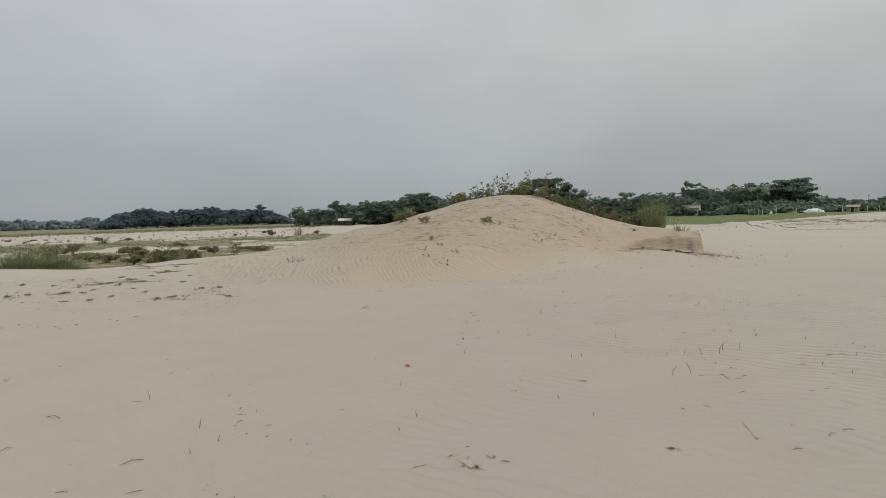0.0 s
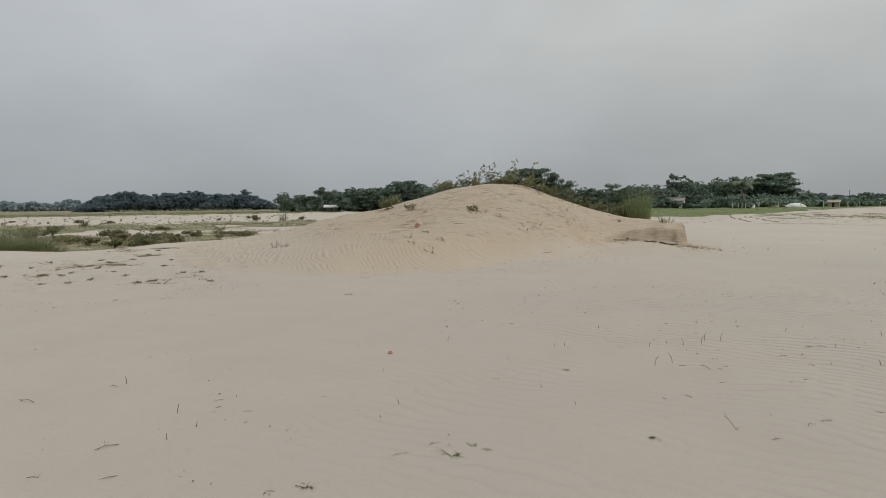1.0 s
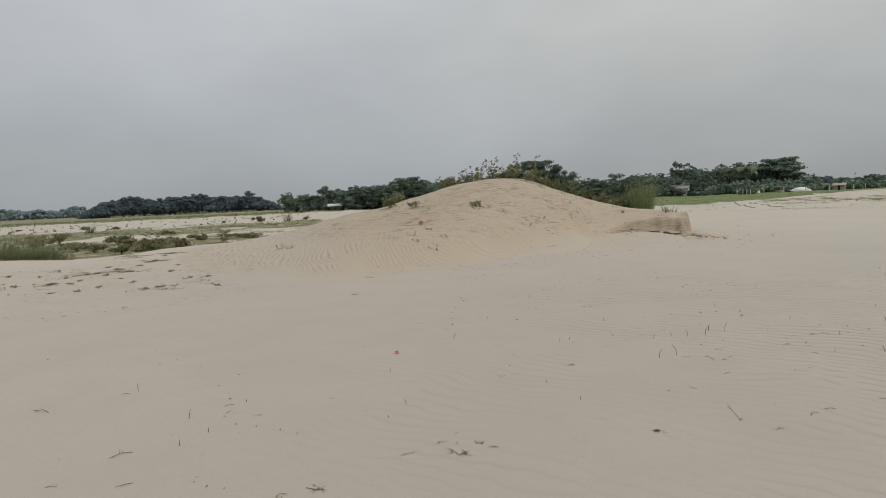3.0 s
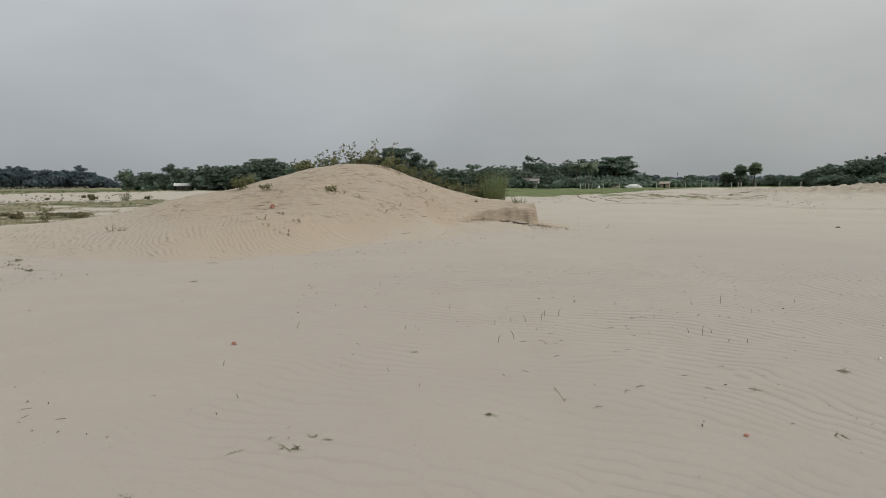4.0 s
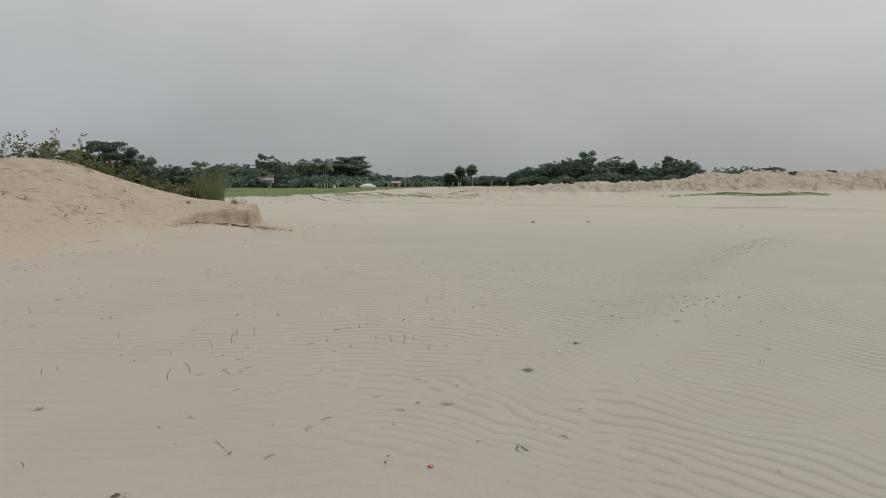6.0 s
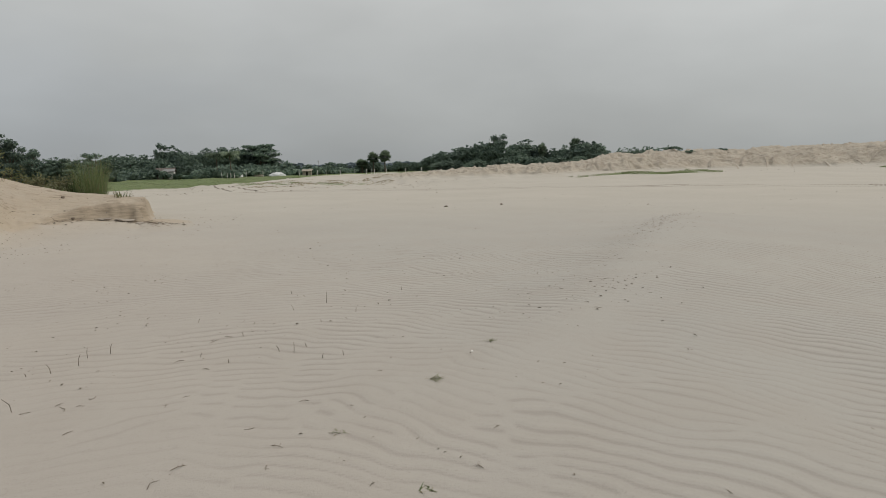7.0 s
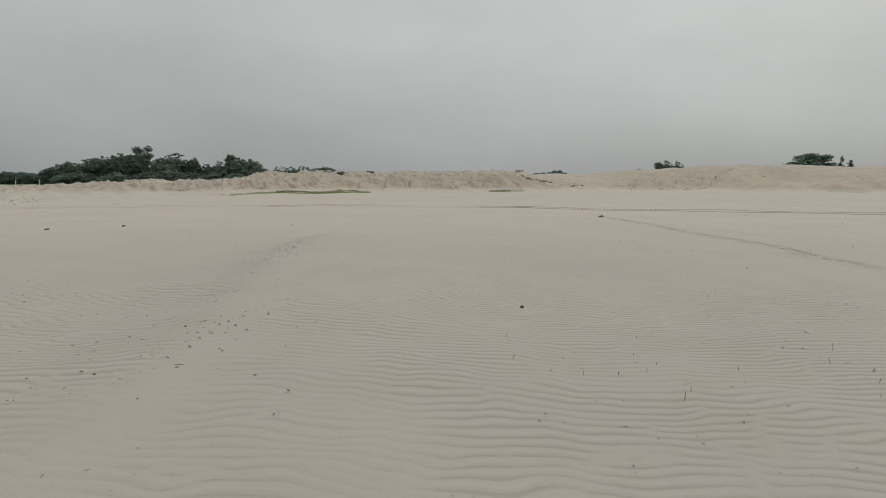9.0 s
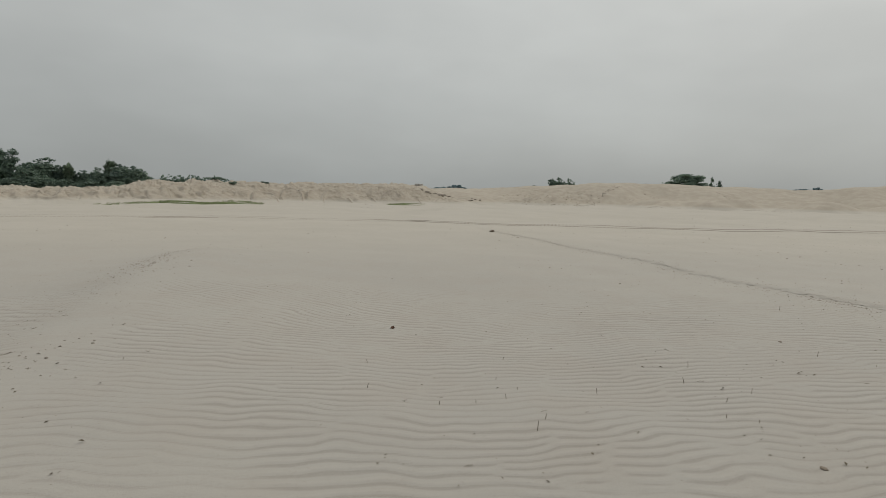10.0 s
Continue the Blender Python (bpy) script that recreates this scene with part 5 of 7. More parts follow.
CREST = [(-9.2, 23.8, 0.62, 6, 0.7, 12), (-8.5, 24.1, 0.80, 2, 0.22, 7), (-8.2, 24.0, 0.55, 2, 0.40, 7), (-7.95, 24.3, 0.92, 2, 0.16, 8), (-7.45, 24.4, 1.02, 2, 0.22, 8),
         (-7.2, 24.3, 0.60, 2, 0.35, 7), (-6.7, 24.7, 1.12, 1, 0.20, 9), (-5.95, 24.8, 1.15, 1, 0.16, 8), (-6.35, 23.7, 0.66, 4, 0.45, 10), (-6.8, 24.0, 0.36, 3, 0.6, 7),
         (-5.6, 24.2, 0.55, 3, 0.5, 8), (-8.7, 23.4, 0.30, 3, 0.6, 7), (-4.95, 24.9, 0.45, 3, 0.5, 8)]
for n, (x, y, h, stems, o, lv) in enumerate(CREST):
    words = "spindly upright shrub with yellow-green leaves on the crest" if o < 0.35 else "bushy low shrub with yellow-green leaves on the crest"
    shrub(x, y, h - 0.05, stems, words, 200 + n, (0.16, 0), o, lv + 2, leaf_len=0.105)
for n, (x, y, h) in enumerate([(-6.1, 23.1, 0.5), (-5.5, 23.0, 0.42), (-5.0, 23.3, 0.45), (-7.6, 23.2, 0.3)]):
    shrub(x, y, h, 4, "straggling yellow-green shrub on the front of the crest", 270 + n, (0.1, -0.2), 0.7, 7, leaf_len=0.09)
SHOULDER = [(-4.15, 25.4, 0.92, 3, 0.35), (-3.65, 25.6, 0.62, 3, 0.45), (-3.2, 25.7, 0.52, 3, 0.5), (-2.8, 25.8, 0.46, 3, 0.5), (-4.7, 25.2, 0.5, 2, 0.5)]
for n, (x, y, h, stems, o) in enumerate(SHOULDER):
    shrub(x, y, h, stems, "leafy yellow-green shrub behind the mound's shoulder", 240 + n, (0, 0), o, 8, leaf_len=0.10)
shrub(-8.7, 19.3, 0.20, 8, "low spreading green shrub on the sand slope", 250, (0, 0), 1.0, 6, LEAF_BUSH, leaf_len=0.05)
shrub(-10.4, 20.9, 0.42, 8, "small yellow-green shrub on the mound's flank", 251, (0, 0), 0.5, 10, leaf_len=0.08)
shrub(-10.9, 22.6, 0.38, 6, "small yellow-green shrub on the mound's flank", 252, (0, 0), 0.6, 9, leaf_len=0.08)
shrub(-6.05, 18.15, 0.17, 2, "lone wilted seedling on the sand slope", 253, (0.1, 0), 0.6, 6, LEAF_SHRUB, leaf_len=0.09)
shrub(-11.4, 15.2, 0.20, 4, "sparse dry seedling on the lower slope", 254, (0, 0), 0.6, 3, LEAF_WEED, leaf_len=0.03)
shrub(-11.0, 15.15, 0.12, 4, "sparse dry seedling on the lower slope", 255, (0, 0), 0.8, 3, LEAF_WEED, leaf_len=0.03)


seed_rng = random.Random(90)
for k in range(11):
    a = radians(seed_rng.uniform(-26, -9))
    d = float(np.interp(math.degrees(a), [-26.4, -21.6, -16.6, -11.3, -8], [13.9, 14.8, 16.1, 18.3, 19.9])) + seed_rng.uniform(0.5, 3.2)
    shrub(d * math.sin(a), d * math.cos(a), seed_rng.uniform(0.05, 0.12), 2, "tiny green seedling on the sand slope", 900 + k, (0, 0), 0.9, 2, LEAF_SHRUB if k % 2 else LEAF_BUSH, group="seedlings on the slope", leaf_len=0.05)


def grass_clump(x, y, w, h, count, label, seed, dry=0.25, droop=0.35, width=0.02, lean=(0, 0), z=None, name="grass_clump", group="", leaf=None):
    """Tall arching blades from one root."""
    rng = random.Random(seed)
    z = float(land_z(x, y)) if z is None else z
    t = thing(name, x, y, z - 0.02, label, "grass", group)
    green, straw = Cloud(), Cloud()
    for k in range(count):
        a, r = rng.uniform(0, 6.28), w * 0.32 * math.sqrt(rng.random())
        o = rng.uniform(0.05, 0.75) * w / h * 0.55
        way = (o * math.cos(a) + lean[0], o * math.sin(a) + lean[1], 1)
        cl = straw if rng.random() < dry else green
        cl.blade((r * math.cos(a), r * math.sin(a), 0), way, h * rng.uniform(0.55, 1.1), width * rng.uniform(0.6, 1.3), droop * rng.uniform(0.2, 1.3), 4)
    if count <= 40:
        for cl, nm, mt in ((green, "green_blade", BLADE), (straw, "dry_blade", BLADE_DRY)):
            for k in range(0, len(cl.v), 10):
                link_mesh(nm, cl.v[k:k + 10], [(2 * j, 2 * j + 1, 2 * j + 3, 2 * j + 2) for j in range(4)], mt, t)
        return t
    green.link("green_tuft", leaf or BLADE, t)
    if straw.v:
        straw.link("dry_tuft", BLADE_DRY, t, "straw-coloured dry blades")
    return t


grass_clump(-1.45, 25.6, 1.5, 1.42, 640, "tall upright clump of fresh green reed grass", 300, 0.12, 0.34, 0.011, leaf=BLADE_REED)
shrub(-2.35, 25.4, 0.55, 7, "low leafy green shrub beside the reed grass", 262, (0, 0), 0.6, 10, LEAF_BUSH, leaf_len=0.10)
shrub(-3.0, 25.2, 0.4, 6, "low leafy green shrub beside the reed grass", 263, (0, 0), 0.7, 9, LEAF_BUSH, leaf_len=0.10)
grass_clump(-2.0, 25.6, 0.8, 0.75, 160, "lower clump of green reed grass beside a taller one", 301, 0.1, 0.25, 0.022)
grass_clump(-0.35, 22.6, 0.95, 0.34, 34, "spiky dry grass tuft at the cut bank's edge", 302, 0.55, 0.3, 0.025)
for n, (x, y, w, h) in enumerate([(-4.8, 22.6, 0.6, 0.4), (-4.1, 23.1, 0.6, 0.42), (-3.5, 22.9, 0.6, 0.35), (-5.3, 22.7, 0.5, 0.28), (-5.6, 22.3, 0.7, 0.2)]):
    grass_clump(x, y, w, h, 14, "thin dry grass tuft on the sand slope", 310 + n, 0.8, 0.5, 0.012, group="dry tufts on the mound")


def root_strand(t, rng, x0, y0, x1, y1, sag):
    cl = Cloud()
    pts = []
    for k in range(9):
        s = k / 8
        x, y = x0 + (x1 - x0) * s + rng.uniform(-.05, .05), y0 + (y1 - y0) * s + rng.uniform(-.06, .06)
        pts.append((x, y, float(land_z(x, y)) + 0.015 + sag * math.sin(math.pi * s) + rng.uniform(0, .03)))
    cl.tube(pts, [0.004, 0.005, 0.005, 0.004, 0.004, 0.004, 0.003, 0.003, 0.002], 5)
    cl.link("root", ROOT, t)


rng = random.Random(41)
roots = thing("exposed_roots", 0, 0, 0, "tangle of dark roots hanging out of the cut bank", "roots")
def foot_of_cut(a):
    return float(np.interp(a, [-8, -5.5, -3.5, -1, 1], [19.8, 20.9, 21.4, 21.7, 21.7]))


for k in range(8):
    a0 = rng.uniform(-6.4, 0.0)
    a1 = min(a0 + rng.uniform(0.6, 1.9), 0.8)
    drop = rng.uniform(0.34, 0.48)
    d0, d1 = foot_of_cut(a0) - drop, foot_of_cut(a1) - drop + rng.uniform(-0.08, 0.08)
    a0, a1 = radians(a0), radians(a1)
    root_strand(roots, rng, d0 * math.sin(a0), d0 * math.cos(a0), d1 * math.sin(a1), d1 * math.cos(a1), rng.uniform(-0.01, 0.02))
for k in range(9):
    x0, y0 = rng.uniform(0.1, 0.7), rng.uniform(20.2, 21.3)
    root_strand(roots, rng, x0, y0, x0 + rng.uniform(0.1, 0.5), y0 - rng.uniform(0.3, 0.9), 0.02)


def clod(name, x, y, size, material, label, seed, category="clod", group="", flat=0.6):
    rng = random.Random(seed)
    bm = bmesh.new()
    bmesh.ops.create_icosphere(bm, subdivisions=2, radius=1.0)
    for v in bm.verts:
        v.co *= 1 + 0.35 * noise.noise(v.co * 1.7 + Vector((seed * 3.1, 0, 0)))
        v.co = Vector((v.co.x * size * 0.5, v.co.y * size * 0.4, v.co.z * size * 0.5 * flat))
    ob = part(name, bm, material, smooth=False)
    ob.location = (x, y, float(land_z(x, y)) + size * 0.12 * flat)
    ob.rotation_euler = (rng.uniform(-.2, .2), rng.uniform(-.2, .2), rng.uniform(0, 6))
    return tagged(ob, label, category, group)


clod("clod", -1.9, 22.5, 0.13, CLOD, "dark earth clod on the edge of the mound", 1)
clod("clod", 0.15, 21.3, 0.12, CLOD, "dark earth clod fallen from the cut bank", 2)
clod("clod", -0.35, 21.25, 0.10, CLOD, "dark earth clod fallen from the cut bank", 3)
clod("clod", -1.5, 21.0, 0.10, CLOD, "dark earth clod fallen from the cut bank", 4)
clod("clod", 0.75, 20.6, 0.08, CLOD, "dark earth clod fallen from the cut bank", 5)
clod("dark_stone", 10.62, 22.67, 0.16, CLOD, "dark flat stone half sunk in bare sand", 6, "stone", "stones on the flat", 0.45)
clod("dark_stone", 12.36, 21.43, 0.15, CLOD, "dark flat stone half sunk in bare sand", 7, "stone", "stones on the flat", 0.5)
clod("dark_stone", 28.0, 11.3, 0.30, CLOD, "dark clod at the end of the sand edge", 8, "stone", "", 0.5)
clod("dark_stone", 7.01, 1.24, 0.045, CLOD, "small rounded dark pebble on rippled sand", 9, "stone", "", 0.4)
clod("dark_stone", 10.72, 1.22, 0.045, CLOD, "small dark pebble near the sand edge", 10, "stone", "", 0.5)


slab_rng = random.Random(66)
for k in range(6):
    a, d = radians(slab_rng.uniform(-2.6, 1.2)), 21.35 + slab_rng.uniform(-0.12, 0.10)
    clod("crust_slab", d * math.sin(a), d * math.cos(a), slab_rng.uniform(0.18, 0.42), TURNED, "thin slab of damp crust broken from the cut bank", 90 + k, "clod", "slabs below the cut bank", 0.22)


def crumpled(name, x, y, size, material, label, category, seed, tall=0.5):
    """A crumpled scrap: a folded sheet standing off the sand."""
    rng = random.Random(seed)
    t = thing(name, x, y, float(land_z(x, y)), label, category)
    for nm, k in (("fold", 0), ("fold", 1), ("fold", 2)):
        bm = bmesh.new()
        bmesh.ops.create_grid(bm, x_segments=5, y_segments=5, size=size * 0.5)
        for v in bm.verts:
            q = v.co * 5 / size
            v.co.z += size * tall * (0.35 + 0.8 * noise.noise(Vector((q.x * 0.4, q.y * 0.4, seed + k * 3.3))))
        bmesh.ops.rotate(bm, verts=bm.verts, matrix=Euler((rng.uniform(-.6, .6), rng.uniform(-.6, .6), rng.uniform(0, 6))).to_matrix())
        bmesh.ops.solidify(bm, geom=bm.faces[:], thickness=0.004)
        ob = part(nm, bm, material, t, smooth=False)
        ob.location.z = size * 0.2
    return t


crumpled("orange_rag", -7.1, 16.3, 0.125, REDLEAF, "crumpled orange-red plastic scrap on the sand slope", "litter", 4, 0.7)
crumpled("red_leaf", -2.84, 5.76, 0.04, REDLEAF, "small curled orange-red leaf lying on sand", "leaf", 5, 0.45)
crumpled("brown_leaf", 9.33, 5.60, 0.040, BROWNLEAF, "curled dry brown leaf standing on rippled sand", "leaf", 6, 0.7)
crumpled("red_leaf", 1.5, 4.02, 0.024, REDLEAF, "tiny orange-red leaf scrap beside a twig", "leaf", 7, 0.5)


def buried_stick(x, y, length, turn, thick, rng, label):
    """A root-coloured tube along the slope, ends sunk, added as a ledge's dark crack."""
    pts = []
    for j in range(6):
        u = (j / 5 - 0.5) * length
        px, py = x + u * math.cos(turn), y + u * math.sin(turn) + rng.uniform(-.02, .02)
        pts.append((px - x, py - y, float(land_z(px, py)) - 0.020 + rng.uniform(0, 0.012)))
    cl = Cloud()
    cl.tube(pts, [thick * k for k in (0.35, 0.8, 1.0, 0.85, 0.65, 0.35)], 5)
    ob = cl.link("buried_stick", ROOT)
    ob.location = (x, y, 0)
    tagged(ob, label, "stick", "buried sticks")


buried_rng = random.Random(77)
for k in range(40):
    a, d = radians(buried_rng.uniform(-25, -7.5)), buried_rng.uniform(17.2, 22.4)
    x, y = d * math.sin(a), d * math.cos(a)
    sx, sy = float(land_z(x + 0.4, y) - land_z(x - 0.4, y)), float(land_z(x, y + 0.4) - land_z(x, y - 0.4))
    turn = math.atan2(-sx, sy) + buried_rng.uniform(-.15, .15)
    buried_stick(x, y, 0.12 + 0.42 * buried_rng.random() ** 2, turn, 0.0065, buried_rng, "thin dark tube standing in for a ledge crack on the sand slope")
for k in range(4):
    a = radians(-6.0 + 0.9 * k)
    d = float(cut_line(math.sin(a) * 21, math.cos(a) * 21)) - 0.20 + 0.02 * (k % 2)
    buried_stick(d * math.sin(a), d * math.cos(a), 0.4, 0.22, 0.006, buried_rng, "thin dark tube standing in for a crack along the cut bank's foot")


# ---------------------------------------------------------------- left-hand field
FIELD = [(-41.8, 30.2, 1.8, 0.7), (-34.2, 28.7, 1.9, 0.6), (-27.0, 25.4, 2.4, 0.55), (-23.6, 22.6, 1.3, 0.5), (-27.8, 33.0, 2.6, 0.35), (-38.5, 26.0, 2.0, 0.65),
         (-44.9, 43.3, 1.6, 0.4), (-30.3, 31.6, 1.2, 0.4), (-30.9, 27.0, 1.6, 0.5), (-46.0, 31.0, 2.8, 0.8), (-24.8, 24.2, 1.5, 0.55)]
for n, (x, y, w, h) in enumerate(FIELD):
    bush(x, y, w, 1.15 * h, LEAF_WEED if n % 3 else LEAF_BUSH, "ragged dull-green scrub bush in the sandy field", 400 + n, 0.055, 800, "scrub bushes of the field")
for n, (x, y, w, h) in enumerate([(-56.3, 71.4, 1.8, 0.9), (-48.3, 70.6, 0.7, 0.5), (-62.0, 70.0, 0.4, 0.3), (-70.5, 59.0, 0.8, 0.5), (-60.0, 74.0, 0.5, 0.4), (-75.0, 58.0, 1.0, 0.6)]):
    bush(x, y, w, h, LEAF_BUSH, "small round green bush far out in the field", 430 + n, 0.09, 420, "small field bushes")
for n, (x, y, w, h) in enumerate([(-21.6, 19.6, 1.3, 0.34), (-22.8, 20.4, 1.5, 0.42), (-22.0, 21.8, 1.3, 0.40), (-25.6, 21.6, 1.4, 0.42), (-20.9, 20.9, 0.9, 0.32),
                                  (-28.9, 22.8, 1.5, 0.44), (-31.6, 23.8, 1.6, 0.42), (-26.8, 23.4, 1.1, 0.36), (-33.6, 25.0, 1.5, 0.42)]):
    bush(x, y, w, 1.3 * h, LEAF_WEED if n % 3 else LEAF_SHRUB, "low ragged olive-green scrub at the sand's edge", 470 + n, 0.042, 620, "scrub along the sand edge")
shrub(-25.4, 28.6, 0.95, 6, "open leafy dull-green shrub at the field's edge", 460, (0, 0), 0.4, 9, LEAF_BUSH, group="field shrubs", leaf_len=0.11)
shrub(-27.3, 25.0, 1.05, 5, "open leafy dull-green shrub at the field's edge", 461, (0, 0), 0.5, 9, LEAF_BUSH, group="field shrubs", leaf_len=0.11)
grass_clump(-27.2, 17.9, 3.6, 1.45, 1700, "large arching clump of tall green grass below the sand edge", 450, 0.15, 0.8, 0.018, (0.55, 0), leaf=BLADE_FIELD)
grass_clump(-25.4, 18.0, 2.2, 0.75, 420, "spreading clump of green grass below the sand edge", 451, 0.2, 0.6, 0.024, (0.2, 0), leaf=BLADE_FIELD)
grass_clump(-29.6, 18.4, 2.6, 0.9, 420, "spreading clump of green grass below the sand edge", 452, 0.15, 0.6, 0.024, (0.1, 0), leaf=BLADE_FIELD)
grass_clump(-50.3, 69.1, 1.6, 1.5, 60, "sparse upright reed stalks in the field", 453, 0.4, 0.15, 0.05)
grass_clump(-60.0, 47.0, 1.6, 1.0, 70, "sparse upright reed stalks in the field", 454, 0.4, 0.3, 0.045)


def brick_stack(x, y, label, seed):
    rng = random.Random(seed)
    t = thing("brick_stack", x, y, float(ground_z(x, y)), label, "bricks", "brick stacks of the field")
    for k in range(6):
        row, col = divmod(k, 3)
        ob = part("brick", boxy(-0.20, 0.20, -0.12, 0.12, 0, 0.15, 0.01), CLAY, t)
        ob.location = (col * 0.5 - 0.75 + rng.uniform(-.03, .03), rng.uniform(-.05, .05), row * 0.155)
        ob.rotation_euler.z = rng.uniform(-.1, .1)


for n, (x, y) in enumerate([(-98.0, 60.5), (-96.5, 63.5)]):
    brick_stack(x, y, "low stack of red bricks out in the field", n)


def brick_heap(x, y, seed):
    """A tumbled heap of bricks and brickbats."""
    rng = random.Random(seed)
    t = thing("brick_heap", x, y, float(ground_z(x, y)) - 0.02, "tumbled heap of dark red bricks in the weedy field", "bricks")
    for k in range(150):
        u, row = rng.gauss(0, 1), rng.random() ** 1.6
        ob = part("brick", boxy(-0.17, 0.17, -0.10, 0.10, -0.07, 0.07, 0.01), CLAY, t)
        ob.location = (2.6 * u * (1 - 0.5 * row), 0.9 * rng.gauss(0, 1) * (1 - 0.5 * row), 0.05 + 1.3 * row * math.exp(-0.4 * u * u))
        ob.rotation_euler = (rng.uniform(-.5, .5), rng.uniform(-.5, .5), rng.uniform(0, 3.1))


brick_heap(-185.3, 109.9, 5)


def scatter_tufts(name, spots, blades, length, width, material, label, category, seed, droop=0.5):
    """Many small tufts in one mesh."""
    rng = random.Random(seed)
    cl = Cloud()
    zs = land_z(np.array([p[0] for p in spots]), np.array([p[1] for p in spots]))
    for (x, y), z in zip(spots, zs):
        for _ in range(blades):
            a = rng.uniform(0, 6.28)
            cl.blade((x + rng.uniform(-.12, .12), y + rng.uniform(-.12, .12), float(z) - 0.01), (0.7 * math.cos(a), 0.7 * math.sin(a), 1),
                     length * rng.uniform(0.5, 1.3), width, droop, 2)
    return tagged(cl.link(name, material), label, category, kind="stuff")


def spots_where(az0, az1, d0, d1, count, seed, least=0.35, clump=5.0):
    rng = np.random.default_rng(seed)
    a = np.radians(rng.uniform(az0, az1, count * 6))
    d = np.sqrt(rng.uniform(d0 ** 2, d1 ** 2, count * 6))
    x, y = d * np.sin(a), d * np.cos(a)
    green = cover(x, y)
    keep = (green + 0.35 * wob(x, y, clump, 0.9) > least) & (green > 0.05)
    return list(zip(x[keep][:count].tolist(), y[keep][:count].tolist()))


scatter_tufts("field_grass", spots_where(-66, -33, 28, 56, 1300, 1), 7, 0.13, 0.018, BLADE_FLAT, "patchy green grass over the sandy field", "grass", 1)
scatter_tufts("field_straw", spots_where(-66, -33, 24, 58, 2200, 2, 0.2), 6, 0.13, 0.02, BLADE_DRY, "patchy dry straw-coloured grass over the field", "grass", 2)
scatter_tufts("field_grass", spots_where(-66, -33, 56, 95, 1500, 3), 6, 0.20, 0.035, BLADE_FLAT, "low green band of grass across the field", "grass", 3)
scatter_tufts("far_field_grass", spots_where(-66, -33, 165, 250, 1800, 14), 6, 0.50, 0.16, BLADE_FIELD, "tall dry and green grass before the far wood", "grass", 14)
scatter_tufts("village_grass", spots_where(-14, 16, 60, 140, 3600, 4), 6, 0.12, 0.05, BLADE_FIELD, "short bright green grass before the village", "grass", 4)

stub_spots = []
stub_rng = random.Random(8)
for k in range(150):
    a, d = radians(stub_rng.uniform(-64, -34)), stub_rng.uniform(84, 140)
    stub_spots.append((d * math.sin(a), d * math.cos(a)))
scatter_tufts("field_stubs", stub_spots, 9, 0.34, 0.09, LEAF_WEED, "rows of small dark plants on bare field sand", "plants", 5, 0.3)

strip_rng = random.Random(12)
strip_spots = []
for k in range(4200):
    baz = strip_rng.choice((strip_rng.uniform(34, 48.5), strip_rng.uniform(40, 48.5), strip_rng.uniform(40, 48.5), strip_rng.uniform(59.8, 63.2)))
    if strip_rng.random() > float(ease(31, 43, baz) * (1 - ease(46.5, 49.5, baz)) + ease(58.5, 61, baz) * (1 - ease(61, 63.8, baz))):
        continue
    toe = float(table(baz, BANK, 1, 0.6))
    d = toe - strip_rng.uniform(-0.5, 4.0 + 7.0 * float(ease(38, 46, baz)))
    spot = (BANK_EYE[0] + d * math.sin(radians(baz)), BANK_EYE[1] + d * math.cos(radians(baz)))
    if wob(spot[0], spot[1], 3.2, 0.7) + 0.5 * wob(spot[0], spot[1], 9.0, 0.2) > -0.5:
        strip_spots.append(spot)
scatter_tufts("bank_grass", strip_spots, 6, 0.16, 0.03, BLADE_FIELD, "thin strip of green grass at the bank's foot", "grass", 6)

# patches where the weed grows thickest, each with its spread
weed_rng = random.Random(29)
PATCHES = [(-15.2, 11.7, 26, 0.35), (-14.6, 12.3, 36, 0.45), (-15.0, 12.2, 14, 0.40), (-15.8, 14.6, 40, 0.30), (-18.6, 17.9, 36, 0.30), (-14.2, 9.9, 14, 0.40),
           (-10.4, 9.6, 16, 0.25), (-10.1, 10.6, 14, 0.50), (-14.6, 9.1, 8, 0.60), (-15.5, 11.3, 10, 0.60), (-18.9, 16.2, 26, 0.50), (-17.8, 12.0, 8, 0.80), (-19.3, 17.0, 26, 0.40)]
patch_spots = []
for x, y, many, spread in PATCHES:
    patch_spots += [(x + 0.75 * weed_rng.gauss(0, spread), y + 0.6 * weed_rng.gauss(0, spread)) for _ in range(many)]
scatter_tufts("weed_patch", patch_spots, 8, 0.05, 0.022, LEAF_WEED, "patchy creeping green weed over drift sand", "weed", 29, 0.9)
scatter_tufts("weed_patch", patch_spots[::2], 7, 0.05, 0.016, BLADE_DRY, "patchy dry creeping weed over drift sand", "weed", 30, 0.9)

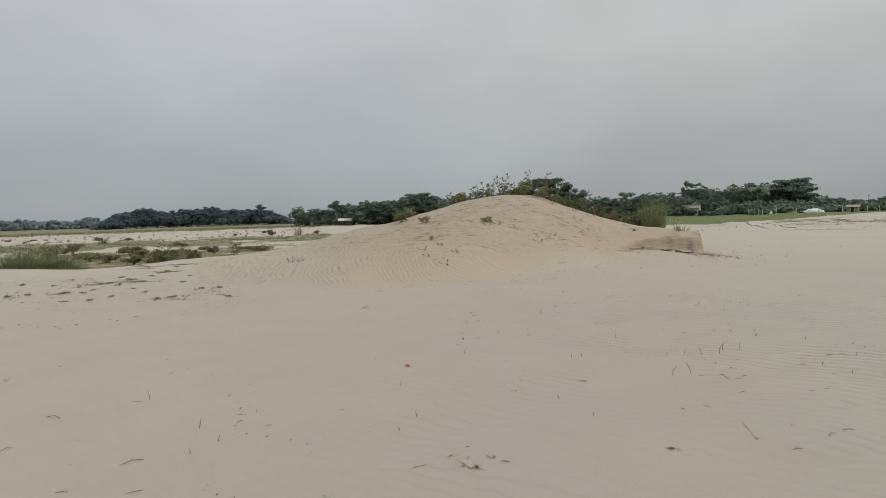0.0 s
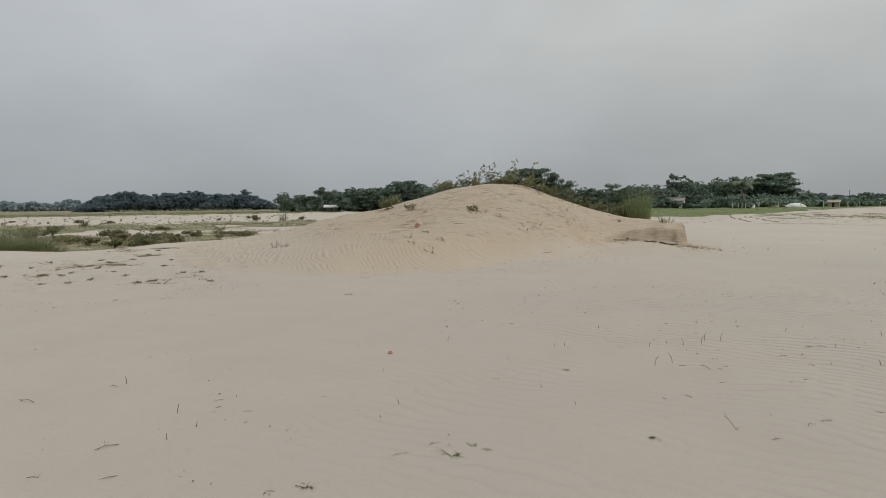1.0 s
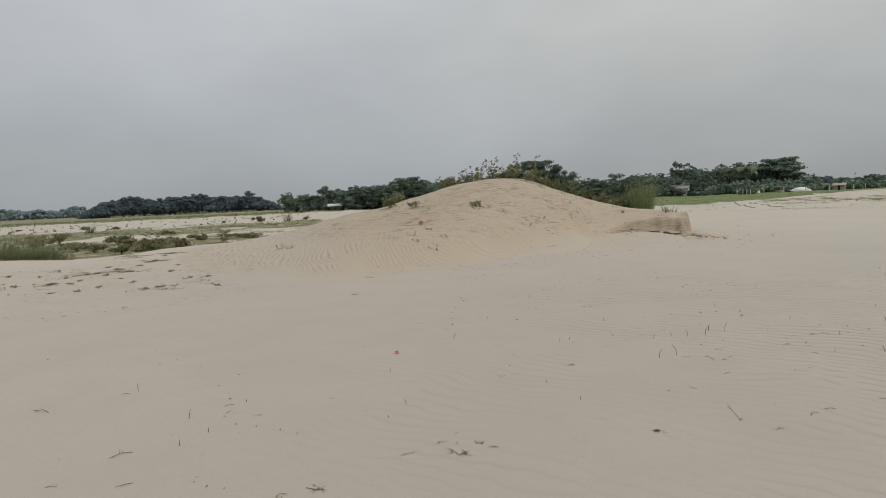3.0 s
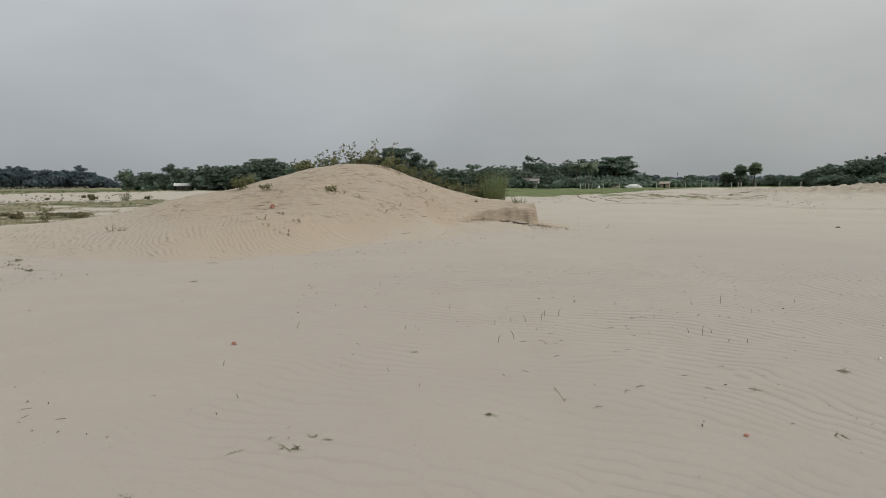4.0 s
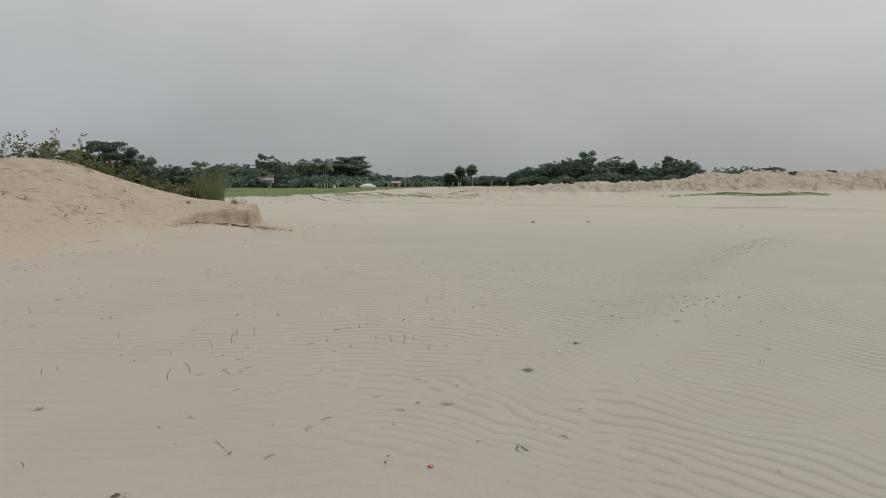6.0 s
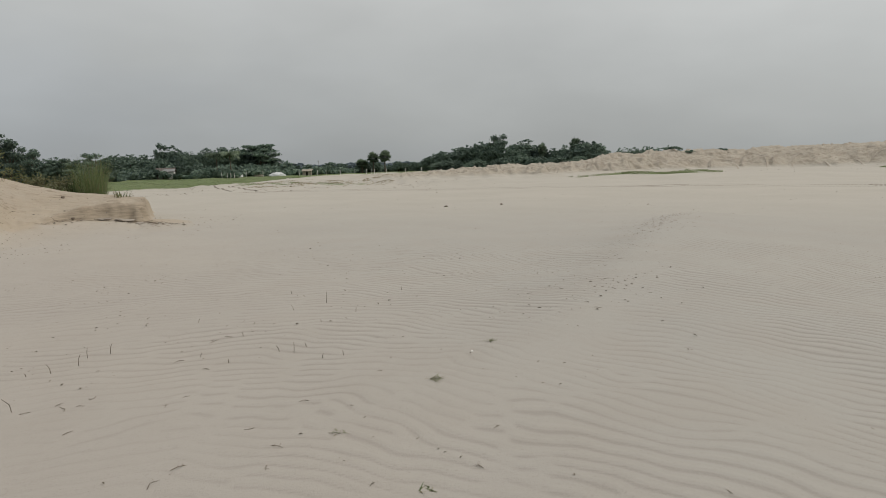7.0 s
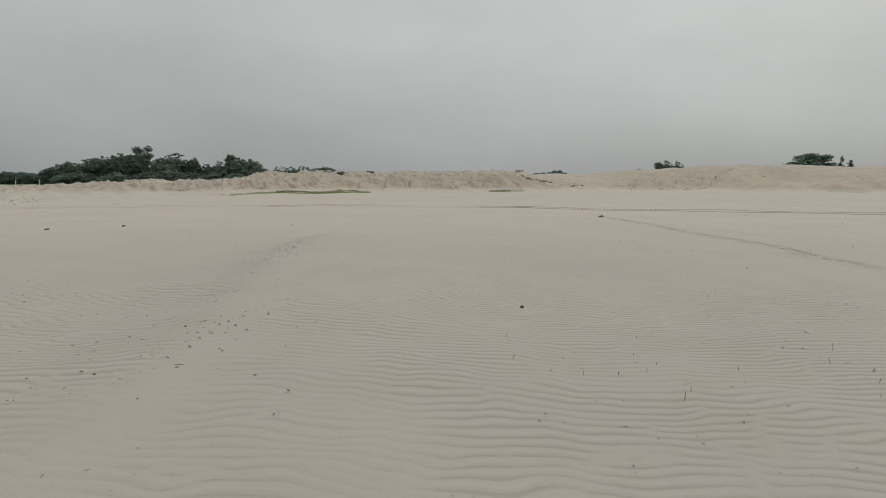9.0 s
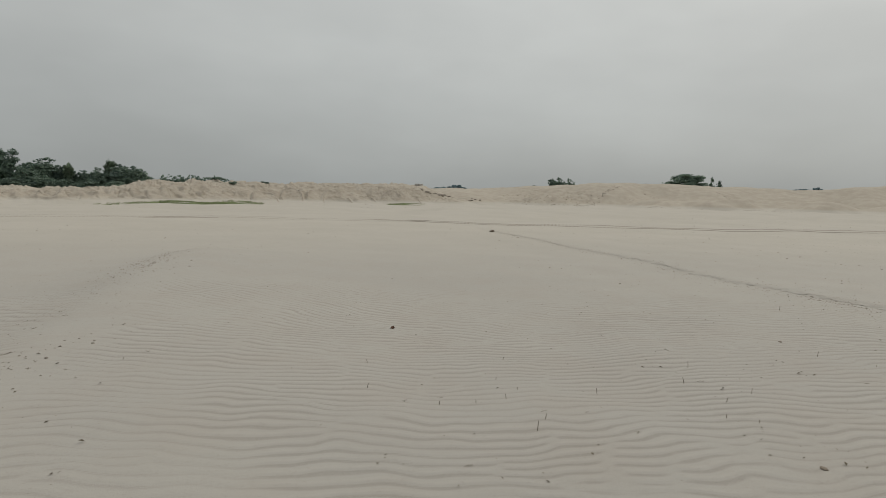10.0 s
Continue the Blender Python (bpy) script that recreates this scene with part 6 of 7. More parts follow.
# x, y and width of each
WEEDS = [(-14.19, 9.99, 0.52), (-16.11, 13.17, 0.27), (-15.16, 12.65, 0.48), (-14.81, 11.71, 0.25), (-15.17, 11.71, 0.22), (-13.53, 9.96, 0.16), (-12.33, 8.66, 0.17), (-19.93, 17.19, 0.4),
         (-15.89, 14.67, 0.28), (-17.77, 16.88, 0.37), (-10.44, 9.74, 0.22), (-10.68, 9.55, 0.11), (-12.58, 12.11, 0.11), (-10.72, 10.87, 0.09), (-10.35, 11.09, 0.13), (-9.41, 10.32, 0.09),
         (-11.49, 9.96, 0.09), (-13.12, 11.06, 0.1), (-12.28, 9.75, 0.09), (-14.14, 12.22, 0.16), (-11.95, 8.94, 0.1), (-14.51, 8.83, 0.19), (-14.54, 9.35, 0.13), (-16.91, 10.72, 0.13),
         (-15.04, 10.98, 0.14), (-13.86, 10.49, 0.11), (-14.1, 11.41, 0.14), (-16.4, 11.78, 0.11), (-15.96, 10.93, 0.11), (-13.69, 13.45, 0.11), (-14.89, 13.21, 0.19)]
for n, (x, y, wide) in enumerate(WEEDS):
    wr = random.Random(500 + n)
    t = thing("creeping_weed", x, y, float(land_z(x, y)), "low creeping dull-green weed half buried in sand", "weed", "creeping weeds")
    runner, cl = Cloud(), Cloud()
    for k in range(3 + int(wide * 16)):
        a, r = wr.uniform(0, 6.28), 0.55 * wide * wr.uniform(0.3, 1.0)
        tip = Vector((r * math.cos(a), 0.7 * r * math.sin(a), 0.015))
        runner.tube([(0, 0, 0.01), (tip.x * 0.5, tip.y * 0.5, 0.035), tip], [0.005, 0.004, 0.002], 4)
        for j in range(9):
            q = tip * (j / 8) + Vector((wr.uniform(-.06, .06), wr.uniform(-.06, .06), wr.uniform(0, .025)))
            d = (unit(wr) + Vector((0, 0, 0.5))).normalized()
            cl.leaf(q, d, d.orthogonal(), wr.uniform(0.016, 0.042), 0.017)
    runner.link("runner", TWIG, t)
    cl.link("foliage", (LEAF_BUSH, LEAF_WEED, LEAF_SHRUB)[n % 3], t)


# ---------------------------------------------------------------- tracks and edges in the sand
def strip(name, pts, cross, step, material, label, category, seed, tread=0.0, rough=0.01):
    """A raised strip along a line: cross gives offset and height across it."""
    rng = random.Random(seed)
    fine = []
    for (ax, ay), (bx, by) in zip(pts[:-1], pts[1:]):
        n = max(1, int(math.hypot(bx - ax, by - ay) / step))
        fine += [(ax + (bx - ax) * k / n, ay + (by - ay) * k / n) for k in range(n)]
    fine.append(pts[-1])
    fine = np.array(fine)
    for _ in range(12):
        fine[1:-1] = (fine[:-2] + 2 * fine[1:-1] + fine[2:]) / 4
    way = np.gradient(fine, axis=0)
    way /= np.linalg.norm(way, axis=1)[:, None] + 1e-9
    side = np.stack([-way[:, 1], way[:, 0]], -1)
    cl = Cloud()
    m = len(cross)
    for k in range(len(fine)):
        lift = 1.0 if not tread else (0.2 + 0.8 * (0.5 + 0.5 * math.sin(k * tread)))
        lift *= 0.75 + 0.5 * rng.random()
        for o, h in cross:
            p = fine[k] + side[k] * (o + rng.uniform(-rough, rough))
            cl.v.append(Vector((p[0], p[1], h * lift + (0.004 if h > 0 and lift > 0.45 else -0.012))))
    xy = np.array([(v.x, v.y) for v in cl.v])
    for v, z in zip(cl.v, land_z(xy[:, 0], xy[:, 1])):
        v.z += float(z)
    for k in range(len(fine) - 1):
        for j in range(m - 1):
            a = k * m + j
            cl.f.append((a, a + 1, a + m + 1, a + m))
    return tagged(cl.link(name, material, smooth=False), label, category, kind="structure")


TRACK = [(6, 47.5), (12, 43), (18.3, 37.5), (24, 33.3), (29.8, 27.8), (33.2, 20.5), (34.6, 14.9), (36.2, 8.8), (38.4, 4.0), (41.0, 0.2), (45.6, -6.6), (50, -12)]
RUT = [(-0.08, 0.0), (-0.045, 0.026), (0.0, 0.012), (0.045, 0.026), (0.08, 0.0)]
FAINT = [(-0.06, 0.0), (-0.02, 0.013), (0.02, 0.013), (0.06, 0.0)]
for off in (-0.8, 0.8):
    line = [(x + off * 0.8, y + off * 0.6) for x, y in TRACK]
    strip("wheel_track", line[:6], FAINT, 0.05, TURNED, "faint double wheel track across the flat sand", "wheel track", 5 + int(off), 1.7, 0.02)
    strip("wheel_track", line[5:], RUT, 0.05, TURNED, "double wheel track pressed across the flat sand", "wheel track", 8 + int(off), 1.5708, 0.015)
    for k, piece in enumerate([[(25.9, 31.2), (27.4, 29.9), (28.9, 28.4)], [(33.65, 18.6), (33.85, 17.8), (34.0, 17.2)]]):
        strip("wheel_track", [(x + off * 0.8, y + off * 0.6) for x, y in piece], RUT if k else FAINT, 0.05, TURNED, "deeper stretch of the double wheel track", "wheel track", 30 + k + int(off), 0.0, 0.015)
for n, (turn, up, wide, deep, a0, a1) in enumerate(BANK_LOOPS):
    cx, cy = loop_centre(turn, up)
    sn, cs = math.sin(radians(turn)), math.cos(radians(turn))
    ring = [(BANK_EYE[0] + cx + wide * math.cos(radians(a)) * cs + deep * math.sin(radians(a)) * sn,
             BANK_EYE[1] + cy - wide * math.cos(radians(a)) * sn + deep * math.sin(radians(a)) * cs) for a in np.linspace(a0, a1, 24)]
    strip("wheel_loop", ring, [(-0.07, 0.0), (-0.02, 0.03), (0.02, 0.03), (0.07, 0.0)], 0.22, TRODDEN_SHADE, "curved wheel mark on the dug sand bank", "wheel track", 40 + n, 0.9, 0.05)
strip("sand_edge", EDGE, [(-0.06, 0.0), (-0.02, 0.003), (0.01, 0.006), (0.05, 0.003), (0.10, 0.0)], 0.08, SAND, "low crumbling edge of crusted sand", "sand edge", 3, 0.0, 0.05)
strip("pole_mark", [(4.6, 61.0), (5.1, 49.8)], [(-0.12, 0), (-0.04, 0.05), (0.04, 0.05), (0.12, 0)], 0.4, TURNED, "dark furrow leading over the sand to the green", "furrow", 1)
strip("pole_mark", [(5.8, 60.4), (7.0, 50.5)], [(-0.12, 0), (-0.04, 0.05), (0.04, 0.05), (0.12, 0)], 0.4, TURNED, "dark furrow leading over the sand to the green", "furrow", 2)


# ---------------------------------------------------------------- small growth and litter on the flat
def sprawl(x, y, count, length, label, seed, width=0.0065, dry=0.25):
    """A sprawling grass tuft; every blade is a part."""
    rng = random.Random(seed)
    t = thing("grass_tuft", x, y, float(land_z(x, y)), label, "grass tuft", "grass tufts on the flat")
    for k in range(count):
        a = rng.uniform(0, 6.28)
        lift = rng.uniform(0.02, 0.7) ** 1.5
        r = length * 0.35 * math.sqrt(rng.random())
        w = rng.uniform(0, 6.28)
        cl = Cloud()
        cl.blade((r * math.cos(w), 0.7 * r * math.sin(w), -0.004), (math.cos(a), math.sin(a), lift), length * rng.uniform(0.22, 0.58), width * rng.uniform(0.8, 1.5), rng.uniform(0.1, 0.5), 4)
        for v in cl.v:
            v.z = max(v.z, 0.003)
        cl.link("blade", BLADE_DRY if rng.random() < dry else BLADE_FIELD if rng.random() < 0.35 else BLADE_FLAT, t)
    return t


TUFTS = [(-1.32, 3.55, 16, 0.17), (-1.64, 3.44, 4, 0.10), (-1.23, 3.72, 8, 0.09), (-1.12, 3.68, 6, 0.08), (-0.12, 4.20, 15, 0.10), (-0.96, 5.72, 9, 0.10),
         (2.68, 5.34, 24, 0.15), (3.47, 5.97, 14, 0.14), (2.08, 4.09, 9, 0.12), (1.84, 4.84, 6, 0.13), (-1.94, 2.85, 8, 0.13), (-1.50, 3.68, 5, 0.10), (-2.1, 2.72, 5, 0.08)]
for n, (x, y, count, length) in enumerate(TUFTS):
    sprawl(x, y, count, length, "sparse green grass tuft sprawling on bare sand" if count > 6 else "tiny green sprout with a few blades on sand", 600 + n)


def weed_stalk(x, y, h, seed):
    rng = random.Random(seed)
    t = thing("weed_stalk", x, y, float(land_z(x, y)), "thin leaning weed with a leafy foot in sand", "weed")
    cl = Cloud()
    cl.tube([(0.04, 0, -0.01), (0, 0, h * 0.4), (-0.05, 0.02, h)], [0.0018, 0.0015, 0.0008], 5)
    cl.link("stem", TWIG, t)
    lv = Cloud()
    for k in range(10):
        s = rng.random() ** 1.8
        d = (unit(rng) + Vector((0, 0, 0.2))).normalized()
        lv.leaf((0.04 - 0.09 * s, 0, s * h * 0.8 + 0.01), d, d.orthogonal(), rng.uniform(0.010, 0.024), 0.008)
    lv.link("foliage", LEAF_WEED, t)


weed_stalk(0.37, 4.53, 0.11, 1)

# x, y and height of each
STALKS_A = [(-0.08, 7.08, 0.033), (0.27, 7.15, 0.098), (0.48, 7.4, 0.091), (-0.02, 6.31, 0.105), (1.22, 8.07, 0.044), (1.19, 6.89, 0.041), (1.39, 6.63, 0.025), (1.81, 6.71, 0.051),
            (2.18, 8.09, 0.051), (2.61, 8.37, 0.133), (2.34, 9.11, 0.036), (2.79, 7.78, 0.05), (3.69, 8.79, 0.051), (2.26, 6.3, 0.043), (2.09, 6.32, 0.038), (1.91, 6.59, 0.099),
            (2.04, 6.71, 0.036), (1.58, 7.35, 0.039), (2.34, 7.46, 0.029)]
STALKS_B = [(-2.26, 9.49, 0.083), (-0.92, 7.89, 0.068), (0.09, 7.06, 0.081), (0.31, 7.36, 0.098), (-0.26, 6.95, 0.04), (-0.18, 6.19, 0.095), (-1.07, 5.11, 0.036), (-0.72, 4.72, 0.033),
            (-2.47, 6.52, 0.067), (-2.55, 5.01, 0.038), (-6.96, 4.09, 0.077), (-4.54, 3.92, 0.07), (-3.59, 3.55, 0.079), (-3.24, 3.38, 0.042), (-3.25, 3.12, 0.045), (-1.26, 6.71, 0.046),
            (-1.16, 6.79, 0.033), (-2.06, 4.32, 0.038), (-2.05, 3.99, 0.022), (-3.4, 4, 0.02)]
STALKS_C = [(7.65, 4.91, 0.039), (6.97, 4.48, 0.043), (6.96, 3.81, 0.032), (6.75, 2.96, 0.074), (6.99, 2.97, 0.039), (7.13, 3.57, 0.037), (7.36, 3.4, 0.038), (7.85, 3.67, 0.026),
            (7.87, 2.77, 0.05), (8.46, 2.12, 0.066), (9.05, 2.12, 0.066), (8.04, 1.78, 0.041), (7.64, 1.78, 0.029), (7.65, 1.56, 0.024), (10.12, 0.92, 0.056), (12.87, 1.08, 0.067),
            (8.38, 1.59, 0.043), (8.58, 3.86, 0.036), (7.64, 3.4, 0.025)]
for n, (x, y, h) in enumerate(STALKS_A + STALKS_B + STALKS_C):
    rng = random.Random(700 + n)
    cl = Cloud()
    lx, ly = rng.uniform(-.45, .45) * h, rng.uniform(-.3, .3) * h
    cl.tube([(0, 0, -0.01), (lx * 0.3 + rng.uniform(-.06, .06) * h, ly * 0.4, h * 0.55), (lx, ly, h)], [0.0027, 0.0024, 0.0014], 6)
    ob = cl.link("dry_stalk", TWIG)
    ob.location = (x, y, float(land_z(x, y)))
    tagged(ob, "thin dry brown stalk sticking out of the sand" if h > 0.06 else "short broken stub of a stalk in sand", "stalk", "dry stalks on the flat")


def twig(x, y, length, seed, label="dry crooked twig lying on the sand"):
    rng = random.Random(seed)
    t = thing("dry_twig", x, y, float(land_z(x, y)), label, "twig", "dry twigs on the flat")
    a = rng.uniform(0, 6.28)
    way = Vector((math.cos(a), math.sin(a), 0))
    side = Vector((-way.y, way.x, 0))
    mid = side * rng.uniform(-.2, .2) * length + Vector((0, 0, length * rng.uniform(0.02, 0.16)))
    r = 0.0012 + 0.010 * length
    cl = Cloud()
    cl.tube([way * -length / 2 + Vector((0, 0, r)), mid, way * length / 2 + Vector((0, 0, r))], [r, r * 0.9, r * 0.4], 5)
    cl.link("stem", TWIG, t)
    for k in range(rng.randint(2, 4)):
        s = rng.uniform(-0.6, 0.8)
        root = mid.lerp(way * length / 2 * (1 if s > 0 else -1), abs(s))
        tip = root + (way * rng.uniform(-.3, .6) + side * rng.choice((-1, 1)) + Vector((0, 0, rng.uniform(0, .7)))) * length * 0.3
        sh = Cloud()
        sh.tube([root, tip], [r * 0.6, r * 0.25], 4)
        sh.link("side_shoot", TWIG, t)


# x, y and length of each
TWIGS_A = [(0.46, 6.27, 0.065), (0.26, 6.27, 0.047), (0.07, 6.23, 0.056), (0.39, 5.68, 0.058), (1.77, 5.46, 0.055), (1.39, 5.17, 0.051), (2.03, 5.21, 0.03), (2.4, 5.77, 0.039),
           (1.5, 4.84, 0.068), (1, 4.85, 0.074), (1.41, 4.62, 0.051), (1.86, 4.24, 0.035), (1.06, 5.93, 0.043), (1.46, 7.38, 0.09), (2.04, 4.98, 0.029), (1.83, 4.84, 0.082),
           (2.23, 4.58, 0.027), (3.49, 5.29, 0.031), (3.65, 5.18, 0.026), (4.88, 6.35, 0.082), (5.62, 6.99, 0.088), (5.83, 7.43, 0.115), (7.1, 8.59, 0.079), (5.19, 7.39, 0.082),
           (5.7, 6.9, 0.061), (4.91, 6.76, 0.056), (2.7, 4.51, 0.048), (2.4, 4.17, 0.055), (3.35, 3.45, 0.037), (4.03, 6.83, 0.052)]
TWIGS_B = [(0.63, 4.42, 0.062), (0.88, 4.73, 0.075), (0.93, 5.82, 0.057), (1.02, 6.85, 0.079), (0.3, 6.15, 0.065), (1.32, 7.3, 0.099), (1.21, 6.53, 0.057), (-4.59, 3.83, 0.069),
           (-4.95, 3.32, 0.138), (-3.48, 3.89, 0.061), (-3.38, 3.77, 0.05), (-3.1, 3.77, 0.058), (-2.95, 3.57, 0.046), (-3.52, 2.87, 0.135), (-3.12, 2.55, 0.089), (-3.52, 2.38, 0.068),
           (-4.28, 2.44, 0.058), (-6.55, 3.94, 0.102), (-5.08, 4.68, 0.06), (-1.95, 2.84, 0.106), (-2.55, 3.52, 0.035), (-2.72, 4.25, 0.035), (-0.07, 5.1, 0.05), (0.11, 5.21, 0.061),
           (0.4, 6.15, 0.047), (-6.3, 3.57, 0.097), (-4.62, 2.74, 0.073), (-5.42, 9.35, 0.184), (-6.41, 11.72, 0.201)]
TWIGS_C = [(6.61, 8.35, 0.072), (7.11, 7.63, 0.069), (5.85, 6.65, 0.033), (6.09, 4.29, 0.029), (6.86, 4.07, 0.046), (7.12, 3.88, 0.042), (7.6, 4.16, 0.036), (7.17, 3.03, 0.063),
           (8.59, 1.99, 0.056), (6.02, 3.17, 0.057), (7.07, 1.52, 0.038), (9.21, 0.64, 0.056), (7.28, 2.73, 0.027), (8.79, 3.24, 0.042), (9.74, 2.38, 0.06), (9.43, 3.58, 0.053),
           (7.01, 2.33, 0.051), (8.89, 6.58, 0.037), (6.58, 6.6, 0.047)]
for n, (x, y, length) in enumerate(TWIGS_A + TWIGS_B + TWIGS_C):
    twig(x, y, 1.1 * length, 800 + n)

sh = clod("shell", 3.20, 5.81, 0.022, SHELL, "small white shell on the rippled sand", 31, "shell")


def litter(name, spots, size, material, label, seed):
    """Scattered scraps of leaf and chaff, too many to count."""
    rng = random.Random(seed)
    cl = Cloud()
    zs = land_z(np.array([p[0] for p in spots]), np.array([p[1] for p in spots]))
    for (x, y), z in zip(spots, zs):
        a = rng.uniform(0, 6.28)
        s = size * (0.32 + 1.25 * rng.random() ** 2.5)
        d = Vector((math.cos(a), math.sin(a), rng.uniform(0.0, 0.5)))
        cl.leaf((x, y, float(z) + 0.004), d, (-d.y, d.x, rng.uniform(-.5, .5)), s, s * rng.uniform(0.25, 0.6))
    return tagged(cl.link(name, material), label, "litter", kind="stuff")


def crumbs(name, spots, size, material, label, seed):
    """Small broken lumps of crust, too many to count."""
    rng = random.Random(seed)
    cl = Cloud()
    zs = land_z(np.array([p[0] for p in spots]), np.array([p[1] for p in spots]))
    for (x, y), z in zip(spots, zs):
        r = size * rng.uniform(0.3, 1.0) ** 1.6
        n, turn = len(cl.v), rng.uniform(0, 6.28)
        cl.v.append(Vector((x, y, float(z) + r * rng.uniform(0.35, 0.7))))
        for j in range(5):
            a, q = turn + j * 1.2566, r * rng.uniform(0.6, 1.1)
            cl.v.append(Vector((x + q * math.cos(a), y + q * math.sin(a), float(z) + r * rng.uniform(-0.1, 0.25))))
        for j in range(5):
            a, q = turn + j * 1.2566, 0.8 * r
            cl.v.append(Vector((x + q * math.cos(a), y + q * math.sin(a), float(z) - 0.3 * r)))
        for j in range(5):
            k = (j + 1) % 5
            cl.f += [(n, n + 1 + j, n + 1 + k), (n + 1 + j, n + 6 + j, n + 6 + k, n + 1 + k)]
    return tagged(cl.link(name, material), label, "crumbs", kind="stuff")


def sprinkle(az0, az1, d0, d1, count, seed):
    g = np.random.default_rng(seed)
    a, d = np.radians(g.uniform(az0, az1, count)), np.sqrt(g.uniform(d0 ** 2, d1 ** 2, count))
    return list(zip((d * np.sin(a)).tolist(), (d * np.cos(a)).tolist()))


def along_line(pts, count, spread, seed):
    rng = random.Random(seed)
    out = []
    for _ in range(count):
        n = rng.randrange(len(pts) - 1)
        (ax, ay), (bx, by), u = pts[n], pts[n + 1], rng.random()
        out.append((ax + (bx - ax) * u + rng.gauss(0, spread), ay + (by - ay) * u + rng.gauss(0, spread)))
    return out


litter("sand_litter", [p for p in sprinkle(-62, 102, 2.2, 16, 4200, 1) if wob(p[0], p[1], 2.2, 0.4) > 0.15], 0.019, DARKBIT, "small dark leaf scraps strewn over bare sand", 1)
litter("sand_litter", [p for p in sprinkle(-22, 44, 6.5, 13.0, 1500, 24) if wob(p[0], p[1], 1.5, 0.9) > 0.2], 0.03, DARKBIT, "small dark leaf scraps strewn over bare sand", 24)
litter("sand_litter", [p for p in sprinkle(68, 101, 4.0, 13.0, 900, 25) if wob(p[0], p[1], 1.2, 0.6) > 0.25], 0.028, DARKBIT, "small dark leaf scraps strewn over bare sand", 25)
litter("ridge_litter", along_line([(4.3, 6.0), (5.4, 7.2), (6.2, 7.7), (6.6, 8.0), (7.4, 8.8), (9.5, 10.6), (12.6, 13.3), (15.0, 15.0)], 220, 0.26, 2), 0.018, CHAFF, "dark leaf scraps along the low sand ridge", 2)
litter("ridge_litter", along_line([(4.8, 6.4), (5.6, 7.0), (6.2, 7.4)], 30, 0.22, 22), 0.034, DARKBIT, "cluster of dark leaf scraps on the low sand ridge", 22)
litter("ridge_litter", along_line([(8.0, 9.4), (9.5, 10.6), (11.0, 12.0), (12.6, 13.3)], 240, 0.30, 23), 0.024, CHAFF, "dark chaff strewn over the low sand ridge", 23)
litter("slope_litter", sprinkle(-40, -3, 15.5, 24, 1500, 3), 0.034, DARKBIT, "dark scraps and chaff on the mound's slope", 3)
litter("weed_litter", [p for p in sprinkle(-60, -38, 11.5, 23, 2200, 4) if wob(p[0], p[1], 3.0, 0.4) > 0.0], 0.035, LEAF_WEED, "dull-green weed scraps on the sand by the field", 4)
edge_low = [(x - 0.10, y + 0.13) for x, y in EDGE]
crumbs("edge_crumbs", along_line(edge_low[1:], 380, 0.09, 15), 0.019, CRUMB, "dark crumbs of crust fallen along the low sand edge", 15)
crumbs("edge_crumbs", along_line(edge_low[3:], 380, 0.40, 16), 0.016, CRUMB, "dark crumbs of crust scattered beside the low sand edge", 16)
crumbs("ridge_crumbs", along_line([(5.2, 6.6), (5.9, 7.2), (6.4, 7.5)], 26, 0.20, 17), 0.026, CRUMB, "dark crumbs of crust on the low ridge", 17)
crumbs("ridge_crumbs", along_line([(9.2, 10.4), (11.0, 11.9), (14.0, 14.0)], 260, 0.30, 18), 0.020, CRUMB, "dark crumbs of crust along the low ridge", 18)
crumbs("slope_crumbs", [p for p in sprinkle(-27, -5, 17.2, 22.6, 800, 20) if wob(p[0], p[1], 1.8, 0.4) > -0.2], 0.018, CRUMB, "dark crumbs of crust on the mound's worn terrace", 20)
crumbs("slope_crumbs", [p for p in sprinkle(-34, -10, 13.8, 15.8, 240, 21) if wob(p[0], p[1], 1.8, 0.4) > 0.0], 0.020, CRUMB, "dark crumbs along the foot of the mound", 21)
crumbs("dune_crumbs", [(BANK_EYE[0] + p[0], BANK_EYE[1] + p[1]) for p in sprinkle(71.5, 79, 111, 128, 420, 26) if wob(p[0], p[1], 4.0, 0.3) > 0.0], 0.13, CRUMB, "dark broken crust on the dune's rough flank", 26)
crumbs("dune_crumbs", [(BANK_EYE[0] + d * math.sin(radians(a)), BANK_EYE[1] + d * math.cos(radians(a))) for a, d in zip(np.linspace(82.6, 95, 170), 116 + np.random.default_rng(27).normal(0, 0.5, 170))], 0.09, CRUMB, "line of dark debris at the foot of the dune", 27)
for n, line in enumerate([[(77.6, 117), (79.2, 124), (79.9, 129), (81.2, 137)], [(89.0, 144), (90.4, 141), (91.8, 139)], [(83.0, 139), (84.4, 138)], [(81.0, 128), (82.2, 129)], [(94.0, 118), (99.0, 120)]]):
    ridge = [(BANK_EYE[0] + d * math.sin(radians(a)), BANK_EYE[1] + d * math.cos(radians(a))) for a, d in line]
    crumbs("dune_crumbs", along_line(ridge, (110, 60, 16, 14, 60)[n], 0.30, 70 + n), 0.13, CRUMB, "dark line of broken crust across the dune", 70 + n)
crumbs("foot_crumbs", along_line([(-2.0, 20.6), (-0.8, 21.2), (0.4, 21.3), (0.7, 20.9), (1.5, 20.6)], 150, 0.18, 19), 0.035, CRUMB, "dark crumbs fallen below the cut bank", 19)
litter("edge_litter", along_line(EDGE, 420, 0.25, 5), 0.022, DARKBIT, "dark crumbs along the low sand edge", 5)
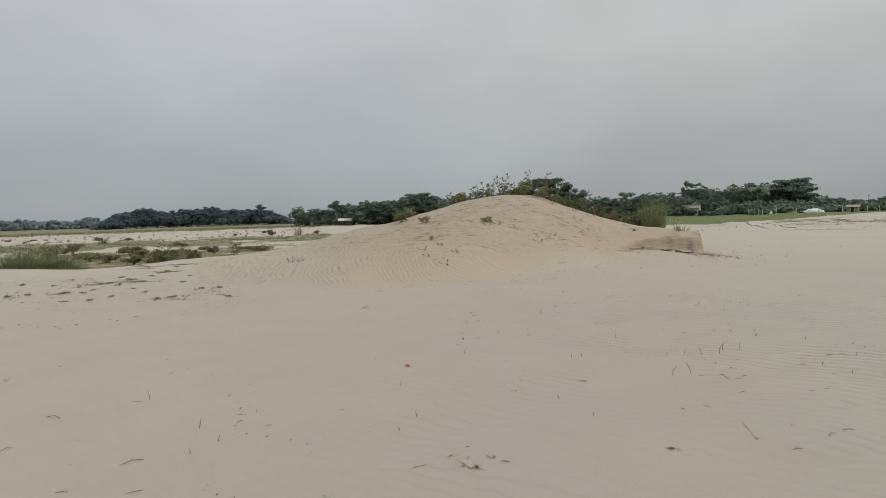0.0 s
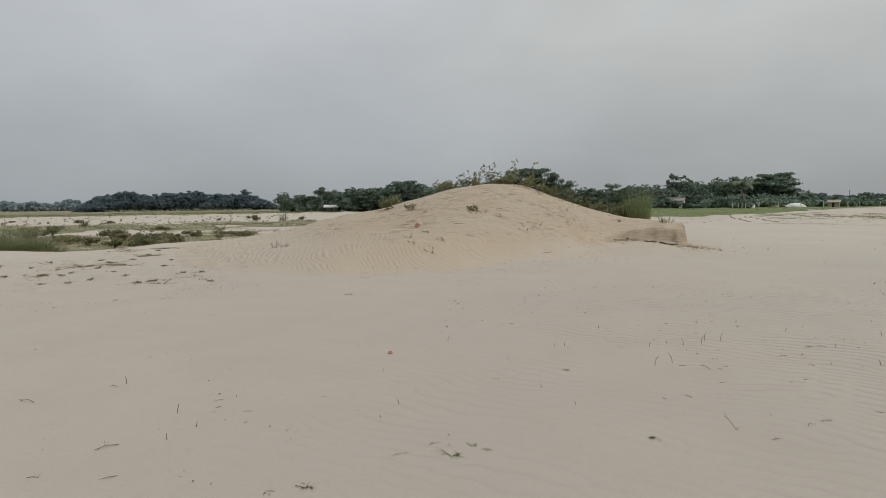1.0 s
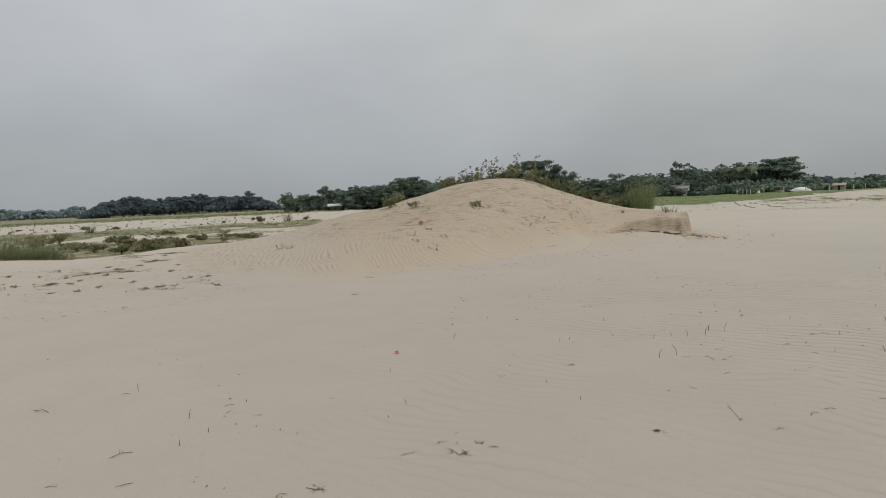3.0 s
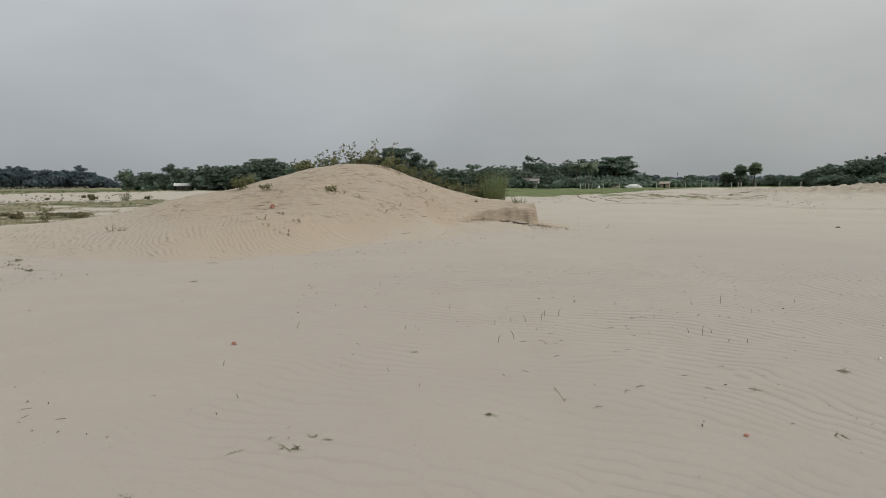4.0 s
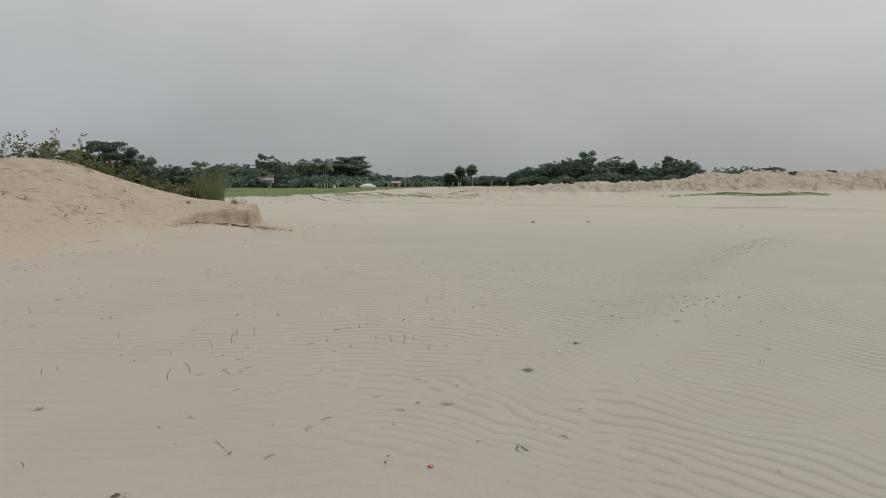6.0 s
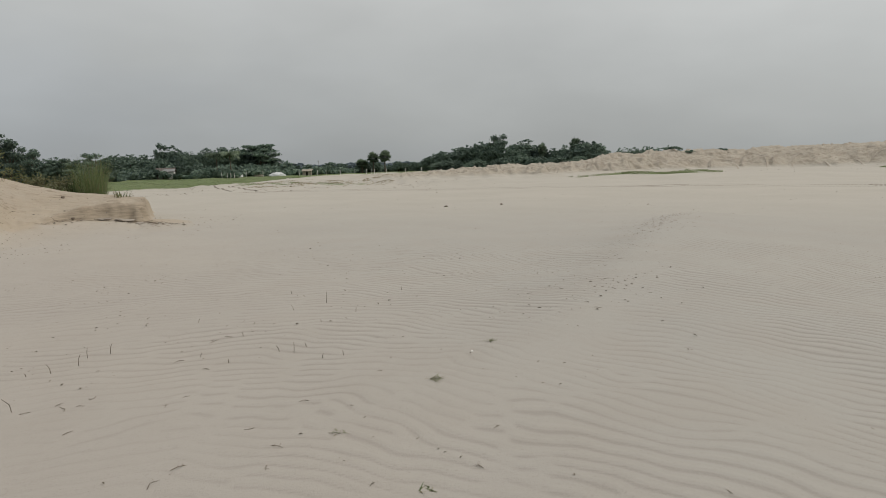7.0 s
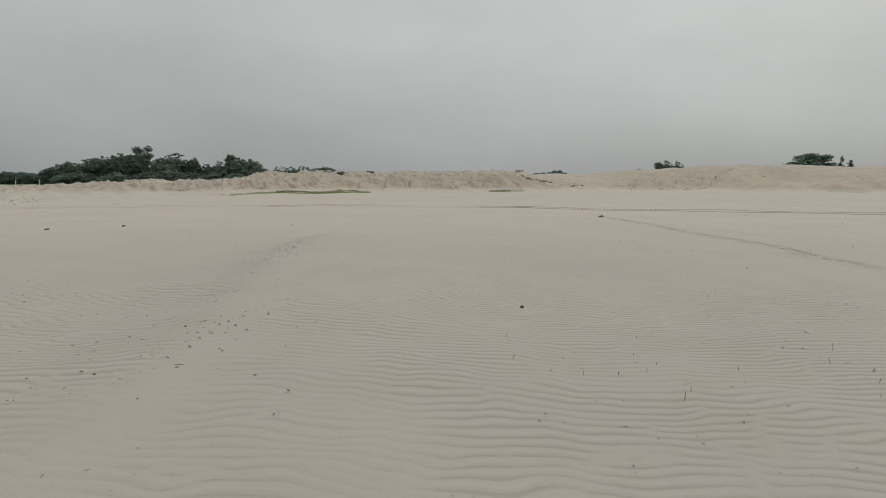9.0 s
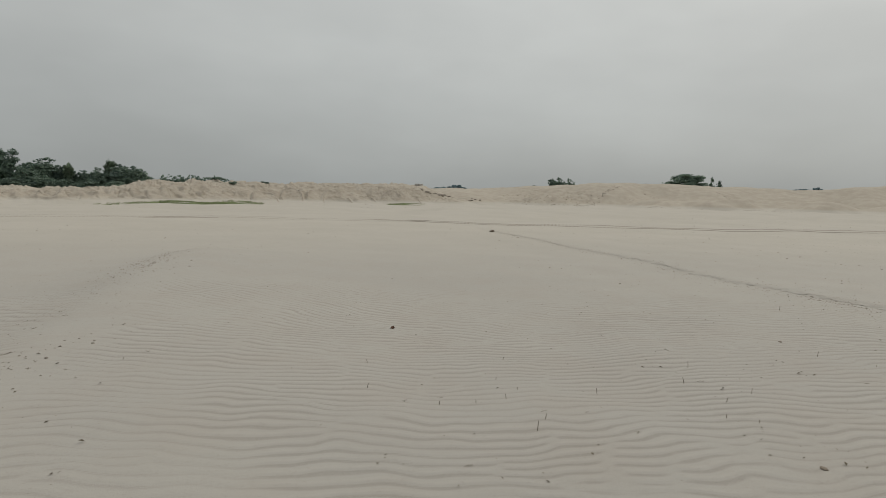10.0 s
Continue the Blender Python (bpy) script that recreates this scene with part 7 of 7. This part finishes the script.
litter("flat_litter", sprinkle(78, 103, 20, 60, 320, 6), 0.055, DARKBIT, "dark scraps far out on the sand flat", 6)
litter("flat_litter", sprinkle(2, 60, 20, 60, 140, 7), 0.06, DARKBIT, "dark scraps far out on the sand flat", 7)
litter("flat_litter", [p for p in sprinkle(64, 103, 12, 34, 1500, 31) if wob(p[0], p[1], 3.0, 0.5) > 0.1], 0.034, DARKBIT, "small dark scraps over the crusted sand flat", 31)
litter("flat_litter", [p for p in sprinkle(-6, 60, 12, 30, 900, 32) if wob(p[0], p[1], 3.0, 0.1) > 0.25], 0.032, DARKBIT, "small dark scraps over the bare sand flat", 32)
litter("foot_litter", sprinkle(-4, 8, 17.5, 25, 170, 8), 0.045, CHAFF, "dark crumbs round the cut bank's foot", 8)
litter("flat_litter", [p for p in sprinkle(-1, 30, 44, 74, 2400, 9) if wob(p[0], p[1], 6.0, 0.8) > 0.0], 0.11, CHAFF, "dark scraps on the sand before the green", 9)
litter("bank_litter", [(BANK_EYE[0] + p[0], BANK_EYE[1] + p[1]) for p in sprinkle(18, 66, 66, 106, 600, 10)], 0.10, DARKBIT, "dry scraps and clods over the dug sand bank", 10)
scatter_tufts("verge_grass", [(1.0 + p[0], p[1]) for p in sprinkle(6, 19, 57, 76, 2200, 11) if wob(p[0], p[1], 5.0, 0.5) > 0.1], 6, 0.10, 0.04, BLADE_DRY, "dry grass on the sandy verge before the village", "grass", 11)
scatter_tufts("dune_grass", [(BANK_EYE[0] + p[0], BANK_EYE[1] + p[1]) for p in sprinkle(70.5, 78, 114, 130, 500, 12) if wob(p[0], p[1], 3.0, 0.2) > 0.1], 5, 0.10, 0.06, BLADE_DRY, "sparse dry grass on the dune's rough flank", "grass", 12)

# broken crust along the end of the dug bank
crust_rng = random.Random(55)
CRUST = [(95.0, 50.0), (98.0, 48.4), (101.0, 47.0), (103.5, 45.8), (105.5, 44.4), (106.5, 43.2)]
for k in range(44):
    u = crust_rng.uniform(0, len(CRUST) - 1.01)
    n = int(u)
    (ax, ay), (bx, by) = CRUST[n], CRUST[n + 1]
    x, y = ax + (bx - ax) * (u - n) + crust_rng.gauss(0, 0.35), ay + (by - ay) * (u - n) + crust_rng.gauss(0, 0.35)
    clod("sand_clod", x, y, crust_rng.uniform(0.2, 0.75), (TURNED, CRUMB)[k % 2], "slab of broken damp sand crust below the bank", 60 + k, "clod", "crust slabs by the bank", 0.34)
